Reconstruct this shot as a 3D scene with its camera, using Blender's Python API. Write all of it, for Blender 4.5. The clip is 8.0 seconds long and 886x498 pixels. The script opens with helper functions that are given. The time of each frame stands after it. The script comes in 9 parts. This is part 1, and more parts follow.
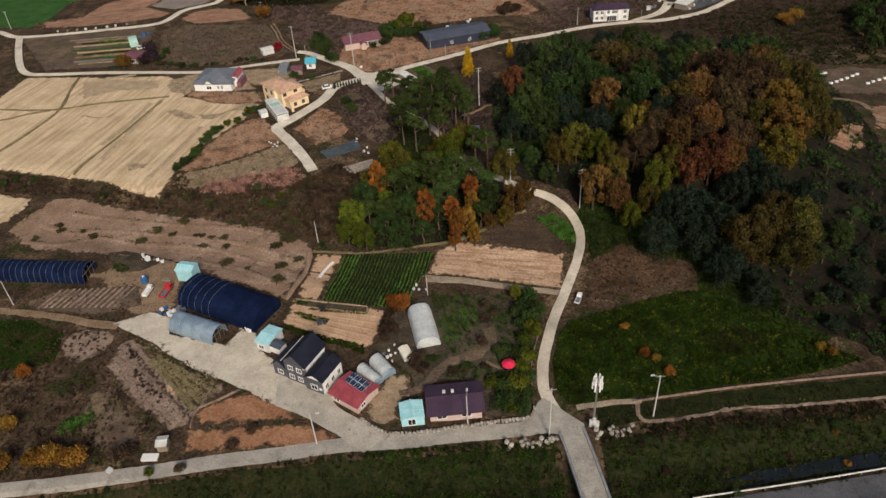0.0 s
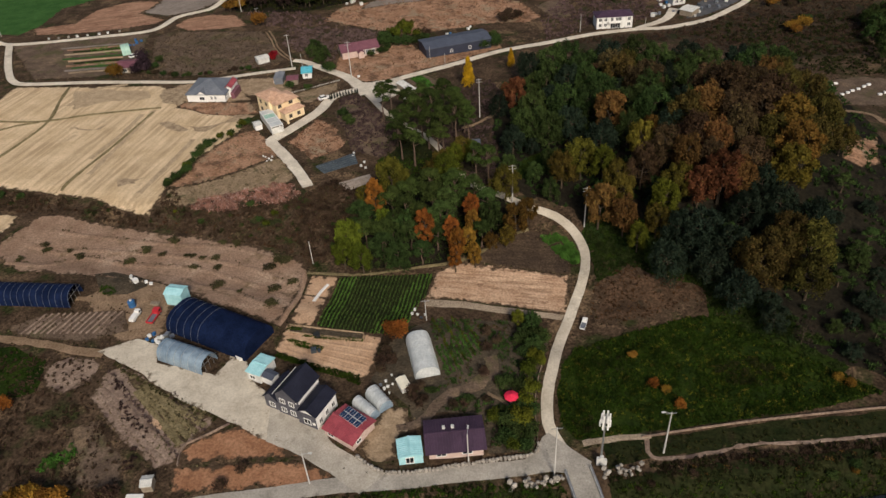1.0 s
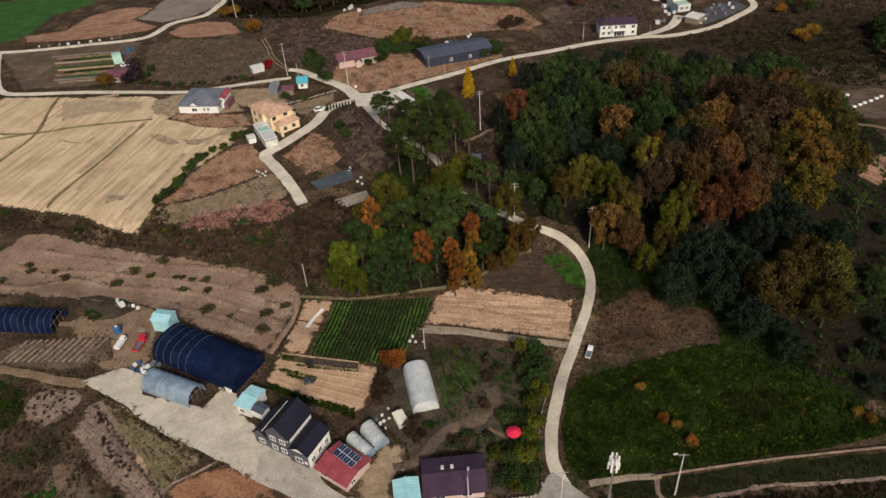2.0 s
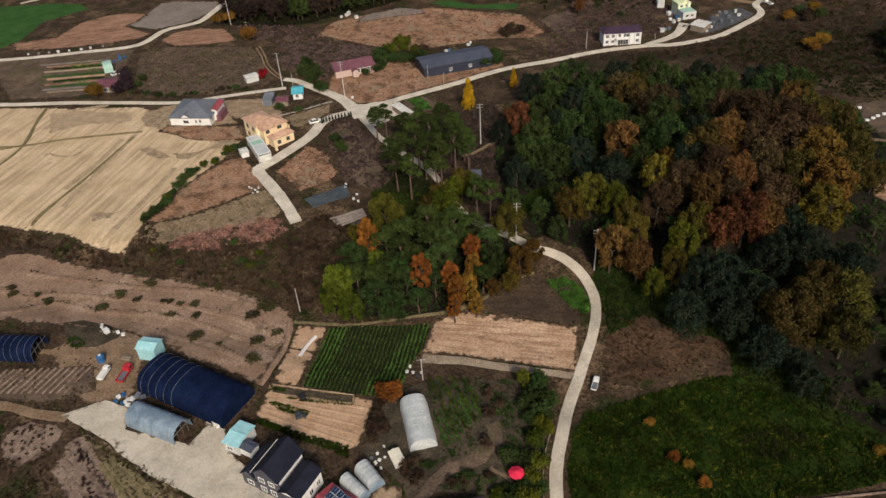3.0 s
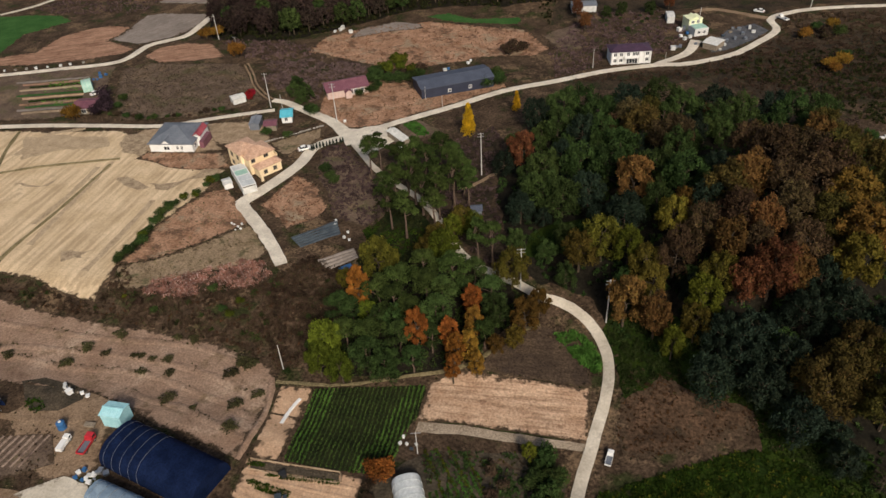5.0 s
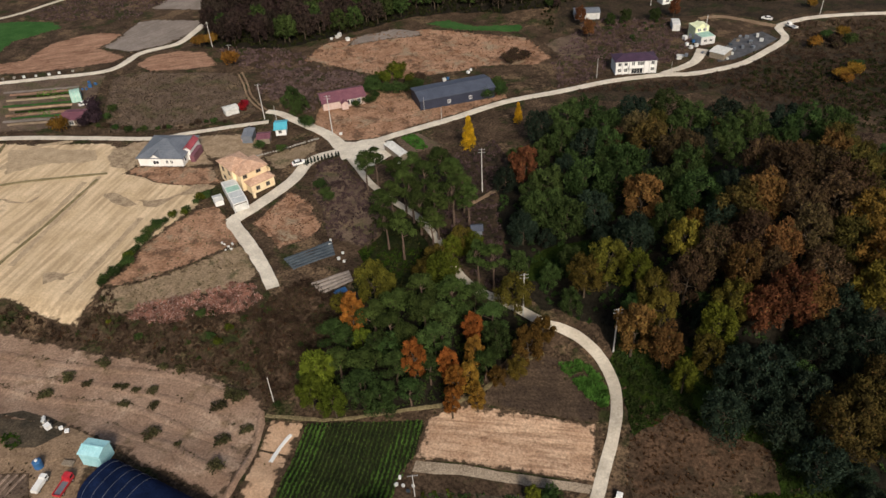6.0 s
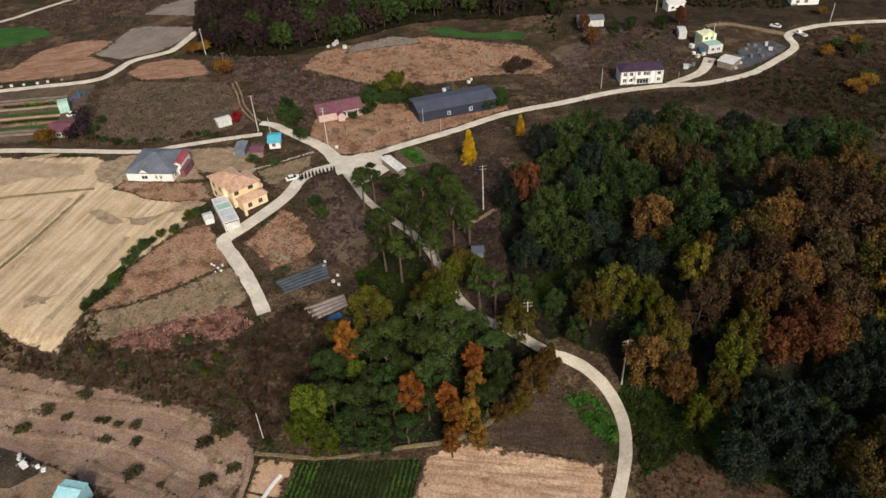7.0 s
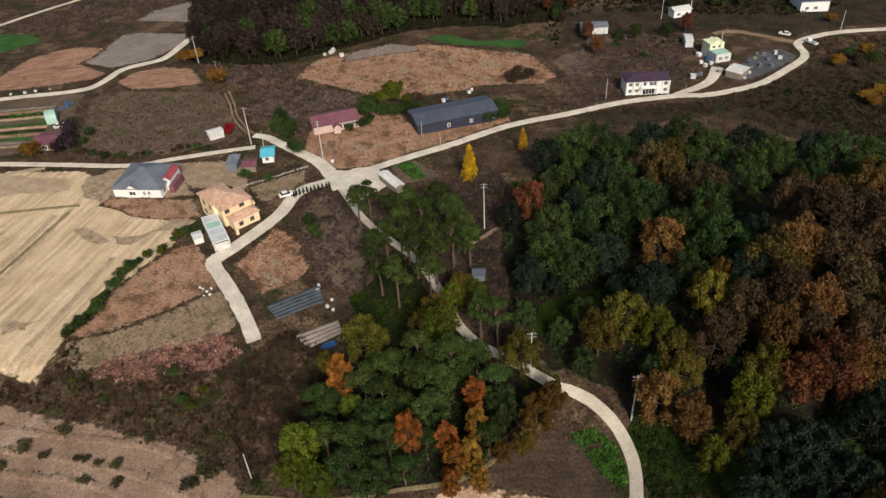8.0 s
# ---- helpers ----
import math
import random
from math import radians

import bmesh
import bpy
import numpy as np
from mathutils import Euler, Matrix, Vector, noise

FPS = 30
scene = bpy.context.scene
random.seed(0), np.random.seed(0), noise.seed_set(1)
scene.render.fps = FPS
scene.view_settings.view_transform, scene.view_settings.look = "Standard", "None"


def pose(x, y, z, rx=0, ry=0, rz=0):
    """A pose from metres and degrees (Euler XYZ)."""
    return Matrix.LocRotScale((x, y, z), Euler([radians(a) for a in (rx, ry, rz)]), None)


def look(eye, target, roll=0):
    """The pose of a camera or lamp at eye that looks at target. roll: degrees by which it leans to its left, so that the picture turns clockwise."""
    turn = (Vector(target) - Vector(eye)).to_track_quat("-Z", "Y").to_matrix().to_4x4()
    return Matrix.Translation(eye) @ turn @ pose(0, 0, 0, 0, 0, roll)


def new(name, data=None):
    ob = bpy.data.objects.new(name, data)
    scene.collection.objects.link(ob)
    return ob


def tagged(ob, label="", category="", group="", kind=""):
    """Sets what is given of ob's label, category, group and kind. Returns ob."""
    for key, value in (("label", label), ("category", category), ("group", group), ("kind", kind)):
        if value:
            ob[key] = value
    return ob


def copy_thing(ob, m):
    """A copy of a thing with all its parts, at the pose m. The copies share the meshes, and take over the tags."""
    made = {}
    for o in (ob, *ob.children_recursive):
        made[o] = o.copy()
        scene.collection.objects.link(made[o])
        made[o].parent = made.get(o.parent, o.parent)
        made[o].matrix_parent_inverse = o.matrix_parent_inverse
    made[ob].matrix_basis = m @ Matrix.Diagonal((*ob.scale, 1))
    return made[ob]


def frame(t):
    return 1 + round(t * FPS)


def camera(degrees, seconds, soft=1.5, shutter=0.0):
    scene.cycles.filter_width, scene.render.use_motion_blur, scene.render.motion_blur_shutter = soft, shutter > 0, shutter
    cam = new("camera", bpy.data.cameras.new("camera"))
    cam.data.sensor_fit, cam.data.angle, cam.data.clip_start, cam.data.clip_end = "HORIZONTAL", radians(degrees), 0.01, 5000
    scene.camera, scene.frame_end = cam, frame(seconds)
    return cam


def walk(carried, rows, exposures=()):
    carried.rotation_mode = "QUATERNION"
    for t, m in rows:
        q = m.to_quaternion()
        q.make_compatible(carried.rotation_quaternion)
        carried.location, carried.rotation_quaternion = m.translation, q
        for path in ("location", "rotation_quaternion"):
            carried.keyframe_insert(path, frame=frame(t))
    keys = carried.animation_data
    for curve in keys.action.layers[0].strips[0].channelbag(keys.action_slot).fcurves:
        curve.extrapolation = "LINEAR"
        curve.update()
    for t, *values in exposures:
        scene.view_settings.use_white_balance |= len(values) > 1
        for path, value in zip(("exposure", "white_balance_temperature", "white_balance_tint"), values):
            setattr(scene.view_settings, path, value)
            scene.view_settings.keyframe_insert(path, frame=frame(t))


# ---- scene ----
cam = camera(61.9, 8.0)
METRES, EYE, TILT, LEAN, TURN = 78.0, 118.06, 0.0, 0.0, 18.1
ROWS = [
    (0.0, 0.0, 0.0, 0.0, -2.31, -37.54, 3.02),
    (0.5, 0.0028, 0.0598, 0.0005, -2.33, -37.57, 3.02),
    (1.0, 0.0064, 0.1198, -0.0, -2.33, -37.59, 3.05),
    (1.5, 0.01, 0.1803, -0.001, -2.33, -37.6, 3.05),
    (3.0, 0.0204, 0.3653, -0.0048, -2.34, -37.63, 3.0),
    (3.5, 0.0238, 0.4279, -0.0069, -2.34, -37.62, 2.97),
    (4.0, 0.0272, 0.4907, -0.0095, -2.34, -37.61, 2.94),
    (4.5, 0.0301, 0.5539, -0.0123, -2.33, -37.61, 2.88),
    (6.0, 0.0402, 0.743, -0.0247, -2.34, -37.57, 2.81),
    (6.5, 0.0432, 0.8063, -0.0294, -2.33, -37.56, 2.78),
    (7.0, 0.0463, 0.8698, -0.0342, -2.32, -37.55, 2.76),
    (7.5, 0.0492, 0.9337, -0.0392, -2.32, -37.54, 2.75),
    (8.0, 0.0526, 0.9972, -0.0442, -2.32, -37.54, 2.74),
]
walk(cam, [(t, pose(0, 0, EYE, TILT, LEAN, TURN) @ pose(METRES * x, METRES * y, METRES * z, 90 + pitch, roll, yaw)) for t, x, y, z, yaw, pitch, roll in ROWS],
     exposures=[(0.0, 0.28, 6650.0, 12.0), (4.5, 0.37, 6650.0, 12.0), (8.0, 0.55, 6500.0, 11.0)])

# ---- the lie of the land ----
def ease(a, b, v):
    u = min(1.0, max(0.0, (v - a) / (b - a)))
    return u * u * (3 - 2 * u)


def gz(x, y):
    """Height of the ground: a stepped valley floor, a low eastern side, a stream bed, a wooded hill."""
    z = -0.6
    z -= 3.2 * ease(-48, -6, x) * (1 - ease(140, 185, y))
    wide = 55 if x > 20 else 45
    z += 14 * math.exp(-((x - 20) / wide) ** 2 - ((y - 212) / 38) ** 2)
    # the stream bed south of the village road
    edge = 94.0 + 0.37 * (x + 8) - y
    z -= 3.4 * ease(0, 7, edge) * (1 - ease(17, 25, edge))
    # the wooded rise behind the far fields
    z += 26 * ease(372, 450, y + 0.25 * (x + 120)) * ease(-260, -215, x) * (1 - ease(-95, -30, x))
    z -= 1.5 * ease(250, 330, y)
    # the lower terrace of the fields, the hollow inside the lane's bend, the bank up to the paddies
    z -= 1.4 * ease(-180, -150, x) * (1 - ease(-14, 2, x)) * ease(124, 133, y) * (1 - ease(147, 158, y))
    z -= 3.6 * math.exp(-((x + 21) / 17) ** 2 - ((y - 169) / 13) ** 2)
    z += 1.2 * (1 - ease(-95, -72, x)) * ease(150, 162, y) * (1 - ease(212, 260, y))
    return z


# ---- light: a hazy autumn afternoon, soft low sun ----
SUN_HEIGHT, SUN_FROM = 36.0, 150.0   # degrees up, compass direction that it shines from (0 is +y, clockwise)
world = bpy.data.worlds.new("sky")
scene.world = world
world.use_nodes = True
nodes, links = world.node_tree.nodes, world.node_tree.links
sky = nodes.new("ShaderNodeTexSky")
sky.sky_type, sky.sun_disc = "NISHITA", False
sky.sun_elevation, sky.sun_rotation = radians(SUN_HEIGHT), radians(SUN_FROM)
sky.dust_density, sky.air_density = 3.0, 1.2
links.new(sky.outputs[0], nodes["Background"].inputs[0])
nodes["Background"].inputs[1].default_value = 0.06

lamp = bpy.data.lights.new("sun", "SUN")
lamp.energy, lamp.angle, lamp.color = 2.6, radians(14), (1.0, 0.93, 0.82)
sun = new("sun", lamp)
a, e = radians(SUN_FROM), radians(SUN_HEIGHT)
sun.matrix_world = look((200 * math.sin(a) * math.cos(e), 200 * math.cos(a) * math.cos(e), 200 * math.sin(e)), (0, 0, 0))


# ---- materials ----
def mat(name, low, high, size=3.0, fine=0.4, rough=0.9, bump=0.3, depth=0.1, rows=None, metal=0.0,
        spots=None, spot_size=8.0, spot_cut=0.55, more=None, vary=0.0, island=0.0, clear=0.0):
    """A surface that goes from one colour to another in blotches of `size` metres with a finer grain; rows: (degrees,
    metres between, colour, share) for furrows; spots: a third colour in patches; vary: change of value from object to object."""
    m = bpy.data.materials.new(name)
    m.use_nodes = True
    n, k = m.node_tree.nodes, m.node_tree.links
    bsdf = n["Principled BSDF"]
    at = n.new("ShaderNodeTexCoord").outputs["Object"]

    def noise_of(metres, detail=5.0, rough_=0.6):
        t = n.new("ShaderNodeTexNoise")
        t.inputs["Scale"].default_value, t.inputs["Detail"].default_value, t.inputs["Roughness"].default_value = 1 / metres, detail, rough_
        k.new(at, t.inputs["Vector"])
        return t.outputs["Fac"]

    def spread(v, a_, b_):
        r = n.new("ShaderNodeMapRange")
        r.inputs["From Min"].default_value, r.inputs["From Max"].default_value = a_, b_
        k.new(v, r.inputs["Value"])
        return r.outputs["Result"]

    def blend(f, one, two, mode="MIX"):
        x = n.new("ShaderNodeMix")
        x.data_type, x.blend_type = "RGBA", mode
        if isinstance(f, float):
            x.inputs[0].default_value = f
        else:
            k.new(f, x.inputs[0])
        for slot, v in ((6, one), (7, two)):
            if isinstance(v, tuple):
                x.inputs[slot].default_value = (*v, 1)
            else:
                k.new(v, x.inputs[slot])
        return x.outputs[2]

    big, small = noise_of(size), noise_of(fine, 4.0, 0.7)
    colour = blend(spread(big, 0.36, 0.64), low, high)
    if spots:
        colour = blend(spread(noise_of(spot_size, 6.0, 0.65), spot_cut, spot_cut + 0.1), colour, spots)
    if more:
        colour = blend(spread(noise_of(spot_size * 1.4, 7.0, 0.68), spot_cut + 0.02, spot_cut + 0.12), colour, more)
    height = small
    if rows:
        turn, gap, tint, share = rows
        mapping = n.new("ShaderNodeMapping")
        mapping.inputs["Rotation"].default_value = (0, 0, radians(-turn))
        k.new(at, mapping.inputs["Vector"])
        long = n.new("ShaderNodeMapping")
        long.inputs["Scale"].default_value = (0.07 / gap, 1 / gap, 1.0)
        k.new(mapping.outputs[0], long.inputs["Vector"])
        w = n.new("ShaderNodeTexNoise")
        w.inputs["Scale"].default_value, w.inputs["Detail"].default_value, w.inputs["Roughness"].default_value = 1.0, 3.0, 0.6
        k.new(long.outputs[0], w.inputs["Vector"])
        f = n.new("ShaderNodeMath")
        f.operation = "MULTIPLY"
        k.new(spread(w.outputs["Fac"], 0.42, 0.62), f.inputs[0])
        k.new(spread(noise_of(size * 1.7), 0.25, 0.55), f.inputs[1])
        g = n.new("ShaderNodeMath")
        g.operation, g.inputs[1].default_value = "MULTIPLY", share
        k.new(f.outputs[0], g.inputs[0])
        colour = blend(g.outputs[0], colour, tint)
    if depth > 0.05 or "concrete" in name:   # the land's pieces run into the rough ground at their rims
        rim = n.new("ShaderNodeAttribute")
        rim.attribute_name = "rim"
        ragged_rim = n.new("ShaderNodeMath")
        ragged_rim.operation = "MULTIPLY_ADD"
        k.new(spread(noise_of(1.6, 4.0, 0.65), 0.32, 0.68), ragged_rim.inputs[0])
        ragged_rim.inputs[1].default_value = 0.9
        k.new(rim.outputs["Fac"], ragged_rim.inputs[2])
        colour = blend(spread(ragged_rim.outputs[0], 0.98, 1.35), colour, (0.072, 0.049, 0.031))
    dark = n.new("ShaderNodeMapRange")
    dark.inputs["From Min"].default_value, dark.inputs["From Max"].default_value = 0.36, 0.64
    dark.inputs["To Min"].default_value, dark.inputs["To Max"].default_value = 1 - bump, 1 + bump * 0.6
    k.new(small, dark.inputs["Value"])
    value = dark.outputs["Result"]
    for amount, node, socket in ((vary, "ShaderNodeObjectInfo", "Random"), (island, "ShaderNodeNewGeometry", "Random Per Island")):
        if amount:
            r = n.new("ShaderNodeMapRange")
            r.inputs["To Min"].default_value, r.inputs["To Max"].default_value = 1 - amount, 1 + amount
            k.new(n.new(node).outputs[socket], r.inputs["Value"])
            p = n.new("ShaderNodeMath")
            p.operation = "MULTIPLY"
            k.new(value, p.inputs[0])
            k.new(r.outputs["Result"], p.inputs[1])
            value = p.outputs[0]
    scaled = n.new("ShaderNodeVectorMath")
    scaled.operation = "SCALE"
    k.new(colour, scaled.inputs[0])
    k.new(value, scaled.inputs["Scale"])
    k.new(scaled.outputs[0], bsdf.inputs["Base Color"])
    bsdf.inputs["Roughness"].default_value, bsdf.inputs["Metallic"].default_value = rough, metal
    bsdf.inputs["Specular IOR Level"].default_value = 0.06 if rough > 0.8 else 0.25 if rough > 0.7 else 0.5
    if clear:
        bsdf.inputs["Transmission Weight"].default_value = clear
    if depth:
        b = n.new("ShaderNodeBump")
        b.inputs["Distance"].default_value, b.inputs["Strength"].default_value = depth, 0.8
        k.new(height, b.inputs["Height"])
        k.new(b.outputs[0], bsdf.inputs["Normal"])
    return m


def leaves(name, low, high, odd=None, share=0.15, wild=0.35, swing=0.012):
    """Foliage: every leaf clump has its own tone, every tree its own value, with a little light let through."""
    m = bpy.data.materials.new(name)
    m.use_nodes = True
    n, k = m.node_tree.nodes, m.node_tree.links
    bsdf = n["Principled BSDF"]
    each = n.new("ShaderNodeNewGeometry").outputs["Random Per Island"]
    low, high = tuple(0.6 * p + 0.4 * q for p, q in zip(low, high)), tuple(0.32 * p + 0.68 * q for p, q in zip(low, high))
    ramp = n.new("ShaderNodeValToRGB")
    ramp.color_ramp.elements[0].color, ramp.color_ramp.elements[1].color = (*low, 1), (*high, 1)
    if odd:
        ramp.color_ramp.elements[1].position = 1 - share
        e_ = ramp.color_ramp.elements.new(1.0)
        e_.color = (*odd, 1)
    k.new(each, ramp.inputs[0])
    tree = n.new("ShaderNodeMapRange")
    tree.inputs["To Min"].default_value, tree.inputs["To Max"].default_value = 1 - wild, 1 + wild
    k.new(n.new("ShaderNodeObjectInfo").outputs["Random"], tree.inputs["Value"])
    hue = n.new("ShaderNodeHueSaturation")
    shift = n.new("ShaderNodeMapRange")
    shift.inputs["From Min"].default_value, shift.inputs["From Max"].default_value = 0.0, 0.1
    shift.inputs["To Min"].default_value, shift.inputs["To Max"].default_value = 0.5 - swing, 0.5 + swing
    frac = n.new("ShaderNodeMath")
    frac.operation, frac.inputs[1].default_value = "MODULO", 0.1
    k.new(n.new("ShaderNodeObjectInfo").outputs["Random"], frac.inputs[0])
    k.new(frac.outputs[0], shift.inputs["Value"])
    k.new(shift.outputs["Result"], hue.inputs["Hue"])
    k.new(ramp.outputs[0], hue.inputs["Color"])
    clump = n.new("ShaderNodeTexNoise")
    clump.inputs["Scale"].default_value, clump.inputs["Detail"].default_value = 0.45, 3.0
    k.new(n.new("ShaderNodeTexCoord").outputs["Object"], clump.inputs["Vector"])
    tone = n.new("ShaderNodeMapRange")
    tone.inputs["From Min"].default_value, tone.inputs["From Max"].default_value = 0.35, 0.65
    tone.inputs["To Min"].default_value, tone.inputs["To Max"].default_value = 0.55, 1.45
    k.new(clump.outputs["Fac"], tone.inputs["Value"])
    k.new(tone.outputs["Result"], hue.inputs["Value"])
    s = n.new("ShaderNodeVectorMath")
    s.operation = "SCALE"
    k.new(hue.outputs[0], s.inputs[0])
    k.new(tree.outputs["Result"], s.inputs["Scale"])
    k.new(s.outputs[0], bsdf.inputs["Base Color"])
    bsdf.inputs["Roughness"].default_value, bsdf.inputs["Specular IOR Level"].default_value = 0.8, 0.08
    thin = n.new("ShaderNodeBsdfTranslucent")
    k.new(s.outputs[0], thin.inputs["Color"])
    both = n.new("ShaderNodeMixShader")
    both.inputs[0].default_value = 0.2
    k.new(bsdf.outputs[0], both.inputs[1])
    k.new(thin.outputs[0], both.inputs[2])
    k.new(both.outputs[0], n["Material Output"].inputs["Surface"])
    return m


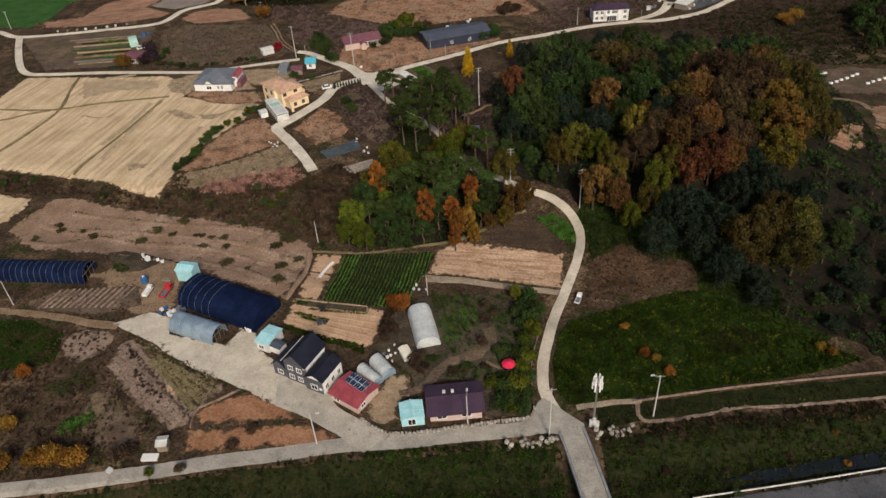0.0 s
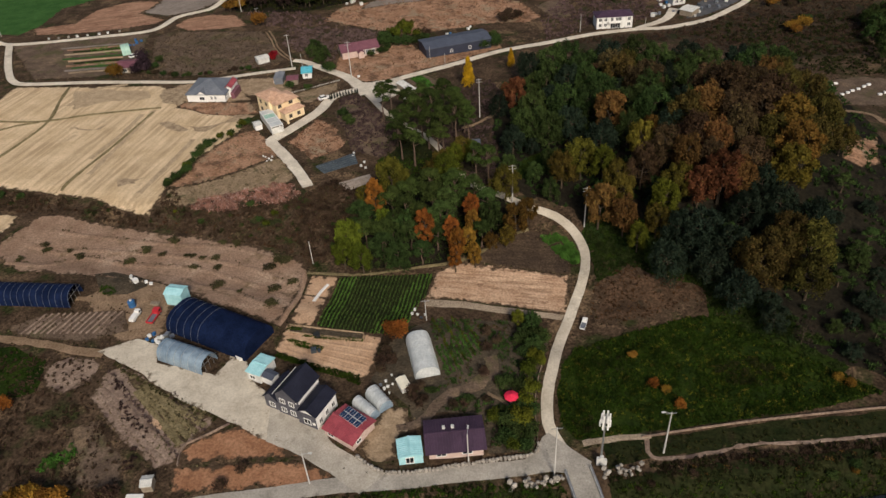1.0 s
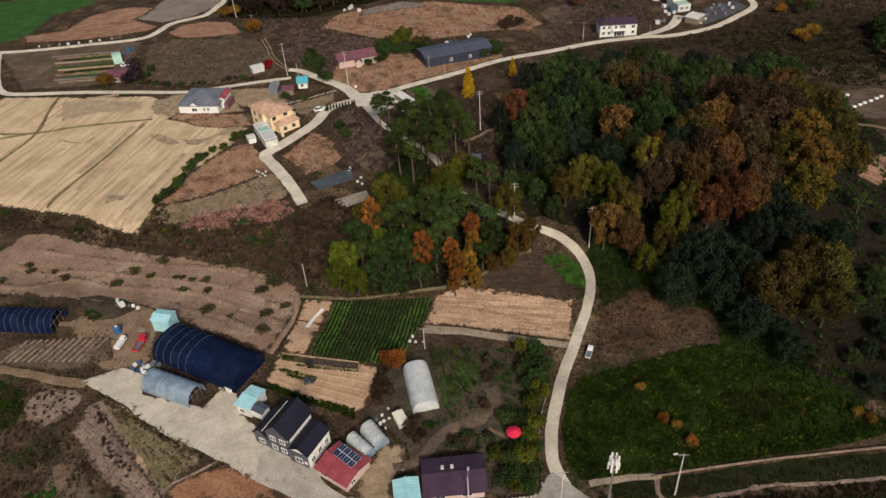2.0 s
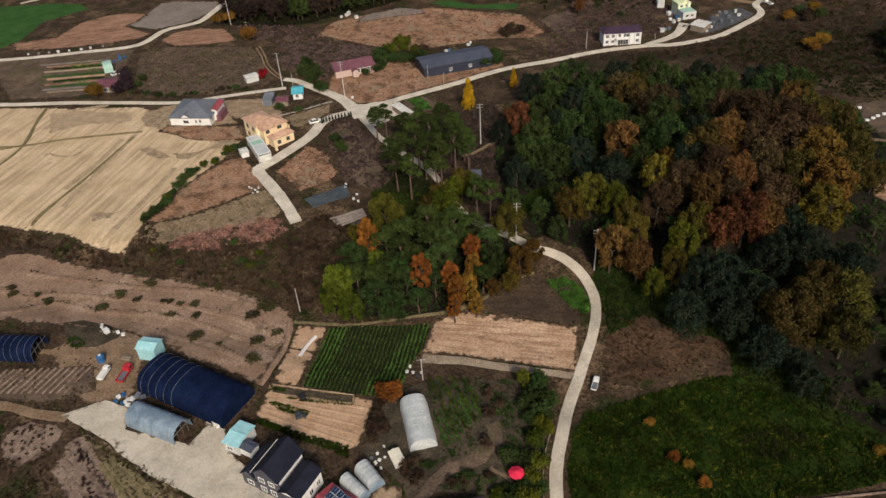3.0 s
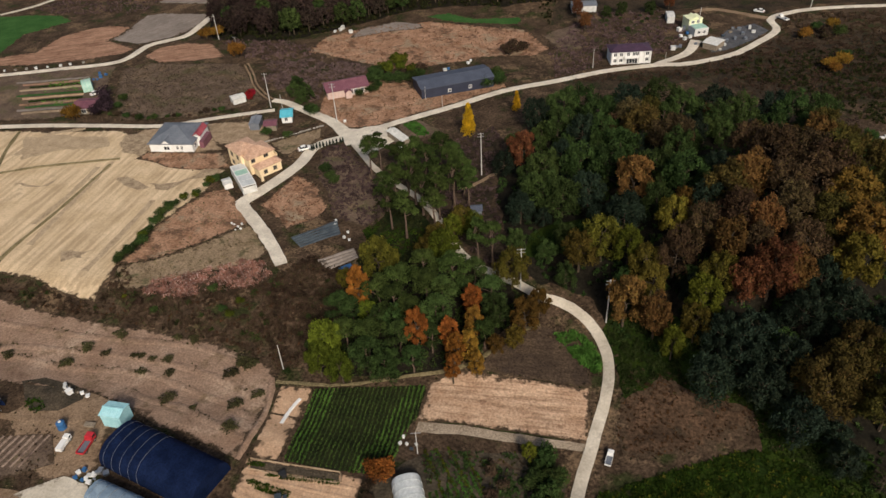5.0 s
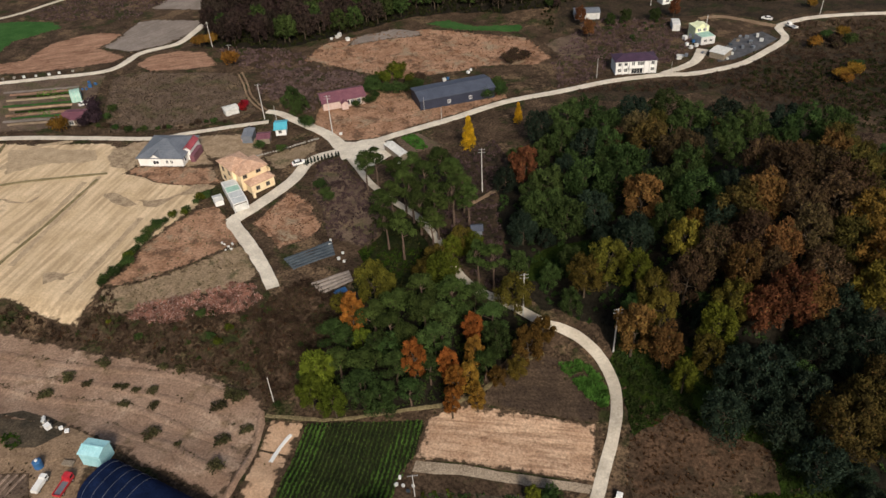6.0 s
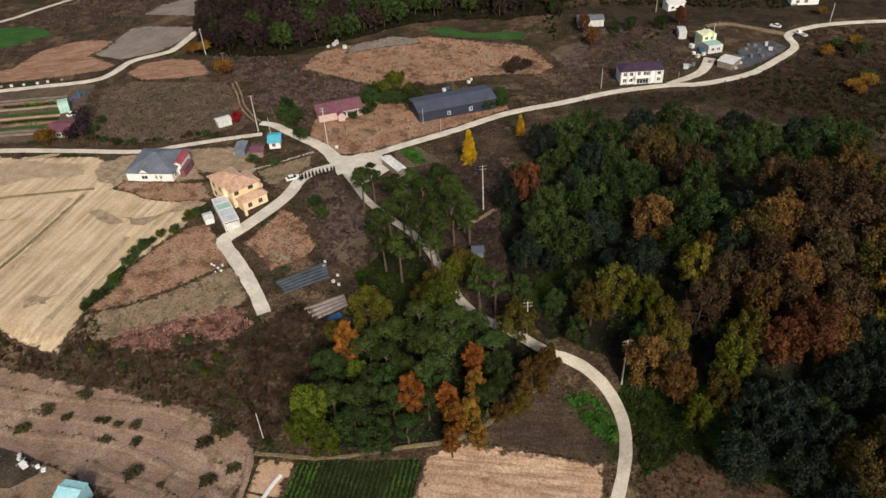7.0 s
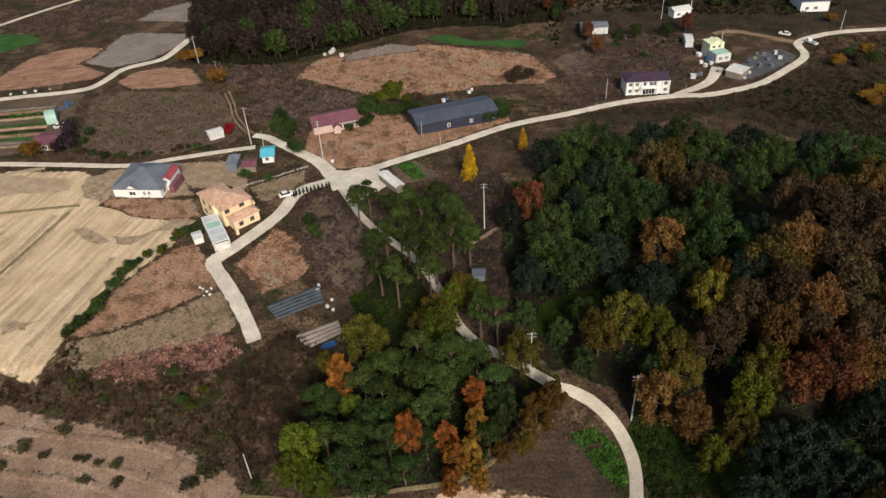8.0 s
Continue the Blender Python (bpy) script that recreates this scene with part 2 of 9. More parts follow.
M = {
    "ground": mat("dry_grass_ground", (0.042, 0.028, 0.018), (0.1, 0.066, 0.042), 5, 0.7, bump=0.6, spots=(0.034, 0.038, 0.014), spot_size=8, spot_cut=0.52, more=(0.15, 0.1, 0.06)),
    "concrete": mat("worn_concrete", (0.47, 0.41, 0.325), (0.62, 0.555, 0.45), 5, 0.5, bump=0.15, depth=0.02, spots=(0.38, 0.335, 0.27), spot_size=6, spot_cut=0.58),
    "lane_concrete": mat("bright_concrete", (0.55, 0.485, 0.395), (0.72, 0.65, 0.535), 5, 0.5, bump=0.15, depth=0.02, spots=(0.42, 0.37, 0.3), spot_size=6, spot_cut=0.6),
    "churned": mat("churned_wet_mud", (0.26, 0.19, 0.125), (0.44, 0.335, 0.22), 2, 0.4, bump=0.35),
    "asphalt": mat("grey_asphalt", (0.075, 0.077, 0.085), (0.12, 0.12, 0.125), 4, 0.3, bump=0.25, depth=0.02, spots=(0.07, 0.066, 0.062), spot_size=3, spot_cut=0.55),
    "dirt": mat("packed_dirt", (0.2, 0.135, 0.085), (0.29, 0.2, 0.13), 4, 0.5, bump=0.35),
    "yard_dirt": mat("pale_yard_dirt", (0.26, 0.185, 0.115), (0.4, 0.295, 0.195), 3, 0.5, bump=0.25, spots=(0.2, 0.145, 0.09), spot_size=4, spot_cut=0.58),
    "gravel": mat("grey_gravel", (0.27, 0.21, 0.15), (0.4, 0.32, 0.235), 3, 0.25, bump=0.5),
    "stubble": mat("rice_stubble", (0.56, 0.415, 0.255), (0.72, 0.555, 0.365), 9, 0.6, bump=0.16, rows=(90.5, 1.7, (0.4, 0.29, 0.175), 0.85), spots=(0.4, 0.3, 0.195), spot_size=9, spot_cut=0.6),
    "straw": mat("cut_straw", (0.43, 0.27, 0.17), (0.58, 0.4, 0.27), 5, 0.5, bump=0.35, rows=(8.7, 0.9, (0.23, 0.135, 0.085), 0.7), spots=(0.26, 0.155, 0.1), spot_size=3, spot_cut=0.6),
    "terrace": mat("terraced_soil", (0.245, 0.155, 0.105), (0.34, 0.232, 0.165), 7, 0.5, bump=0.35, spots=(0.2, 0.135, 0.085), spot_size=5, spot_cut=0.55, more=(0.39, 0.28, 0.2)),
    "red_soil": mat("reddish_soil", (0.27, 0.13, 0.07), (0.38, 0.2, 0.115), 5, 0.6, bump=0.3, spots=(0.2, 0.1, 0.055), spot_size=4, spot_cut=0.58),
    "tilled": mat("tilled_red_field", (0.31, 0.172, 0.112), (0.44, 0.262, 0.175), 5, 0.5, bump=0.4, rows=(30, 0.9, (0.16, 0.085, 0.052), 0.8)),
    "fallow": mat("fallow_brown", (0.1, 0.07, 0.051), (0.165, 0.118, 0.085), 5, 0.5, bump=0.4, spots=(0.1, 0.085, 0.045), spot_size=9, spot_cut=0.52, more=(0.2, 0.14, 0.09)),
    "grey_field": mat("grey_bare_field", (0.21, 0.175, 0.15), (0.29, 0.245, 0.21), 8, 0.6, bump=0.2, rows=(70, 1.0, (0.15, 0.12, 0.1), 0.6)),
    "brush": mat("reddish_dry_grass", (0.265, 0.145, 0.086), (0.405, 0.242, 0.155), 4, 0.7, bump=0.4, spots=(0.15, 0.088, 0.055), spot_size=6, spot_cut=0.52, more=(0.3, 0.225, 0.15)),
    "lawn": mat("dull_grass", (0.2, 0.145, 0.088), (0.31, 0.225, 0.145), 4, 0.5, bump=0.4, spots=(0.12, 0.105, 0.055), spot_size=5, more=(0.3, 0.215, 0.145)),
    "green_field": mat("young_green_crop", (0.03, 0.085, 0.02), (0.048, 0.118, 0.03), 6, 0.5, bump=0.3),
    "crop_soil": mat("leafy_dark_soil", (0.014, 0.017, 0.008), (0.026, 0.03, 0.012), 2.5, 0.4, bump=0.5),
    "mown": mat("furrowed_fallow", (0.058, 0.04, 0.028), (0.105, 0.072, 0.047), 4, 0.5, bump=0.45, rows=(20, 1.2, (0.05, 0.034, 0.024), 0.7), spots=(0.055, 0.04, 0.032), spot_size=5),
    "brush_dark": mat("dark_brush_soil", (0.026, 0.02, 0.014), (0.06, 0.042, 0.027), 5, 0.7, bump=0.55, spots=(0.028, 0.03, 0.013), spot_size=7, spot_cut=0.53),
    "weeds": mat("weedy_soil", (0.012, 0.024, 0.004), (0.026, 0.042, 0.006), 5, 0.5, bump=0.6),
    "dark_soil": mat("dark_garden_soil", (0.05, 0.042, 0.03), (0.095, 0.073, 0.05), 3, 0.5, bump=0.45),
    # near-black: the shade under the crowns is put into the floor's colour
    "shaded_floor": mat("forest_floor", (0.012, 0.011, 0.008), (0.024, 0.02, 0.013), 5, 0.7, bump=0.5),
    "stone": mat("grey_stone", (0.2, 0.18, 0.155), (0.33, 0.3, 0.26), 0.8, 0.15, bump=0.3, depth=0.05, vary=0.3, island=0.3),
    "bark": mat("dark_bark", (0.06, 0.045, 0.032), (0.11, 0.085, 0.06), 0.5, 0.1, bump=0.4, depth=0.03),
    "pine_bark": mat("red_pine_bark", (0.09, 0.062, 0.046), (0.15, 0.105, 0.08), 0.8, 0.15, bump=0.4, depth=0.03),
    "pole": mat("pole_concrete", (0.45, 0.43, 0.4), (0.55, 0.53, 0.5), 1.5, 0.2, bump=0.1, depth=0.0),
    "steel": mat("galvanised_steel", (0.42, 0.43, 0.44), (0.55, 0.56, 0.57), 0.6, 0.1, rough=0.4, bump=0.08, depth=0.0, metal=0.8),
    "white": mat("white_paint", (0.72, 0.71, 0.68), (0.8, 0.79, 0.76), 2, 0.3, rough=0.6, bump=0.06, depth=0.0),
    "dull_white": mat("weathered_white", (0.5, 0.5, 0.47), (0.66, 0.65, 0.62), 1.2, 0.2, rough=0.7, bump=0.12, depth=0.0),
    "cream": mat("cream_plaster", (0.74, 0.57, 0.35), (0.84, 0.68, 0.45), 2, 0.3, rough=0.85, bump=0.08, depth=0.01),
    "pale_cream": mat("pale_cream_sheet", (0.74, 0.69, 0.55), (0.82, 0.77, 0.63), 1.5, 0.3, rough=0.6, bump=0.06, depth=0.0),
    "orange_tile": mat("orange_clay_tiles", (0.47, 0.285, 0.19), (0.62, 0.41, 0.29), 1.2, 0.3, rough=0.8, bump=0.25, depth=0.02),
    "navy_roof": mat("navy_shingles", (0.008, 0.009, 0.02), (0.014, 0.016, 0.031), 2, 0.3, rough=0.75, bump=0.25, depth=0.01),
    "grey_cladding": mat("grey_cladding", (0.06, 0.06, 0.075), (0.09, 0.09, 0.108), 1.5, 0.3, rough=0.7, bump=0.1, depth=0.01),
    "slate_metal": mat("slate_blue_metal", (0.06, 0.07, 0.098), (0.08, 0.092, 0.125), 3, 0.5, rough=0.6, bump=0.1, depth=0.0),
    "slate_grey": mat("slate_grey_metal", (0.12, 0.135, 0.16), (0.17, 0.185, 0.21), 3, 0.5, rough=0.5, bump=0.1, depth=0.0),
    "red_roof": mat("faded_crimson_metal", (0.26, 0.045, 0.06), (0.36, 0.075, 0.09), 2, 0.4, rough=0.55, bump=0.15, depth=0.0),
    "maroon_roof": mat("maroon_metal", (0.15, 0.055, 0.075), (0.21, 0.085, 0.105), 2, 0.4, rough=0.6, bump=0.12, depth=0.0),
    "purple_roof": mat("dark_purple_metal", (0.04, 0.019, 0.04), (0.062, 0.031, 0.06), 3, 0.4, rough=0.7, bump=0.15, depth=0.0),
    "cyan_metal": mat("pale_cyan_metal", (0.3, 0.58, 0.62), (0.42, 0.7, 0.74), 1.5, 0.3, rough=0.55, bump=0.08, depth=0.0),
    "cyan_dark": mat("turquoise_metal", (0.08, 0.42, 0.52), (0.13, 0.52, 0.62), 1.5, 0.3, rough=0.55, bump=0.08, depth=0.0),
    "pink_wall": mat("pinkish_brick", (0.5, 0.37, 0.32), (0.6, 0.46, 0.41), 1, 0.2, rough=0.85, bump=0.15, depth=0.01),
    "net_navy": mat("navy_shade_net", (0.004, 0.009, 0.03), (0.008, 0.016, 0.05), 3, 0.4, rough=0.85, bump=0.3, depth=0.02),
    "film_grey": mat("cloudy_grey_film", (0.14, 0.2, 0.265), (0.26, 0.34, 0.41), 2.5, 0.5, rough=0.32, bump=0.15, depth=0.02),
    "film_white": mat("cloudy_white_film", (0.46, 0.49, 0.49), (0.6, 0.62, 0.61), 2.5, 0.5, rough=0.45, bump=0.15, depth=0.02),
    "glass": mat("dark_window_glass", (0.015, 0.018, 0.022), (0.03, 0.034, 0.04), 1, 0.3, rough=0.08, bump=0.0, depth=0.0),
    "black": mat("black_rubber", (0.012, 0.012, 0.013), (0.022, 0.022, 0.023), 1, 0.2, rough=0.7, bump=0.1, depth=0.0),
    "red": mat("red_paint", (0.42, 0.02, 0.03), (0.55, 0.035, 0.045), 1, 0.3, rough=0.5, bump=0.1, depth=0.0),
    "pink_cloth": mat("crimson_cloth", (0.68, 0.02, 0.06), (0.8, 0.035, 0.09), 1, 0.3, rough=0.8, bump=0.1, depth=0.0),
    "blue": mat("blue_plastic", (0.02, 0.09, 0.22), (0.035, 0.13, 0.3), 0.8, 0.2, rough=0.5, bump=0.1, depth=0.0),
    "mint": mat("mint_green_film", (0.27, 0.46, 0.38), (0.37, 0.56, 0.47), 1, 0.3, rough=0.6, bump=0.1, depth=0.02),
    "yellow_paint": mat("pale_lime_paint", (0.68, 0.72, 0.45), (0.78, 0.8, 0.55), 1.5, 0.3, rough=0.8, bump=0.08, depth=0.0),
    "cells": mat("solar_cells", (0.015, 0.03, 0.075), (0.025, 0.045, 0.1), 0.6, 0.2, rough=0.15, bump=0.05, depth=0.0),
    "water": mat("dark_stream_water", (0.008, 0.01, 0.012), (0.014, 0.017, 0.02), 3, 0.5, rough=0.12, bump=0.1, depth=0.01),
    "timber": mat("weathered_timber", (0.2, 0.16, 0.12), (0.3, 0.25, 0.19), 0.6, 0.1, rough=0.85, bump=0.25, depth=0.01),
    "mulch": mat("black_mulch_film", (0.03, 0.04, 0.05), (0.06, 0.075, 0.085), 2, 0.4, rough=0.4, bump=0.2, depth=0.03),
    "plume": leaves("silver_grass_plumes", (0.2, 0.085, 0.06), (0.4, 0.2, 0.155), (0.75, 0.6, 0.54), 0.22),
    "l_pine": leaves("pine_needles", (0.016, 0.028, 0.008), (0.06, 0.084, 0.019)),
    "l_green": leaves("dark_green_leaves", (0.016, 0.032, 0.009), (0.055, 0.083, 0.022), swing=0.02),
    "l_lime": leaves("yellow_green_leaves", (0.042, 0.055, 0.006), (0.12, 0.135, 0.015), swing=0.02),
    "l_ochre": leaves("ochre_leaves", (0.044, 0.04, 0.008), (0.14, 0.112, 0.018), (0.065, 0.066, 0.014), swing=0.025),
    "l_brown": leaves("russet_brown_leaves", (0.029, 0.021, 0.012), (0.096, 0.063, 0.029), (0.085, 0.064, 0.02), swing=0.025),
    "l_orange": leaves("orange_leaves", (0.125, 0.044, 0.011), (0.28, 0.098, 0.02), (0.18, 0.09, 0.018)),
    "l_red": leaves("scarlet_leaves", (0.28, 0.01, 0.018), (0.48, 0.03, 0.035)),
    "l_yellow": leaves("golden_leaves", (0.4, 0.22, 0.01), (0.65, 0.4, 0.02)),
    "l_scrub": leaves("dry_scrub_twigs", (0.034, 0.022, 0.015), (0.08, 0.05, 0.033), (0.05, 0.052, 0.018)),
    "l_mauve": leaves("purplish_twigs", (0.068, 0.045, 0.044), (0.138, 0.092, 0.088), (0.1, 0.078, 0.055)),
    "l_weed": leaves("green_weeds", (0.012, 0.03, 0.004), (0.036, 0.07, 0.007), (0.07, 0.074, 0.012)),
    "l_crop": leaves("cabbage_leaves", (0.036, 0.1, 0.016), (0.085, 0.185, 0.034)),
    "l_olive": leaves("olive_shrub_leaves", (0.1, 0.075, 0.045), (0.17, 0.125, 0.075), (0.1, 0.1, 0.04)),
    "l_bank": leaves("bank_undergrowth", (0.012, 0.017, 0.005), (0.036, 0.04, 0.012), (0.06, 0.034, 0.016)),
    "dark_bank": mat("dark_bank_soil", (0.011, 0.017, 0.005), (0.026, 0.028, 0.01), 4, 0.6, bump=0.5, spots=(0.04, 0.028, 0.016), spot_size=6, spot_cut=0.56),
    "old_concrete": mat("old_grey_concrete", (0.3, 0.275, 0.235), (0.41, 0.375, 0.325), 4, 0.4, bump=0.2, depth=0.02, spots=(0.23, 0.21, 0.18), spot_size=5, spot_cut=0.56),
    "allot": mat("allotment_soil", (0.2, 0.14, 0.108), (0.32, 0.235, 0.18), 3, 0.5, bump=0.4, spots=(0.12, 0.082, 0.07), spot_size=4),
    "dry_dark": mat("dark_dry_grass", (0.05, 0.032, 0.02), (0.11, 0.066, 0.04), 4, 0.6, bump=0.55, spots=(0.05, 0.038, 0.024), spot_size=6),
    "mud": mat("damp_paddy_mud", (0.37, 0.275, 0.175), (0.48, 0.365, 0.24), 3, 0.5, bump=0.3),
    "tan_soil": mat("pale_tan_soil", (0.43, 0.27, 0.165), (0.57, 0.38, 0.245), 4, 0.4, bump=0.25, spots=(0.28, 0.18, 0.11), spot_size=3, spot_cut=0.6),
    "mid_concrete": mat("dusty_concrete", (0.38, 0.34, 0.28), (0.5, 0.455, 0.385), 4, 0.4, bump=0.18, depth=0.02, spots=(0.3, 0.27, 0.22), spot_size=5, spot_cut=0.57),
    "navy_wall": mat("navy_cladding", (0.018, 0.023, 0.042), (0.028, 0.034, 0.058), 3, 0.5, rough=0.6, bump=0.1, depth=0.0),
    "l_amber": leaves("amber_leaves", (0.12, 0.062, 0.012), (0.27, 0.14, 0.024), (0.11, 0.09, 0.018)),
    "l_stalk": leaves("dry_field_stalks", (0.085, 0.06, 0.042), (0.14, 0.1, 0.068), (0.1, 0.09, 0.045)),
    "l_dim": leaves("leafless_brown_twigs", (0.02, 0.014, 0.012), (0.047, 0.032, 0.025), (0.05, 0.036, 0.018), 0.12, swing=0.03),
    "l_rust": leaves("russet_brush", (0.06, 0.03, 0.016), (0.14, 0.066, 0.032)),
    "l_gold": leaves("golden_olive_leaves", (0.06, 0.042, 0.009), (0.15, 0.098, 0.017), (0.08, 0.072, 0.014), swing=0.03),
    "l_rusty": leaves("rust_orange_leaves", (0.062, 0.031, 0.014), (0.16, 0.072, 0.024), (0.095, 0.066, 0.02), swing=0.02),
    "l_low": leaves("dull_green_row_shrubs", (0.034, 0.034, 0.014), (0.08, 0.07, 0.03)),
    "l_russet": leaves("russet_dry_grass", (0.13, 0.07, 0.042), (0.26, 0.15, 0.092), (0.2, 0.13, 0.07)),
    "l_cab": leaves("dense_cabbage_leaves", (0.026, 0.058, 0.011), (0.07, 0.13, 0.024)),
    "l_dusk": leaves("dark_purplish_twigs", (0.022, 0.014, 0.018), (0.055, 0.034, 0.042)),
    "l_oldgold": leaves("olive_ochre_leaves", (0.03, 0.028, 0.008), (0.088, 0.07, 0.016), (0.1, 0.066, 0.018), swing=0.025),
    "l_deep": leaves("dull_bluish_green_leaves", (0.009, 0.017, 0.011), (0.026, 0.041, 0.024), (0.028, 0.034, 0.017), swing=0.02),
    "bund": mat("grassy_bund", (0.15, 0.12, 0.062), (0.235, 0.19, 0.105), 2, 0.4, bump=0.4),
}


# ---- helpers for building ----
def mesh_ob(name, verts, faces, material, parent=None, smooth=False):
    me = bpy.data.meshes.new(name)
    me.from_pydata(verts, [], faces)
    me.materials.append(material)
    if smooth:
        me.polygons.foreach_set("use_smooth", [True] * len(me.polygons))
    ob = new(name, me)
    ob.parent = parent
    return ob


def part(name, bm, material, parent, label=""):
    me = bpy.data.meshes.new(name)
    bm.to_mesh(me)
    bm.free()
    me.materials.append(material)
    ob = new(name, me)
    ob.parent = parent
    if label:
        tagged(ob, label)
    return ob


def inside(poly, x, y):
    hit, j = False, len(poly) - 1
    for i in range(len(poly)):
        (ax, ay), (bx, by) = poly[i], poly[j]
        if (ay > y) != (by > y) and x < (bx - ax) * (y - ay) / (by - ay) + ax:
            hit = not hit
        j = i
    return hit


def wander(x, y, amount, size=6.0):
    v = noise.noise_vector((x / size, y / size, 3.7))
    return x + v.x * amount, y + v.y * amount


def ragged(outline, amount, step=1.5):
    pts = []
    for (ax, ay), (bx, by) in zip(outline, outline[1:] + outline[:1]):
        n = max(1, int(math.hypot(bx - ax, by - ay) / step))
        for i in range(n):
            x, y = ax + (bx - ax) * i / n, ay + (by - ay) * i / n
            x, y = wander(x, y, amount)
            pts.append(wander(x, y, amount * 0.5, 1.7))
    return pts


EDGES = []


def sheet(name, outline, material, lift, label, wobble=0.6, category="field", bank=0.0, cell=2.5, fade=1.1):
    """A piece of land with its own surface, lying on the ground sheet; bank: raised edge that falls off to the ground."""
    bm = bmesh.new()
    rim_line = ragged(outline, wobble)
    if category == "field":
        EDGES.extend(rim_line)
    face = bm.faces.new([bm.verts.new((x, y, 0)) for x, y in rim_line])
    bmesh.ops.triangulate(bm, faces=[face])
    xs, ys = [v.co.x for v in bm.verts], [v.co.y for v in bm.verts]
    for axis, lo, hi in ((0, min(xs), max(xs)), (1, min(ys), max(ys))):
        c = lo + cell
        while c < hi:
            at = (c, 0, 0) if axis == 0 else (0, c, 0)
            bmesh.ops.bisect_plane(bm, geom=bm.verts[:] + bm.edges[:] + bm.faces[:], plane_co=at, plane_no=(1, 0, 0) if axis == 0 else (0, 1, 0))
            c += cell
    for f in bm.faces:
        if f.normal.z < 0:
            f.normal_flip()
    rim = [e for e in bm.edges if e.is_boundary]
    low = bmesh.ops.extrude_edge_only(bm, edges=rim)["geom"]
    low = {v for v in low if isinstance(v, bmesh.types.BMVert)}
    border = np.array(rim_line)
    soft = (category in ("field", "ground") or name == "concrete_yard") and material.name not in ("dark_bank_soil", "weedy_soil", "forest_floor", "dark_garden_soil", "leafy_dark_soil")
    near = bm.verts.layers.float.new("rim")
    for v in bm.verts:
        v.co.z = gz(v.co.x, v.co.y) + (-0.3 if v in low else lift + bank)
        if soft:
            gap = math.sqrt(((border - (v.co.x, v.co.y)) ** 2).sum(1).min())
            v[near] = max(0.0, 1 - max(0.0, gap - 0.3) / fade) * (0.6 if category == "pavement" else 1.0)
    return tagged(part(name, bm, material, None), label, category, kind="structure")


def smooth_line(pts, step=1.5):
    out = []
    p = [pts[0]] + list(pts) + [pts[-1]]
    for i in range(1, len(p) - 2):
        a_, b_, c_, d_ = (np.array(q, float) for q in p[i - 1:i + 3])
        n = max(2, int(np.linalg.norm(c_ - b_) / step))
        for t in np.arange(n) / n:
            out.append(0.5 * (2 * b_ + (c_ - a_) * t + (2 * a_ - 5 * b_ + 4 * c_ - d_) * t ** 2 + (3 * b_ - a_ - 3 * c_ + d_) * t ** 3))
    out.append(np.array(pts[-1], float))
    return out


ROADS = []


def road(name, pts, width, material, lift, label, wobble=0.15, category="road", step=1.5, flat=None, weedy=True):
    """A strip with a cambered top and a real edge; width: one figure, or one for each end."""
    line = smooth_line(pts, step)
    verts, faces, n = [], [], len(line)
    wide = width if isinstance(width, tuple) else (width, width)
    for i, q in enumerate(line):
        d = line[min(i + 1, n - 1)] - line[max(i - 1, 0)]
        d /= np.linalg.norm(d) + 1e-9
        side = np.array((d[1], -d[0]))
        w = wide[0] + (wide[1] - wide[0]) * i / (n - 1)
        ROADS.append((q[0], q[1], w / 2))
        if weedy and flat is None:
            EDGES.extend(tuple(q + side * k * (w / 2 + 0.35)) for k in (-1, 1))
        for s, z in ((-1, -0.35), (-1, 0.0), (-0.45, 0.03), (0.45, 0.03), (1, 0.0), (1, -0.35)):
            off = s * w / 2 + (0 if abs(s) < 1 else wobble * s * noise.noise((q[0] * 0.5, q[1] * 0.5, s * 5)))
            x, y = q + side * off
            verts.append((x, y, (gz(x, y) if flat is None else flat) + lift + z))
        if i:
            for j in range(5):
                a_ = (i - 1) * 6 + j
                faces.append((a_, a_ + 6, a_ + 7, a_ + 1))
    return tagged(mesh_ob(name, verts, faces, material), label, category, kind="structure")


# ---- the ground, one sheet to the horizon ----
def ground_sheet():
    def steps(lo, hi, cell):
        far = [0, 20, 60, 140, 300, 600, 1200, 2400]
        return [lo - f for f in far[:0:-1]] + list(np.arange(lo, hi + 0.01, cell)) + [hi + f for f in far[1:]]
    xs = steps(-380, 160, 3.0)
    ys = steps(20, 500, 3.0)
    ys = sorted(set(ys) | set(np.arange(50, 130, 1.0)))
    verts = [(x, y, gz(x, y)) for y in ys for x in xs]
    w = len(xs)
    faces = [(j * w + i, j * w + i + 1, (j + 1) * w + i + 1, (j + 1) * w + i) for j in range(len(ys) - 1) for i in range(w - 1)]
    ob = mesh_ob("ground", verts, faces, M["ground"], smooth=True)
    tagged(ob, "brown autumn ground with dry grass and green patches", "ground", kind="structure")


ground_sheet()

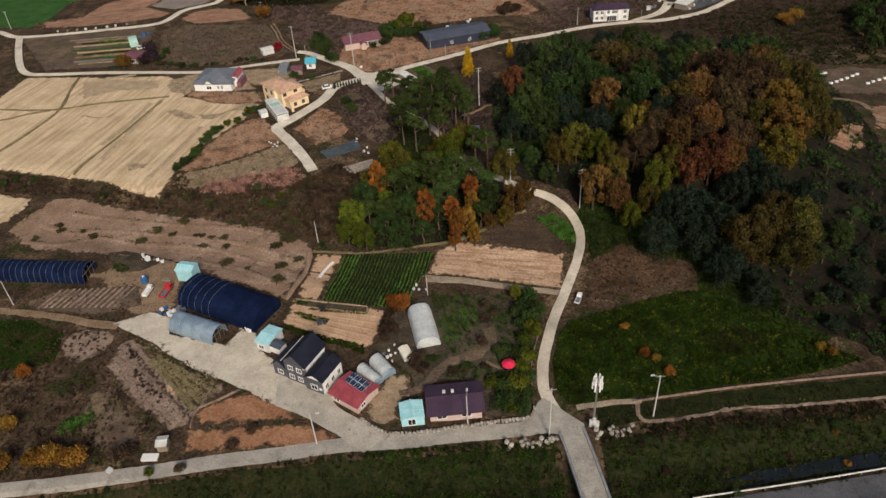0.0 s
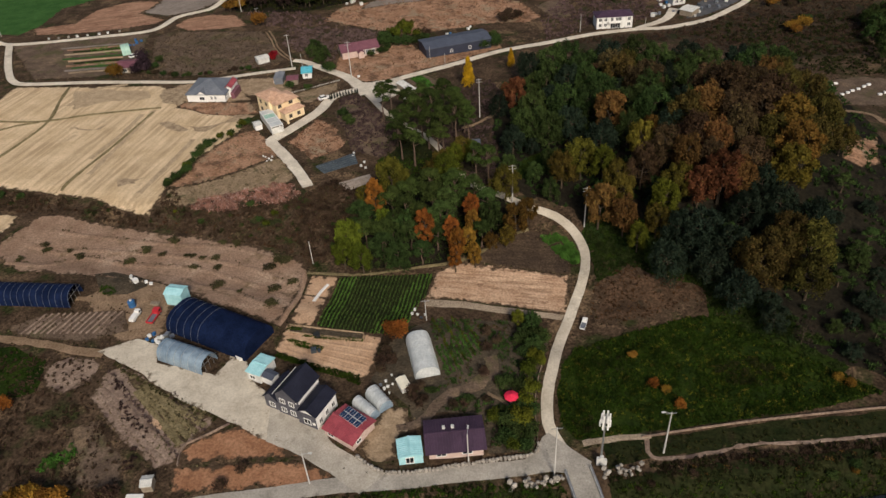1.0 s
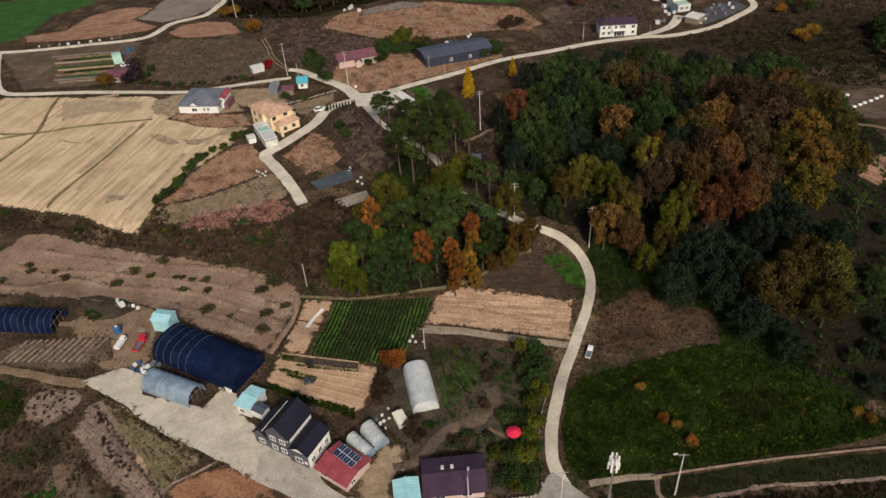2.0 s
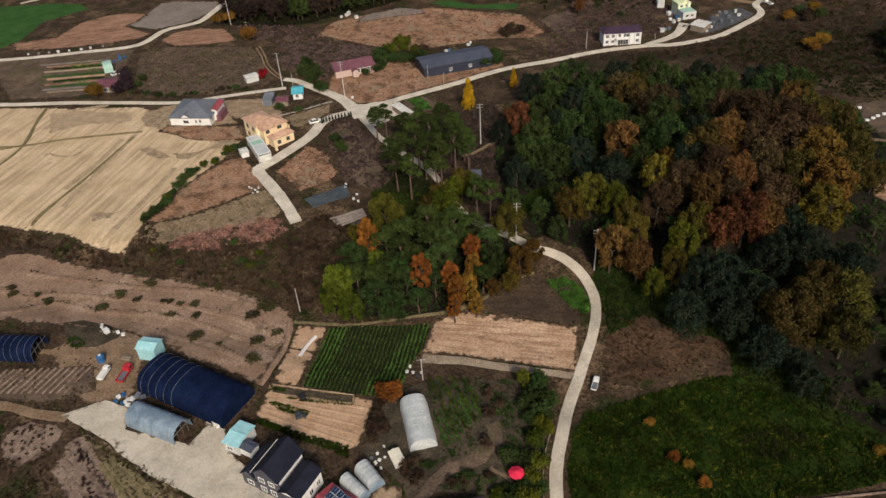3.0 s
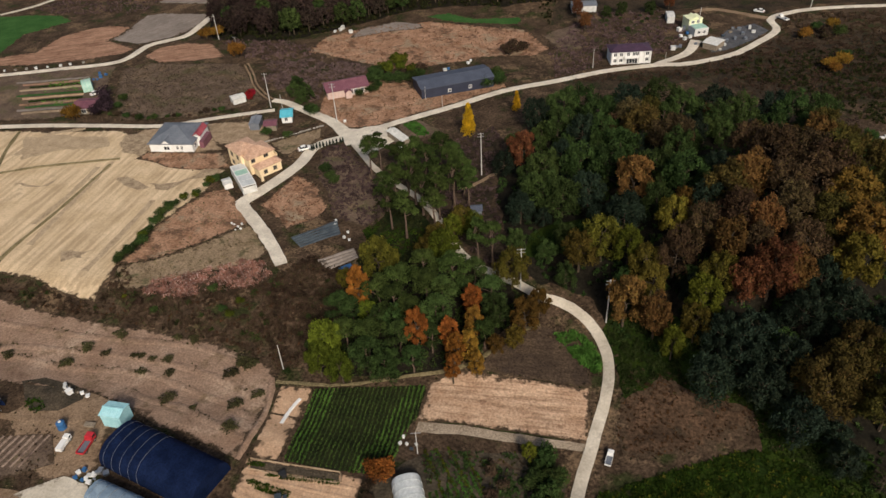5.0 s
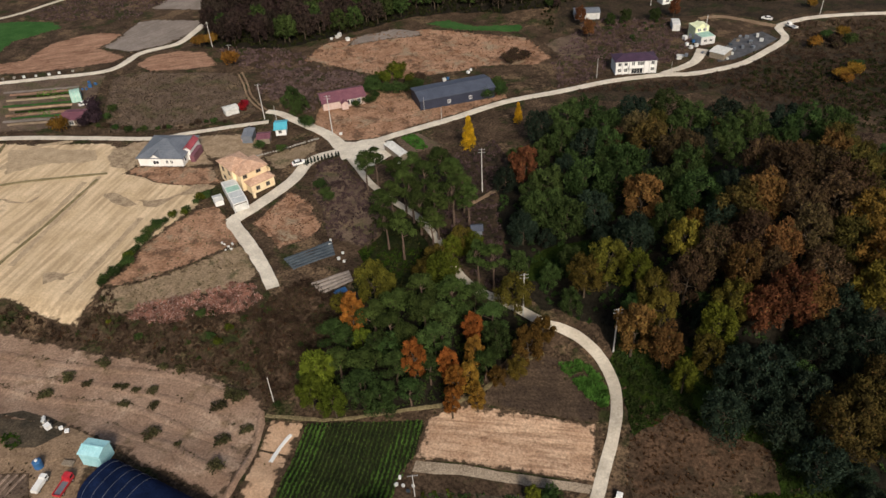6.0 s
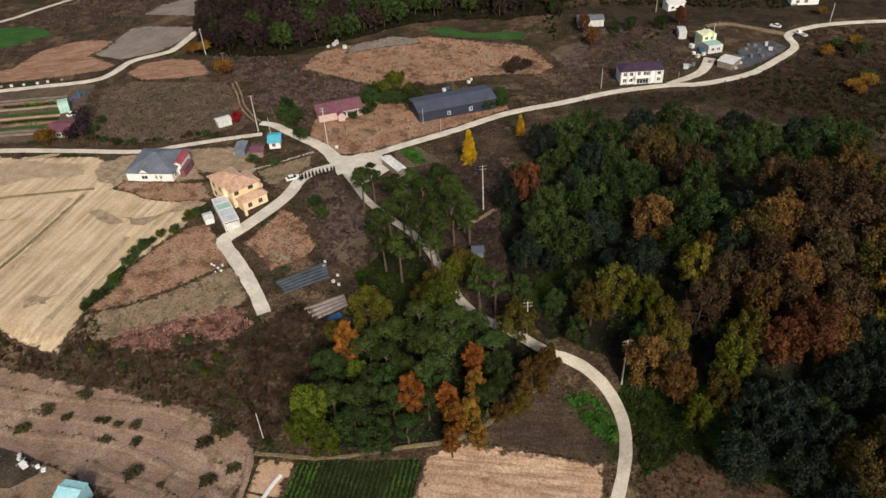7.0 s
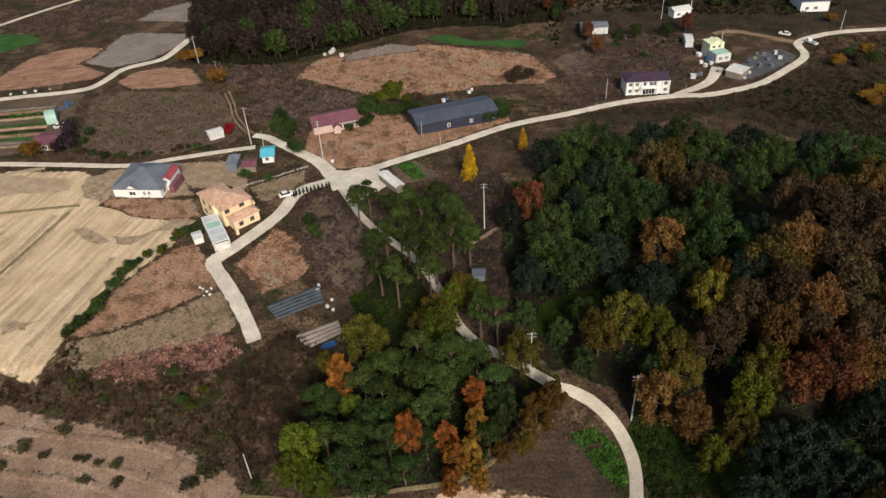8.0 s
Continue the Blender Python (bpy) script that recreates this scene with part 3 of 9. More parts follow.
# ---- roads ----
MAIN = [(-7.0, 96.4), (-9.5, 100.2), (-12.5, 104.0), (-14.5, 107.4), (-15.6, 112.1), (-16.1, 117.2), (-16.1, 122.7), (-16.0, 131.3), (-15.1, 139.3), (-14.4, 146.1), (-13.6, 152.8), (-13.5, 158.7), (-14.4, 164.9), (-16.6, 169.9), (-19.8, 173.9), (-24.3, 176.9), (-28.6, 178.2), (-31.7, 178.6)] + [(-41.4, 182.8), (-48.8, 185.9), (-54.5, 190.5), (-58.7, 196.3), (-63.3, 202.6), (-68.3, 208.7), (-74.1, 214.1), (-80.8, 218.2), (-90.4, 225.0), (-97.0, 232.3), (-102.5, 238.4)]
HUB = [(-102.5, 238.4), (-107.4, 244.0), (-114.0, 250.7), (-121.7, 255.3), (-130.5, 259.4), (-138.4, 263.3), (-144.0, 264.1)]
EAST = [(-106.7, 243.2), (-102.4, 249.3), (-98.5, 251.1), (-92.5, 257.3), (-78.4, 271.0), (-63.6, 287.0), (-46.9, 298.7), (-29.6, 311.3), (-11.3, 320.2), (-2.9, 322.1), (7.3, 328.0), (16.8, 335.7), (25.1, 347.6), (31.2, 357.6), (33.0, 364.2), (31.5, 374.4), (40.0, 383.2), (50.9, 389.0), (65.3, 393.6), (80.2, 397.0)]
VILLA = [(-107.4, 241.7), (-112.0, 237.9), (-114.5, 232.5), (-114.2, 224.8), (-115.2, 218.2), (-117.7, 210.2), (-120.0, 203.9), (-121.4, 200.5), (-122.0, 198.5)]
FRONT = [(-124.3, 50.3), (-111.0, 56.2), (-101.0, 60.0), (-91.1, 64.1), (-81.2, 68.4), (-71.3, 72.8), (-61.1, 76.9), (-50.9, 81.4), (-40.3, 85.0), (-30.1, 89.8), (-19.5, 94.6), (-12.6, 97.9), (-8.8, 99.4)]
road("village_road", MAIN, (2.6, 2.0), M["concrete"], 0.16, "pale concrete village lane curving past the fields", 0.1)
road("lane_hub", HUB, (5.0, 2.6), M["lane_concrete"], 0.19, "pale concrete lane widening at the junction", 0.3)
road("east_lane", EAST, (3.0, 3.0), M["lane_concrete"], 0.15, "pale concrete lane past the long barn", 0.2)
road("villa_lane", VILLA, (3.8, 4.0), M["lane_concrete"], 0.17, "pale concrete lane to the orange house", 0.2)
road("field_track", [(-121.4, 201.4), (-121.5, 198.8), (-118.7, 195.9), (-113.7, 191.6), (-107.7, 186.0), (-101.8, 180.0), (-97.7, 175.3)], (3.8, 3.3), M["lane_concrete"], 0.15, "worn concrete farm track ending in the scrub", 0.5)
road("riverside_road", FRONT, (3.2, 3.6), M["old_concrete"], 0.14, "pale concrete road along the stream bank", 0.2)
road("paddy_lane", [(-139.8, 256.9), (-143.3, 255.1), (-152.6, 250.0), (-163.0, 243.7), (-173.2, 237.7), (-197.2, 233.2), (-215.7, 229.6)] + [(-239.8, 223.6), (-248.8, 225.0), (-259.2, 234.3), (-272.2, 248.7), (-281.7, 260.3)], (2.2, 3.0), M["lane_concrete"], 0.14, "narrow concrete lane along the paddies", 0.1)
road("upper_lane", [(-321.6, 270.0), (-296.1, 263.9), (-283.1, 260.1), (-268.0, 264.5), (-245.3, 275.2), (-225.7, 286.5)] + [(-223.8, 304.5), (-219.1, 311.1), (-213.5, 318.6), (-213.7, 331.8), (-214.5, 343.0)], (2.8, 3.4), M["lane_concrete"], 0.14, "concrete lane climbing toward the upper fields", 0.3)
road("far_lane", [(-323.6, 328.7), (-315.2, 340.5), (-309.1, 356.1), (-299.5, 377.2), (-291.4, 393.5)], 2.4, M["concrete"], 0.13, "distant pale farm lane", 0.2)
road("yard_spur", [(-12.2, 320.9), (-4.9, 328.2), (-0.5, 335.0), (1.9, 346.1)], (2.2, 4.5), M["lane_concrete"], 0.18, "concrete spur into the cluttered yard", 0.3)
road("farm_spur", [(31.1, 374.3), (25.2, 376.8), (17.0, 380.2), (8.6, 382.5), (0.4, 378.8)], (3.4, 2.6), M["dirt"], 0.13, "dusty track round the storage yard", 0.5)
road("track_rut", [(-144.4, 264.9), (-150.9, 270.2), (-156.9, 276.4), (-162.5, 284.5), (-170.2, 294.4)], 0.7, M["dirt"], 0.1, "pale wheel rut of a grassy track", 0.1)
road("track_rut", [(-145.3, 263.9), (-152.1, 269.1), (-158.2, 275.7), (-163.8, 283.8), (-170.9, 292.7)], 0.7, M["dirt"], 0.1, "pale wheel rut of a grassy track", 0.1)
road("bank_path", [(5.0, 108.7), (6.4, 104.2), (13.3, 106.1), (19.9, 109.2), (24.3, 111.6), (35.4, 114.9), (54.1, 121.6), (68.9, 127.1)], (0.8, 0.7), M["allot"], 0.1, "narrow dirt path on the stream bank", 0.5)
road("bank_link", [(-7.1, 104.3), (-2.7, 106.3), (1.8, 108.0), (5.8, 109.2)], (1.6, 1.1), M["gravel"], 0.12, "gravel apron beside the mast", 0.5)
road("farm_track", [(-160.2, 99.6), (-150.0, 99.9), (-140.4, 100.8), (-132.4, 101.3), (-124.0, 101.1), (-116.4, 101.6)], (1.8, 2.4), M["dirt"], 0.1, "dirt farm track past the allotments", 0.5)
road("tunnel_track", [(-135.9, 117.0), (-126.4, 118.3), (-118.8, 119.7), (-116.2, 123.6)], (1.4, 1.8), M["dirt"], 0.1, "dirt track beside the net tunnel", 0.4)
road("field_edge_track", [(-82.9, 140.6), (-75.5, 141.5), (-67.9, 143.0), (-60.8, 146.0), (-54.3, 148.8), (-50.1, 150.4), (-45.4, 152.6), (-40.9, 156.3), (-38.1, 161.7), (-35.1, 166.7), (-30.5, 171.2)], (0.8, 1.0), M["bund"], 0.11, "grassy dirt track along the wood's edge", 0.4)
road("hill_track", [(-62.2, 219.9), (-59.0, 222.1), (-56.2, 226.1), (-54.0, 229.6)], 1.4, M["dirt"], 0.1, "dirt track climbing into the wood", 0.3)
road("grave_track", [(51.0, 242.0), (59.6, 246.9), (65.4, 245.8), (67.7, 240.2), (78.5, 247.9)], 2.2, M["dirt"], 0.12, "dirt track on the cleared hillside", 0.4)
sheet("concrete_yard", [(-117.9, 101.5), (-114.2, 105.4), (-111.4, 107.9), (-105.7, 107.0), (-102.7, 102.3), (-87.3, 101.6), (-87.0, 107.8), (-82.3, 106.5), (-79.9, 102.7), (-73.0, 99.4), (-71.2, 98.0), (-67.7, 87.9), (-76.8, 90.0), (-83.1, 91.5), (-91.5, 93.7), (-100.7, 96.7), (-108.0, 99.7)], M["concrete"], 0.2, "pale concrete farmyard and drive", 0.7, "pavement")
sheet("junction", [(-18.2, 96.6), (-15.8, 99.5), (-15.1, 103.7), (-14.2, 105.1), (-10.6, 103.4), (-7.7, 101.7), (-4.9, 100.3), (-5.2, 98.3), (-8.4, 96.8), (-12.8, 95.9)], M["old_concrete"], 0.21, "concrete junction at the bridge head", 0.15, "pavement")
sheet("hub_apron", [(-109.1, 240.3), (-109.5, 248.1), (-100.6, 249.3), (-96.5, 252.2), (-89.6, 244.6), (-93.0, 236.3), (-96.3, 231.7), (-102.3, 237.8)], M["lane_concrete"], 0.2, "concrete forecourt at the lane junction", 0.25, "pavement")

# ---- fields ----
PADDY = [(-225.0, 153.5), (-253.8, 182.8), (-240.9, 202.9), (-243.0, 220.2), (-218.9, 224.9), (-184.6, 232.0), (-166.7, 221.5), (-142.4, 214.9), (-136.1, 208.9), (-135.9, 202.4), (-141.1, 180.4), (-141.5, 168.1), (-138.5, 153.3), (-147.5, 153.9), (-159.1, 156.7), (-180.6, 157.1), (-200.0, 156.6)]
sheet("harvested_paddy", PADDY, M["stubble"], 0.06, "harvested rice paddies with pale stubble rows", 0.8)
sheet("small_paddy", [(-216.7, 145.1), (-190.3, 145.3), (-178.2, 145.5), (-176.1, 139.8), (-176.5, 132.0), (-196.0, 124.5)], M["stubble"], 0.06, "small harvested paddy with stubble")
TERRACE = [(-172.7, 146.2), (-166.4, 149.2), (-141.8, 147.9), (-117.4, 148.3), (-98.8, 147.4), (-85.9, 144.1), (-83.6, 140.2), (-80.9, 129.3), (-81.0, 119.4), (-86.6, 120.4), (-102.8, 123.6), (-110.8, 125.8), (-122.5, 127.7), (-139.0, 125.8), (-159.0, 123.0), (-173.3, 129.4)]
sheet("terraced_field", TERRACE, M["terrace"], 0.08, "bare terraced brown field with shrub rows", 0.8)
sheet("tan_strip", [(-81.1, 139.5), (-74.4, 140.6), (-74.0, 136.6), (-72.9, 121.2), (-78.2, 119.8)], M["tan_soil"], 0.07, "tan bare strip beside the cabbage field", 0.25, fade=0.3)
CROP = [(-73.7, 140.5), (-50.6, 146.9), (-49.8, 138.4), (-51.7, 133.8), (-51.1, 126.2), (-54.3, 122.1), (-61.3, 121.4), (-71.5, 121.1)]
sheet("crop_field", CROP, M["crop_soil"], 0.08, "dark soil under green cabbage rows", 0.3)
STRAW = [(-50.1, 147.9), (-44.7, 152.1), (-31.8, 153.4), (-17.0, 155.1), (-16.6, 150.7), (-16.0, 142.4), (-29.1, 140.3), (-49.6, 137.7)]
sheet("straw_field", STRAW, M["straw"], 0.07, "mown straw-coloured field", 0.3)
sheet("gravel_strip", [(-49.4, 137.3), (-29.0, 139.9), (-16.0, 141.7), (-16.7, 139.6), (-28.6, 137.8), (-49.4, 134.7)], M["gravel"], 0.1, "grey gravel strip at the field edge", 0.3, "track")
PLOT = [(-78.8, 120.1), (-66.9, 120.6), (-59.6, 120.8), (-55.1, 120.9), (-54.2, 110.6), (-54.6, 107.2), (-59.1, 108.3), (-67.9, 109.2), (-77.6, 111.3)]
sheet("garden_plot", PLOT, M["tan_soil"], 0.07, "tan garden plot with planted strips", 0.25, fade=0.4)
sheet("dirt_yard", [(-47.7, 102.9), (-42.6, 103.1), (-41.0, 97.3), (-43.0, 94.8), (-41.0, 89.3), (-45.4, 88.4), (-49.3, 89.7), (-49.1, 93.2), (-48.4, 96.9)], M["yard_dirt"], 0.09, "pale packed dirt yard between the sheds", 1.3)
sheet("red_soil_plot", [(-83.3, 81.2), (-82.2, 84.6), (-75.3, 89.8), (-66.7, 88.6), (-60.5, 86.9), (-59.7, 86.0), (-80.4, 79.7)], M["red_soil"], 0.09, "bare orange soil plot", 0.4)
sheet("red_soil_plot", [(-82.9, 77.7), (-59.8, 84.8), (-53.2, 83.9), (-51.7, 83.2), (-55.3, 80.2), (-80.6, 72.5)], M["red_soil"], 0.09, "bare orange soil plot by the road", 0.4)
ALLOT = [(-112.1, 96.0), (-110.4, 99.8), (-99.0, 96.3), (-80.4, 90.5), (-83.6, 83.3), (-83.5, 78.7), (-86.4, 76.5), (-101.1, 83.0), (-110.9, 89.3)]
sheet("allotment", ALLOT, M["allot"], 0.07, "small allotment beds with dry stalks", 0.4)
sheet("white_mulch_plot", [(-145.8, 104.1), (-139.7, 110.6), (-120.5, 115.9), (-115.5, 109.7), (-124.2, 103.5), (-141.3, 101.9)], M["fallow"], 0.07, "harvested plot with faded mulch strips", 0.4)
WEEDS = [(-12.1, 131.2), (12.0, 145.4), (18.5, 147.0), (31.2, 141.1), (39.5, 137.4), (51.5, 131.3), (36.0, 123.0), (1.7, 108.9), (-8.4, 105.0), (-11.9, 108.2), (-13.7, 114.4), (-14.4, 123.3)]
sheet("weed_field", WEEDS, M["weeds"], 0.05, "overgrown green field of tall weeds", 0.8)
sheet("dry_field", [(-10.5, 153.4), (-3.4, 160.7), (6.3, 157.7), (15.4, 155.7), (16.6, 151.9), (10.0, 148.5), (2.4, 142.7), (-6.3, 140.0), (-10.0, 141.1), (-10.5, 147.7)], M["dry_dark"], 0.05, "dry reddish-brown grass beside the lane", 1.6, fade=4.0)
sheet("mown_corner", [(-42.5, 153.1), (-37.2, 163.8), (-30.4, 170.4), (-21.5, 170.2), (-16.3, 155.8), (-31.8, 153.6)], M["mown"], 0.05, "dark furrowed fallow corner under the wood", 0.6)
sheet("left_meadow", [(-140.7, 165.7), (-138.9, 173.4), (-139.9, 182.9), (-138.5, 192.2), (-135.7, 200.8), (-131.2, 206.0), (-122.2, 198.2), (-114.8, 190.8), (-124.4, 178.2), (-133.5, 169.3)], M["brush"], 0.06, "reddish dry meadow below the hedge", 0.5)
sheet("left_meadow", [(-137.2, 157.4), (-139.8, 165.6), (-132.9, 169.5), (-124.1, 177.7), (-114.1, 190.3), (-103.4, 179.1), (-106.9, 173.5), (-121.5, 164.8), (-130.2, 158.7)], M["lawn"], 0.06, "dull olive meadow with dry grass", 0.5)
sheet("brush_patch", [(-116.0, 199.5), (-114.5, 205.8), (-112.2, 216.0), (-103.7, 211.9), (-96.6, 202.6), (-97.8, 195.6), (-103.3, 190.1)], M["brush"], 0.06, "patch of reddish dry grass by the lane", 0.6)
# the far fields
sheet("winter_barley", [(-346.7, 248.1), (-300.8, 269.2), (-285.8, 270.7), (-284.1, 284.2), (-290.9, 307.2)] + [(-279.9, 327.6), (-290.9, 332.4), (-307.0, 331.3), (-342.8, 318.8)], M["green_field"], 0.05, "young green crop in a smooth field", 0.5)
sheet("ploughed_field", [(-278.0, 272.5), (-284.6, 279.3), (-269.7, 289.8), (-271.6, 307.9), (-264.2, 319.8), (-256.2, 324.3), (-245.7, 324.8), (-244.9, 313.8), (-245.7, 307.0), (-227.3, 301.0), (-229.4, 294.4), (-238.6, 287.8), (-258.4, 277.2)], M["tilled"], 0.06, "reddish ploughed field beside the lane", 0.5)
sheet("bare_field", [(-246.1, 308.1), (-244.6, 315.7), (-247.7, 338.5), (-240.6, 342.9), (-217.7, 345.1), (-214.3, 341.7), (-215.2, 325.5), (-219.1, 315.8), (-228.7, 305.9)], M["grey_field"], 0.06, "smooth grey bare field", 0.5)
sheet("bare_field", [(-251.8, 355.0), (-251.0, 369.8), (-239.2, 383.1), (-222.6, 357.9)], M["grey_field"], 0.06, "distant grey bare field", 0.5)
sheet("ploughed_field", [(-217.8, 293.3), (-217.7, 303.3), (-208.4, 310.7), (-196.2, 311.7), (-183.2, 299.2), (-194.4, 292.9), (-207.3, 288.4)], M["tilled"], 0.06, "small reddish ploughed field", 0.5)
FALLOW = [(-218.3, 278.7), (-215.0, 286.9), (-192.6, 290.1), (-173.0, 293.8), (-160.0, 278.0), (-148.5, 264.0), (-151.4, 258.7), (-164.7, 246.3), (-190.6, 238.6), (-203.4, 252.3)]
sheet("fallow_field", FALLOW, M["fallow"], 0.05, "dark brown fallow field", 0.6)
sheet("vegetable_plot", [(-280.9, 259.6), (-251.8, 269.9), (-237.5, 280.1), (-223.9, 282.2), (-210.3, 255.3), (-208.9, 240.9), (-219.5, 233.9), (-241.2, 228.0)], M["fallow"], 0.05, "vegetable plots in narrow strips", 0.5)
sheet("rough_field", [(-151.0, 309.4), (-149.9, 328.2), (-135.0, 339.7), (-109.7, 350.8), (-67.2, 347.3), (-54.5, 329.1), (-58.3, 321.0), (-74.3, 318.1), (-106.6, 298.6), (-120.6, 301.7), (-141.1, 308.0)], M["brush"], 0.05, "rough field of reddish dry grass", 1.0)
sheet("bare_patch", [(-139.5, 326.6), (-138.1, 338.0), (-125.9, 348.2), (-113.6, 347.8), (-110.8, 342.5), (-124.3, 336.9)], M["grey_field"], 0.09, "pale bare patch in the rough field", 0.6)
sheet("green_strip", [(-114.9, 356.0), (-105.8, 362.4), (-92.3, 357.1), (-71.0, 361.6), (-70.5, 353.0), (-86.3, 351.6), (-100.2, 351.1)], M["green_field"], 0.08, "green vegetable strip", 0.6)
sheet("house_lawn", [(-121.9, 251.6), (-126.3, 267.6), (-127.7, 277.7), (-104.8, 293.3), (-97.5, 283.6), (-81.5, 282.6), (-65.2, 294.3), (-63.4, 290.4), (-79.0, 273.1), (-94.6, 257.9), (-101.3, 251.3), (-109.5, 248.8)], M["brush"], 0.06, "dry tan yard of the pink house", 0.6)
sheet("villa_yard", [(-161.5, 241.3), (-151.9, 245.3), (-141.2, 247.5), (-135.1, 243.4), (-128.6, 231.0), (-136.8, 232.5), (-145.1, 229.0), (-153.7, 232.2)], M["yard_dirt"], 0.07, "sandy yard between the houses", 0.4)
sheet("villa_lawn", [(-130.1, 234.0), (-118.0, 247.0), (-115.0, 242.4), (-116.2, 235.4), (-118.9, 231.5), (-120.8, 226.3), (-124.6, 228.7)], M["lawn"], 0.07, "olive lawn beside the parked car", 0.3)
sheet("row_garden", [(-93.9, 255.0), (-86.8, 259.1), (-75.0, 252.1), (-82.9, 247.2), (-85.4, 244.0)], M["fallow"], 0.06, "small row garden beside the lane", 0.3)
sheet("storage_yard", [(7.7, 343.1), (14.0, 358.5), (24.6, 368.3), (30.0, 361.1), (23.3, 349.7), (13.2, 338.3), (7.5, 335.0)], M["asphalt"], 0.06, "dark storage yard within the bend", 0.5)
sheet("brown_slope", [(-54.4, 350.0), (-45.5, 357.0), (-41.4, 331.3), (-49.1, 327.5), (-58.5, 341.2)], M["fallow"], 0.06, "brown tilled slope", 0.6)
sheet("cleared_terrace", [(49.1, 204.9), (52.6, 214.7), (61.5, 225.2), (59.3, 206.5), (54.2, 202.4)], M["brush"], 0.08, "pale dry clearing on the hillside", 0.6)
sheet("cleared_terrace", [(67.4, 242.8), (73.6, 248.5), (85.7, 250.5), (81.7, 233.0), (64.7, 220.7)], M["brush"], 0.08, "pale dry clearing on the hillside", 0.6)
sheet("grave_terrace", [(54.8, 276.6), (67.0, 283.1), (92.9, 284.2), (88.5, 263.1), (57.1, 252.7)], M["fallow"], 0.06, "terraced dark slope with small stone markers", 0.6)
sheet("highway", [(16.8, 89.1), (34.7, 96.8), (52.3, 104.7), (77.2, 115.8), (69.5, 92.1), (16.6, 75.6)], M["asphalt"], 0.25, "grey asphalt highway edge", 0.0, "road")

# ---- banks and bunds ----
def bund(line, width, height, material, label, name="bund"):
    """A low ridge of earth along a line, rounded and ragged."""
    section = [(s * width / 2, h * height) for s, h in ((-1, -0.1), (-0.45, 0.8), (0.1, 1.0), (0.55, 0.7), (1, -0.1))]
    line_, out, faces = smooth_line(line, 1.6), [], []
    for i, q in enumerate(line_):
        d = line_[min(i + 1, len(line_) - 1)] - line_[max(i - 1, 0)]
        d /= np.linalg.norm(d) + 1e-9
        side = np.array((d[1], -d[0]))
        grow = 1 + 0.5 * noise.noise((q[0] * 0.3, q[1] * 0.3, 1.0))
        for s, h in section:
            p = q + side * s * grow
            out.append((p[0], p[1], gz(p[0], p[1]) + 0.07 + h * grow))
        if i:
            faces += [((i - 1) * 5 + j, i * 5 + j, i * 5 + j + 1, (i - 1) * 5 + j + 1) for j in range(4)]
    return tagged(mesh_ob(name, out, faces, M[material], smooth=True), label, "bank", kind="structure")


for line in ([(-257.0, 191.4), (-232.5, 193.4), (-212.2, 196.5), (-196.2, 204.8), (-173.3, 214.3)], [(-220.9, 223.9), (-216.3, 212.9), (-209.2, 197.5), (-207.9, 182.3), (-208.9, 167.0), (-212.7, 155.5)], [(-172.9, 158.4), (-173.9, 165.5), (-173.6, 186.5), (-174.4, 210.4)], [(-243.0, 182.5), (-225.8, 186.0), (-218.6, 192.1), (-211.8, 196.1)]):
    bund(line, 1.3, 0.3, "bund", "low grassy bund between paddies")
for line in ([(-174.6, 212.1), (-173.1, 197.3), (-171.1, 178.2), (-170.1, 168.4)], [(-177.4, 208.3), (-175.8, 193.1), (-175.9, 177.1)], [(-148.6, 195.1), (-147.5, 173.2), (-147.4, 161.9)], [(-210.0, 209.2), (-209.0, 223.5), (-198.9, 230.5)]):
    bund(line, 1.8, 0.04, "mud", "bare tractor track across the stubble", "tractor_track")
for line in ([(-161.2, 142.2), (-150.9, 142.7), (-141.4, 142.9), (-129.4, 143.6), (-110.5, 145.9), (-101.3, 145.5), (-89.3, 142.1)], [(-166.0, 134.6), (-154.9, 133.7), (-147.6, 136.8), (-138.8, 137.8), (-124.9, 139.3), (-109.0, 139.9), (-96.2, 138.6), (-84.4, 135.0)],
             [(-165.4, 126.0), (-155.0, 127.1), (-146.1, 133.5), (-133.8, 133.3), (-125.4, 134.3), (-118.8, 135.4), (-110.1, 135.6), (-100.6, 134.1), (-91.5, 132.6), (-83.3, 130.1)], [(-113.1, 130.4), (-106.2, 129.1), (-98.5, 128.9), (-93.4, 127.3), (-87.8, 125.8), (-82.8, 123.8)]):
    bund(line, 2.2, 0.17, "terrace", "low earth step of the terraced field", "terrace_bank")
bund([(-84.2, 141.3), (-81.7, 134.4), (-80.8, 127.8), (-80.6, 119.1)], 1.5, 0.4, "terrace", "brown earth bank beside the terraced field", "field_bank")
sheet("farm_dirt", [(-126.8, 111.6), (-133.3, 118.2), (-128.3, 127.2), (-120.3, 129.4), (-110.0, 125.8), (-110.7, 119.6), (-107.0, 111.6), (-106.7, 108.5), (-111.8, 107.8), (-114.4, 105.7)], M["dirt"], 0.05, "brown packed dirt round the tunnels", 0.8, "ground")
sheet("verge", [(-3.8, 105.7), (4.1, 108.2), (24.4, 116.5), (55.2, 128.1), (76.1, 135.2), (74.4, 128.4), (54.1, 121.6), (35.4, 114.9), (19.9, 109.2), (7.2, 104.7), (-1.7, 99.6)], M["dark_bank"], 0.05, "dark weedy verge below the field", 0.6, "ground")
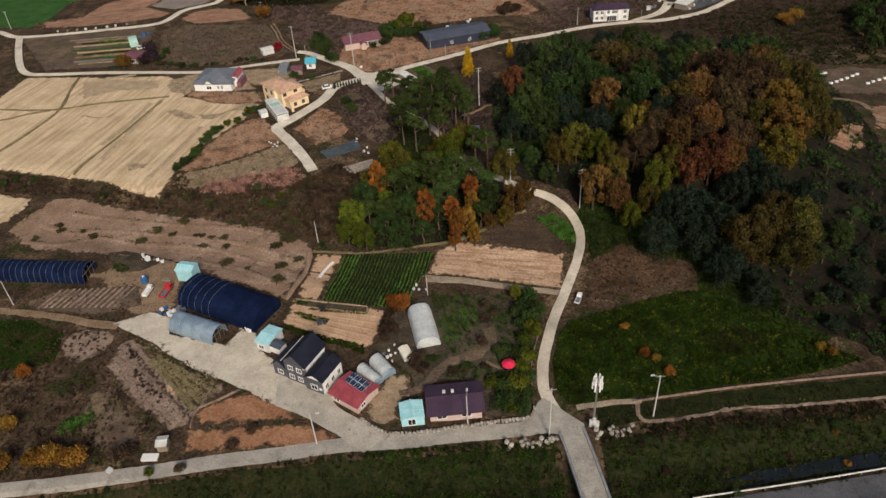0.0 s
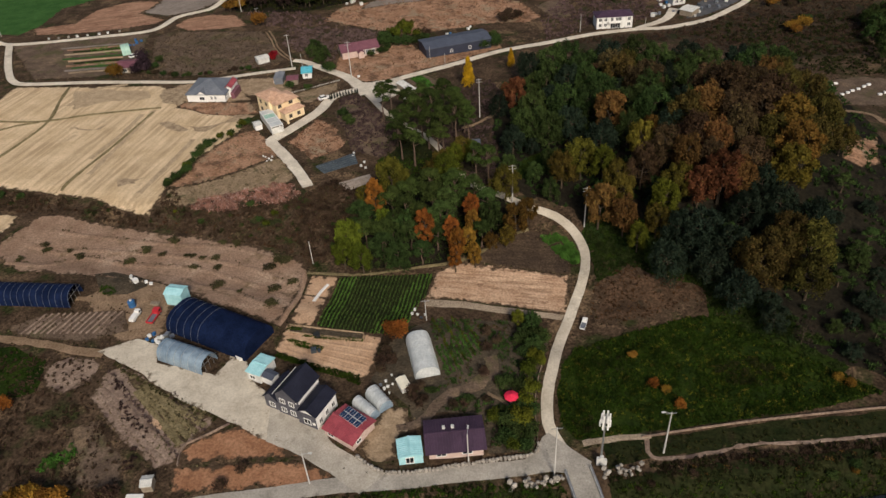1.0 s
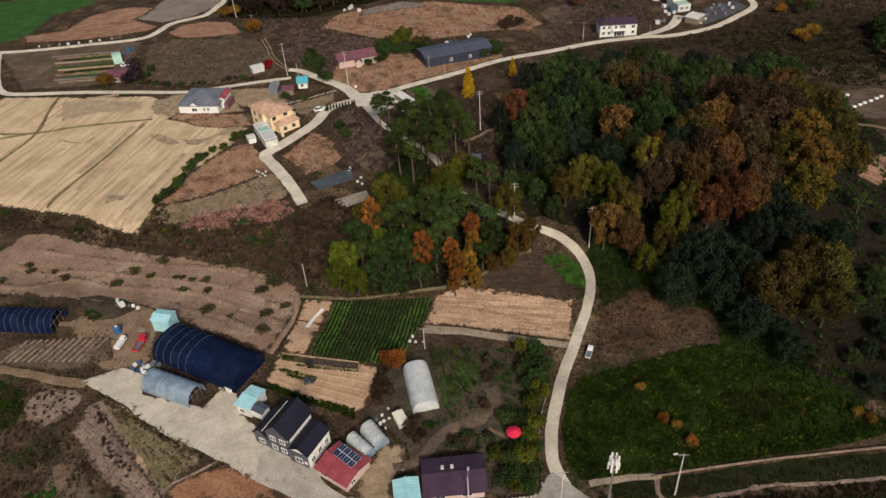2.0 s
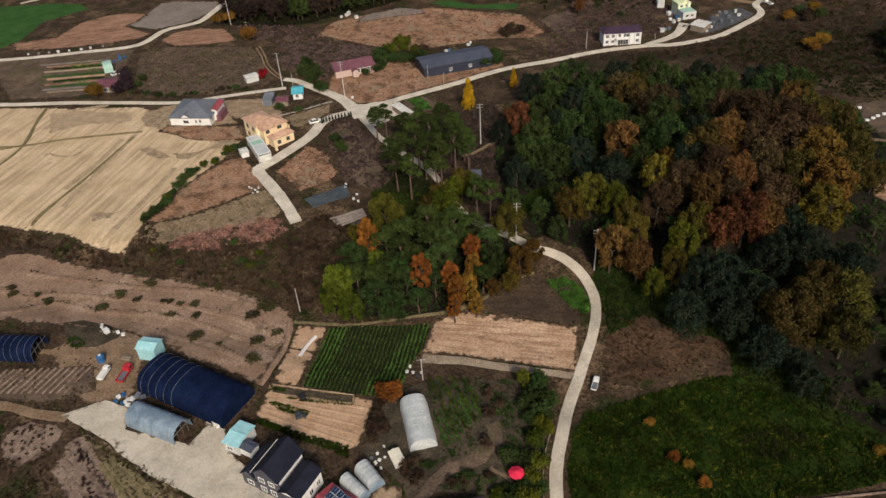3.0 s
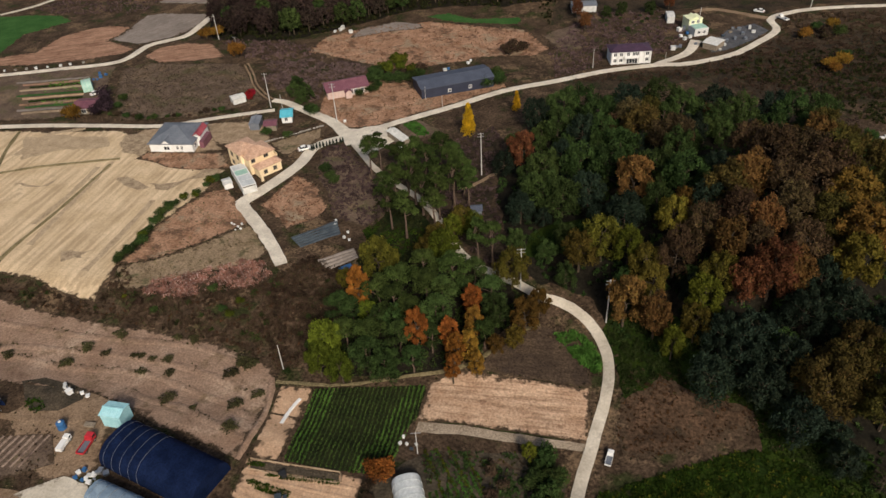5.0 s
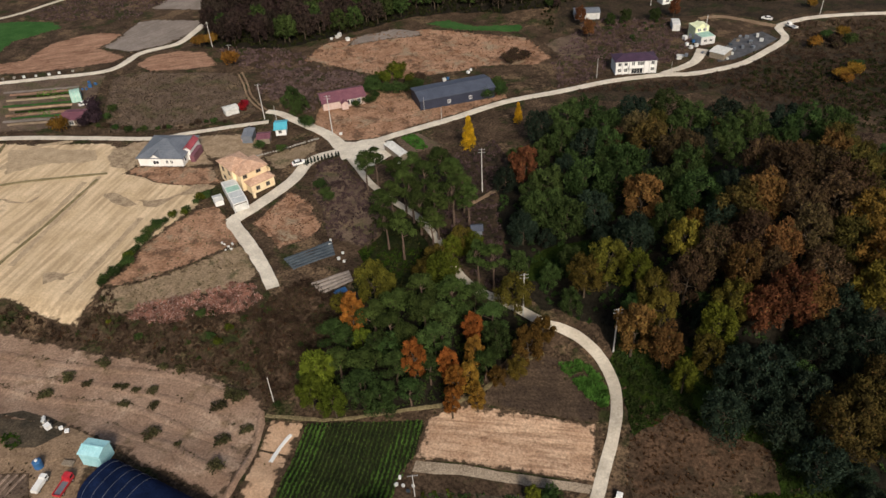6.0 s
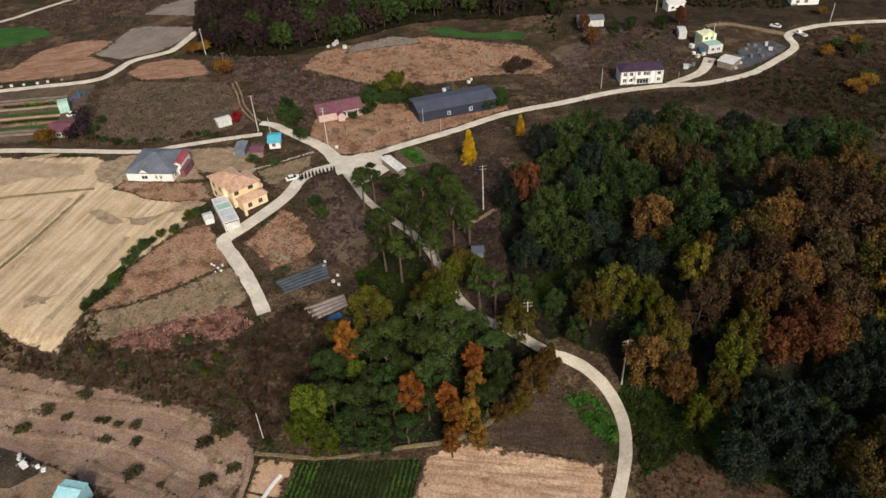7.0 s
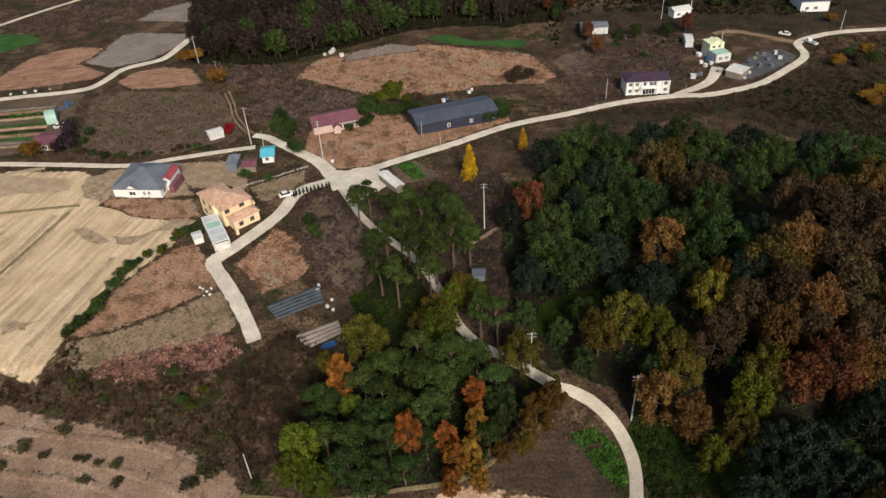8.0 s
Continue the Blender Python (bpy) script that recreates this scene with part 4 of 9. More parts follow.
sheet("garden_soil", [(-53.4, 119.3), (-50.0, 124.1), (-45.5, 130.5), (-28.2, 135.7), (-18.6, 134.1), (-18.3, 123.9), (-18.0, 114.8), (-15.9, 99.9), (-24.5, 96.7), (-27.9, 106.0), (-38.0, 102.7), (-40.3, 99.1), (-42.6, 103.1), (-47.3, 105.6), (-52.8, 107.9)], M["dark_soil"], 0.05, "dark garden soil behind the bungalow", 0.6, "ground")
road("garden_path", [(-43.6, 97.0), (-39.5, 99.6), (-37.4, 105.5), (-35.2, 109.0), (-31.5, 111.9), (-28.8, 118.5), (-30.0, 121.6)], (1.6, 3.4), M["fallow"], 0.1, "pale gravel garden path", 0.5, "path")
road("garden_path", [(-28.2, 111.4), (-25.4, 110.6), (-23.3, 109.6)], (0.9, 0.9), M["fallow"], 0.1, "short garden path to the parasol", 0.2, "path")
sheet("brush_ground", [(-46.8, 297.9), (-29.3, 307.8), (-2.0, 318.3), (22.7, 339.9), (33.2, 353.9), (60.8, 366.1), (84.7, 365.0), (70.5, 303.4), (30.1, 290.5), (19.6, 297.5), (6.7, 308.3), (-10.8, 301.9), (-28.0, 292.8)], M["brush_dark"], 0.04, "brown brushy slope under the lane", 1.2, "ground")


def strips(name, label, corners, n, width, height, material):
    """Parallel film-covered beds that fan across a four-cornered plot."""
    a_, b_, c_, d_ = (np.array(p) for p in corners)
    for i in range(n):
        f = (i + 0.5) / n
        p, q = a_ + (d_ - a_) * f, b_ + (c_ - b_) * f
        bund([tuple(p), tuple(p + (q - p) * 0.5), tuple(q)], width, height, material, label, name)


strips("mulched_bed", "garden bed under dark teal film", [(-100.5, 186.6), (-91.3, 196.5), (-88.1, 191.2), (-95.9, 183.0)], 5, 1.1, 0.3, "mulch")
strips("mulched_bed", "garden bed under grey film", [(-89.8, 179.2), (-82.5, 186.6), (-80.0, 183.2), (-85.0, 176.4)], 4, 1.1, 0.3, "grey_field")
strips("film_strip", "faded pale mulch strip on bare soil", [(-141.6, 102.6), (-140.3, 110.2), (-120.4, 115.7), (-121.2, 107.4)], 13, 0.7, 0.12, "allot")
strips("garden_bed", "narrow allotment bed of bare soil", [(-109.4, 89.6), (-85.9, 77.8), (-83.5, 80.5), (-110.6, 95.2)], 3, 1.6, 0.14, "allot")
strips("garden_bed", "narrow allotment bed with dry greens", [(-102.4, 93.0), (-85.1, 82.0), (-81.8, 89.2), (-100.7, 95.6)], 4, 1.5, 0.16, "bund")
PLOT_A, PLOT_B, PLOT_C, PLOT_D = np.array((-257.3, 259.4)), np.array((-228.0, 270.9)), np.array((-211.4, 242.5)), np.array((-234.0, 233.5))
for k, (kind, label) in enumerate((("grey_field", "grey bare vegetable bed"), ("tilled", "reddish bare vegetable bed"), ("weeds", "green leafy vegetable bed"), ("mud", "pale straw-covered bed"), ("fallow", "dark weedy vegetable bed"), ("green_field", "bright green vegetable bed"),
                                    ("tan_soil", "pale bare vegetable bed"), ("weeds", "green leafy vegetable bed"), ("brush", "dry reddish vegetable bed"), ("green_field", "bright green vegetable bed"), ("grey_field", "grey bare vegetable bed"), ("yard_dirt", "sandy vegetable bed"))):
    f0, f1 = k / 12 + 0.01, (k + 0.8) / 12
    ends = [PLOT_A + (PLOT_D - PLOT_A) * f0, PLOT_B + (PLOT_C - PLOT_B) * f0, PLOT_B + (PLOT_C - PLOT_B) * f1, PLOT_A + (PLOT_D - PLOT_A) * f1]
    cut = 0.25 + 0.5 * ((k * 7) % 5) / 5
    ends[0], ends[3] = ends[0] + (ends[1] - ends[0]) * cut * 0.4, ends[3] + (ends[2] - ends[3]) * cut * 0.4
    sheet("plot_bed", [tuple(float(c) for c in p) for p in ends], M[kind], 0.13 + 0.01 * (k % 3), label, 0.4, "track")
strips("soil_ridge", "low planted ridge of the garden plot", [(-76.7, 118.2), (-55.7, 119.8), (-55.0, 108.3), (-76.6, 111.7)], 5, 0.9, 0.08, "tan_soil")
sheet("ditch_strip", [(16.0, 151.8), (19.2, 150.8), (27.1, 146.7), (41.2, 140.2), (45.7, 137.6), (43.3, 134.3), (32.6, 139.7), (23.8, 144.3), (17.0, 145.9)], M["weeds"], 0.045, "dark overgrown ditch between field and wood", 0.6, "ground")
sheet("upland", [(-58.1, 352.2), (-59.9, 385.8), (-19.0, 415.8), (80.7, 444.0), (93.8, 405.1), (51.7, 395.1), (38.5, 388.3), (30.5, 380.0), (17.2, 383.8), (8.7, 386.2), (-1.1, 382.2), (-17.3, 376.1), (-43.5, 368.8)], M["brush_dark"], 0.035, "dark brushy upland beyond the village", 1.2, "ground")
sheet("bare_waste", [(-128.0, 94.7), (-124.0, 98.9), (-115.6, 99.4), (-113.5, 93.2), (-117.0, 89.7), (-123.7, 90.3)], M["allot"], 0.05, "bare pinkish waste ground", 1.2)
sheet("bare_waste", [(-110.3, 80.9), (-105.1, 83.7), (-95.5, 78.0), (-90.6, 71.8), (-97.1, 68.8), (-105.4, 72.6)], M["fallow"], 0.05, "dark bare waste ground", 1.2)
sheet("green_waste", [(-159.6, 95.3), (-138.6, 98.7), (-128.6, 96.5), (-124.2, 88.0), (-134.8, 82.9), (-145.3, 80.5)], M["weeds"], 0.04, "grassy green waste ground", 1.2)
sheet("pine_grass", [(-83.3, 194.5), (-79.9, 198.8), (-66.4, 198.9), (-64.0, 193.4), (-69.9, 186.5), (-76.7, 186.7)], M["weeds"], 0.04, "green grass under the pines", 0.8, "ground")
sheet("road_apron", [(-72.3, 99.0), (-64.3, 96.2), (-58.4, 94.3), (-56.1, 91.6), (-48.5, 87.7), (-44.7, 86.6), (-42.0, 86.5), (-45.5, 81.2), (-51.4, 83.1), (-57.6, 85.5), (-68.1, 87.7)], M["mid_concrete"], 0.205, "dusty concrete drive down to the road", 0.5, "pavement")
for blob in ([(-167.2, 203.9), (-165.1, 205.3), (-159.1, 201.8), (-155.4, 200.8), (-156.0, 199.0), (-161.0, 198.7), (-164.3, 200.8)],
             [(-156.0, 202.5), (-150.4, 204.5), (-145.3, 207.4), (-142.7, 212.7), (-145.5, 215.5), (-141.1, 217.0), (-136.9, 213.9), (-137.0, 211.0), (-141.2, 208.3), (-146.1, 203.2), (-151.7, 201.2)],
             [(-179.2, 222.1), (-181.2, 227.6), (-178.1, 230.6), (-172.6, 229.3), (-167.8, 223.3), (-165.6, 218.2), (-172.2, 216.9), (-175.8, 218.3)],
             [(-160.1, 167.5), (-157.9, 169.5), (-152.7, 169.6), (-151.9, 166.5), (-156.8, 164.8)], [(-196.0, 193.7), (-191.7, 193.9), (-188.4, 195.8), (-187.2, 198.9), (-186.4, 196.0), (-190.9, 192.3)]):
    sheet("mud_patch", blob, M["churned"], 0.1, "churned damp mud patch in the paddies", 2.4, "track")
sheet("damp_paddy", [(-216.2, 220.5), (-207.0, 224.3), (-186.6, 226.0), (-182.1, 219.9), (-199.0, 214.8), (-205.8, 207.1)], M["mud"], 0.085, "dull damp paddy by the lane", 1.2, "track")
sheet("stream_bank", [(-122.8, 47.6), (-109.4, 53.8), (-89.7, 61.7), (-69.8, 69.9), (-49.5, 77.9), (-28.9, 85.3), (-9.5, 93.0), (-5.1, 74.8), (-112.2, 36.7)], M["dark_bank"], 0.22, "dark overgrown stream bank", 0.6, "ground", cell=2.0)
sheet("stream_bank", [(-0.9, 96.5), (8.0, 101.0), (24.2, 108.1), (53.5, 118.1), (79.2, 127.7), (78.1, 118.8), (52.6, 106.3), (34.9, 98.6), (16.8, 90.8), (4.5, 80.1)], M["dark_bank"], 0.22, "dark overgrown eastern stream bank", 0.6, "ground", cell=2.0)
water = bmesh.new()
bmesh.ops.contextual_create(water, geom=[water.verts.new((x, y, -6.7)) for x, y in ragged([(20.0, 94.4), (34.0, 101.6), (46.0, 107.0), (62.0, 113.6), (60.5, 110.0), (46.5, 103.9), (34.8, 99.2), (21.5, 92.8)], 0.7)])
tagged(part("stream_water", water, M["water"], None), "dark still water of the stream", "water", kind="structure")
road("film_roll", [(-76.4, 129.8), (-76.3, 133.9), (-75.5, 137.1)], 0.7, M["white"], 0.35, "crumpled white film along the tan strip", 0.3, "film")
sheet("tarpaulin", [(-83.2, 177.7), (-81.0, 180.3), (-79.7, 179.0), (-81.6, 176.5)], M["blue"], 0.25, "blue tarpaulin beside the grey beds", 0.2, "tarpaulin")
sheet("framed_bed", [(-77.5, 119.8), (-69.7, 120.2), (-60.0, 120.9), (-59.3, 119.4), (-69.0, 118.5), (-77.2, 118.1)], M["dark_soil"], 0.12, "dark framed seed bed on the plot", 0.1)
for line in ([(-78.0, 120.1), (-69.9, 120.6), (-59.9, 121.3)], [(-59.9, 121.3), (-59.1, 120.0), (-59.3, 119.0)], [(-59.3, 119.0), (-68.8, 118.1), (-77.4, 117.9)]):
    bund(line, 0.35, 0.25, "yard_dirt", "pale board edging of the seed bed", "bed_edging")
# floor sheet whose dark colour stands in for shade beneath the copse
sheet("copse_floor", [(-71.3, 144.5), (-76.9, 146.8), (-78.0, 152.8), (-75.6, 161.0), (-77.3, 168.2), (-72.4, 175.3), (-62.2, 183.2), (-54.0, 181.4), (-47.5, 180.7), (-40.7, 179.9), (-31.2, 178.9), (-35.1, 171.6), (-39.3, 164.5), (-41.8, 156.6), (-48.5, 151.1), (-57.7, 147.8)], M["shaded_floor"], 0.05, "leaf-strewn copse floor with crown shade in its colour", 1.0, "ground")
sheet("earth_bank", [(-168.3, 215.4), (-166.8, 220.1), (-149.8, 223.1), (-142.1, 224.1), (-135.3, 216.6), (-143.5, 213.1), (-154.1, 212.6)], M["brush"], 0.13, "reddish earth bank below the cottage", 0.8)
sheet("cottage_yard", [(-175.8, 219.1), (-179.7, 233.7), (-170.6, 236.7), (-159.4, 238.1), (-150.3, 232.9), (-143.3, 226.1), (-150.0, 223.4), (-167.0, 220.3)], M["yard_dirt"], 0.09, "sandy yard about the cottage", 0.8)
# the same darkened floor, for shade under the trees of the rise
sheet("rise_floor", [(-199.0, 316.4), (-165.6, 319.9), (-151.7, 332.4), (-137.6, 346.4), (-123.1, 362.3), (-105.7, 371.2), (-81.2, 371.5), (-58.8, 379.1), (-60.8, 407.3), (-115.7, 410.0), (-207.4, 420.0), (-262.9, 417.0)], M["shaded_floor"], 0.05, "forest floor of the far rise with shade in its colour", 1.2, "ground", cell=3.0)


sheet("scrub_ground", [(-110.6, 232.6), (-105.6, 237.0), (-90.7, 223.6), (-79.5, 214.5), (-80.4, 196.2), (-92.6, 197.4), (-99.5, 209.4), (-106.5, 217.8)], M["fallow"], 0.045, "greyish soil under leafless scrub", 1.2, "ground", fade=3.0)
sheet("rubble_ground", [(-137.8, 127.2), (-133.9, 129.1), (-127.4, 129.1), (-121.9, 128.1), (-120.6, 124.6), (-123.8, 121.0), (-130.0, 119.7)], M["dark_soil"], 0.09, "dark heap of rubble and weeds", 0.9, "ground")
sheet("straw_mulch", [(-94.3, 87.6), (-90.6, 86.7), (-90.7, 85.3), (-94.1, 86.2)], M["tan_soil"], 0.16, "pale straw mulch on an allotment bed", 0.4, "track")
sheet("allotment_grass", [(-109.7, 98.8), (-82.0, 91.4), (-83.8, 89.0), (-103.1, 93.9)], M["bund"], 0.1, "olive grassy upper allotment bed", 0.5)
sheet("allotment_grass", [(-96.5, 91.2), (-84.0, 88.6), (-83.7, 83.6), (-89.7, 85.2)], M["bund"], 0.1, "olive green lower allotment bed", 0.5)


sheet("lane_ground", [(-71.9, 247.1), (-61.1, 258.7), (-55.9, 250.0), (-54.8, 230.0), (-46.2, 203.1), (-35.0, 183.9), (-45.1, 186.0), (-56.0, 193.9), (-67.1, 208.5), (-73.4, 219.1), (-64.0, 218.4), (-62.2, 228.8)], M["brush_dark"], 0.04, "dark brushy ground beside the lane", 1.2, "ground", fade=2.0)
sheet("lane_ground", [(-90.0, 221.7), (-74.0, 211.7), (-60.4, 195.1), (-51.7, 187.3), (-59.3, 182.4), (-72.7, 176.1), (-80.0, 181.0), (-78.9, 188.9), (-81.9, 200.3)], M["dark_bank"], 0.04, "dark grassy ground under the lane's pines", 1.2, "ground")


# ---- foliage ----
RNG = np.random.default_rng(7)


def leaf_mesh(name, verts, material, parent=None):
    me = bpy.data.meshes.new(name)
    n = len(verts) // 3
    me.vertices.add(len(verts))
    me.vertices.foreach_set("co", np.asarray(verts, dtype=np.float32).ravel())
    me.loops.add(n * 3)
    me.loops.foreach_set("vertex_index", np.arange(n * 3, dtype=np.int32))
    me.polygons.add(n)
    me.polygons.foreach_set("loop_start", np.arange(0, n * 3, 3, dtype=np.int32))
    me.materials.append(material)
    me.update(calc_edges=True)
    ob = new(name, me)
    ob.parent = parent
    return ob


def strokes(centres, outward, sizes, rng, long=1.7):
    """Narrow leaf sprays whose long side points up and outward."""
    n = len(centres)
    axis = outward * 0.7 + np.array((0, 0, 0.75)) + rng.normal(size=(n, 3)) * 0.42
    axis /= np.linalg.norm(axis, axis=1, keepdims=True) + 1e-9
    wide = np.cross(axis, outward + rng.normal(size=(n, 3)) * 0.8)
    wide /= np.linalg.norm(wide, axis=1, keepdims=True) + 1e-9
    s = sizes[:, None]
    blade = np.stack([centres - axis * s * 0.6 - wide * s * 0.62, centres - axis * s * 0.6 + wide * s * 0.62, centres + axis * s * long], 1)
    return blade.reshape(-1, 3)


def wraps(centres, outward, sizes, rng, long=1.3):
    """Leaf sprays that lie along the surface of a puff, tips up."""
    n = len(centres)
    face = outward + rng.normal(size=(n, 3)) * 0.38
    face /= np.linalg.norm(face, axis=1, keepdims=True) + 1e-9
    axis = np.array((0, 0, 0.6)) + rng.normal(size=(n, 3)) * 0.7
    axis -= face * (axis * face).sum(1, keepdims=True)
    axis /= np.linalg.norm(axis, axis=1, keepdims=True) + 1e-9
    wide = np.cross(face, axis)
    s = sizes[:, None]
    return np.stack([centres - axis * s * 0.6 - wide * s * 0.62, centres - axis * s * 0.6 + wide * s * 0.62, centres + axis * s * long], 1).reshape(-1, 3)


def lobes_to_cards(lobes, per, size, rng, flat=0.0):
    """lobes: centre and radii of the puffs that make a crown."""
    out = []
    for c, r in lobes:
        d = rng.normal(size=(per, 3))
        d /= np.linalg.norm(d, axis=1, keepdims=True)
        d[:, 2] = np.where(d[:, 2] < -0.3, -d[:, 2], d[:, 2])
        p = c + d * r * rng.uniform(0.55, 1.15, (per, 1))
        p[:, 2] += np.maximum(d[:, 2], 0) * rng.uniform(0, 0.35) * r[2]
        k = per * 3 // 5
        s = size * rng.uniform(0.55, 1.25, per)
        out.append(wraps(p[:k], d[:k], s[:k], rng))
        out.append(strokes(p[k:], d[k:], s[k:], rng, 1.25 if flat > 0.6 else 1.7))
    return np.concatenate(out)


def limb(bm, a_, b_, ra, rb, sides=6):
    a_, b_ = Vector(a_), Vector(b_)
    q = (b_ - a_).to_track_quat("Z", "Y")
    rings = []
    for p, r in ((a_, ra), (b_, rb)):
        rings.append([bm.verts.new(p + q @ Vector((r * math.cos(2 * math.pi * i / sides), r * math.sin(2 * math.pi * i / sides), 0))) for i in range(sides)])
    for i in range(sides):
        bm.faces.new((rings[0][i], rings[0][(i + 1) % sides], rings[1][(i + 1) % sides], rings[1][i]))
    bm.faces.new(rings[1])


def tree(name, label, height, radius, leaf, seed, shape="round", bark="bark", per=170, lobes=27, size=0.26):
    """A tapered bent trunk with limbs, and a crown of many leaf clumps gathered in uneven puffs."""
    rng = np.random.default_rng(seed)
    base = tagged(new(name), label, "tree")
    puffs = []
    if shape == "pine":
        low, flat = 0.5, 0.8
        for i in range(lobes):
            t = rng.uniform(0, 1) ** 0.7
            z = height * (low + (0.95 - low) * t)
            reach = radius * (0.35 + 0.65 * math.sin(math.pi * min(1, 0.25 + 0.75 * t))) * (1.05 - 0.45 * t)
            ang = i * 2.4 + rng.uniform(-0.4, 0.4)
            d = reach * rng.uniform(0.35, 1.0)
            r = radius * rng.uniform(0.24, 0.38)
            puffs.append((np.array((d * math.cos(ang), d * math.sin(ang), z)), np.array((r, r, r * 0.62))))
    elif shape == "cone":
        flat = 0.2
        for i in range(lobes):
            t = (i + 0.5) / lobes
            d = radius * (1 - t) ** 0.8 * rng.uniform(0.4, 0.75)
            ang = i * 2.4
            r = radius * (0.5 - 0.28 * t)
            puffs.append((np.array((d * math.cos(ang), d * math.sin(ang), height * (0.12 + 0.85 * t))), np.array((r, r, r * 1.3))))
    else:
        flat = 0.35
        for i in range(lobes):
            t = (i + 0.5) / lobes
            z = height * ((0.14 if shape == "bushy" else 0.26) + (0.72 if shape == "bushy" else 0.62) * t)
            env = math.sqrt(max(0.05, 1 - ((t - 0.34) / 0.7) ** 2))
            d = radius * env * rng.uniform(0.5, 0.95)
            ang = i * 2.4 + rng.uniform(-0.5, 0.5)
            r = radius * rng.uniform(0.2, 0.34)
            puffs.append((np.array((d * math.cos(ang), d * math.sin(ang), z)), np.array((r, r, r * rng.uniform(1.0, 1.6)))))
    bm = bmesh.new()
    top = height * (0.72 if shape in ("round", "bushy") else 0.88)
    bends = [Vector((0, 0, -0.5))]
    for i in range(1, 6):
        bends.append(Vector((rng.normal() * 0.03 * height * (i / 5), rng.normal() * 0.03 * height * (i / 5), top * i / 5)))
    thick = height * 0.02 + 0.03
    for i in range(5):
        limb(bm, bends[i], bends[i + 1], thick * (1.15 - 0.19 * i), thick * (1.15 - 0.19 * (i + 1)))
    for c, r in puffs[::2]:
        z = min(c[2] * 0.8, top * 0.95)
        k = min(4, int(z / top * 5))
        start = bends[k].lerp(bends[k + 1], z / top * 5 - k)
        limb(bm, start, Vector(c), thick * 0.38, thick * 0.1, 5)
    part("trunk", bm, M[bark], base)
    leaf_mesh("crown", lobes_to_cards(puffs, per, size, rng, flat), M[leaf], base)
    return base


def shrub(name, label, height, radius, leaf, seed, n=260, size=0.22, category="shrub"):
    rng = np.random.default_rng(seed)
    base = tagged(new(name), label, category)
    bm = bmesh.new()
    puffs = []
    for i in range(7):
        ang, d = i * 2.4, radius * rng.uniform(0.1, 0.6)
        c = Vector((d * math.cos(ang), d * math.sin(ang), height * rng.uniform(0.35, 0.7)))
        limb(bm, (0, 0, -0.2), c, 0.05, 0.015, 4)
        r = radius * rng.uniform(0.4, 0.55)
        puffs.append((np.array(c), np.array((r, r, height * 0.34))))
    part("stem", bm, M["bark"], base)
    leaf_mesh("foliage", lobes_to_cards(puffs, n // 7, size, rng, 0.3), M[leaf], base)
    return base


PROTOS, USED = {}, set()


def plant(kind, x, y, scale=1.0, spin=None, group="", tall=1.0, sink=0.0):
    """Sets one plant of a kind on the ground; the first is the one that was built, the rest share its meshes."""
    m = pose(x, y, gz(x, y) - sink, 0, 0, RNG.uniform(0, 360) if spin is None else spin) @ Matrix.Diagonal((scale, scale, scale * tall, 1))
    ob = PROTOS[kind]
    if kind in USED:
        ob = copy_thing(ob, m)
        ob.matrix_basis = m
    else:
        USED.add(kind)
        ob.matrix_basis = m
    if group:
        tagged(ob, group=group)
    return ob


def near_road(x, y, gap):
    return bool(np.any((ROAD_XY[:, 0] - x) ** 2 + (ROAD_XY[:, 1] - y) ** 2 < (ROAD_XY[:, 2] + gap) ** 2))


ROAD_XY = np.array(ROADS)


def scatter(poly, gap, rng, jitter=0.45, clear=1.5, holes=()):
    """Places on an uneven grid inside an outline, off the roads."""
    xs, ys = [p[0] for p in poly], [p[1] for p in poly]
    out = []
    row = 0
    y = min(ys)
    while y < max(ys):
        x = min(xs) + (row % 2) * gap / 2
        while x < max(xs):
            px, py = x + rng.uniform(-jitter, jitter) * gap, y + rng.uniform(-jitter, jitter) * gap
            if inside(poly, px, py) and not near_road(px, py, clear) and not any(inside(h, px, py) for h in holes):
                out.append((px, py))
            x += gap
        y += gap * 0.87
        row += 1
    return out


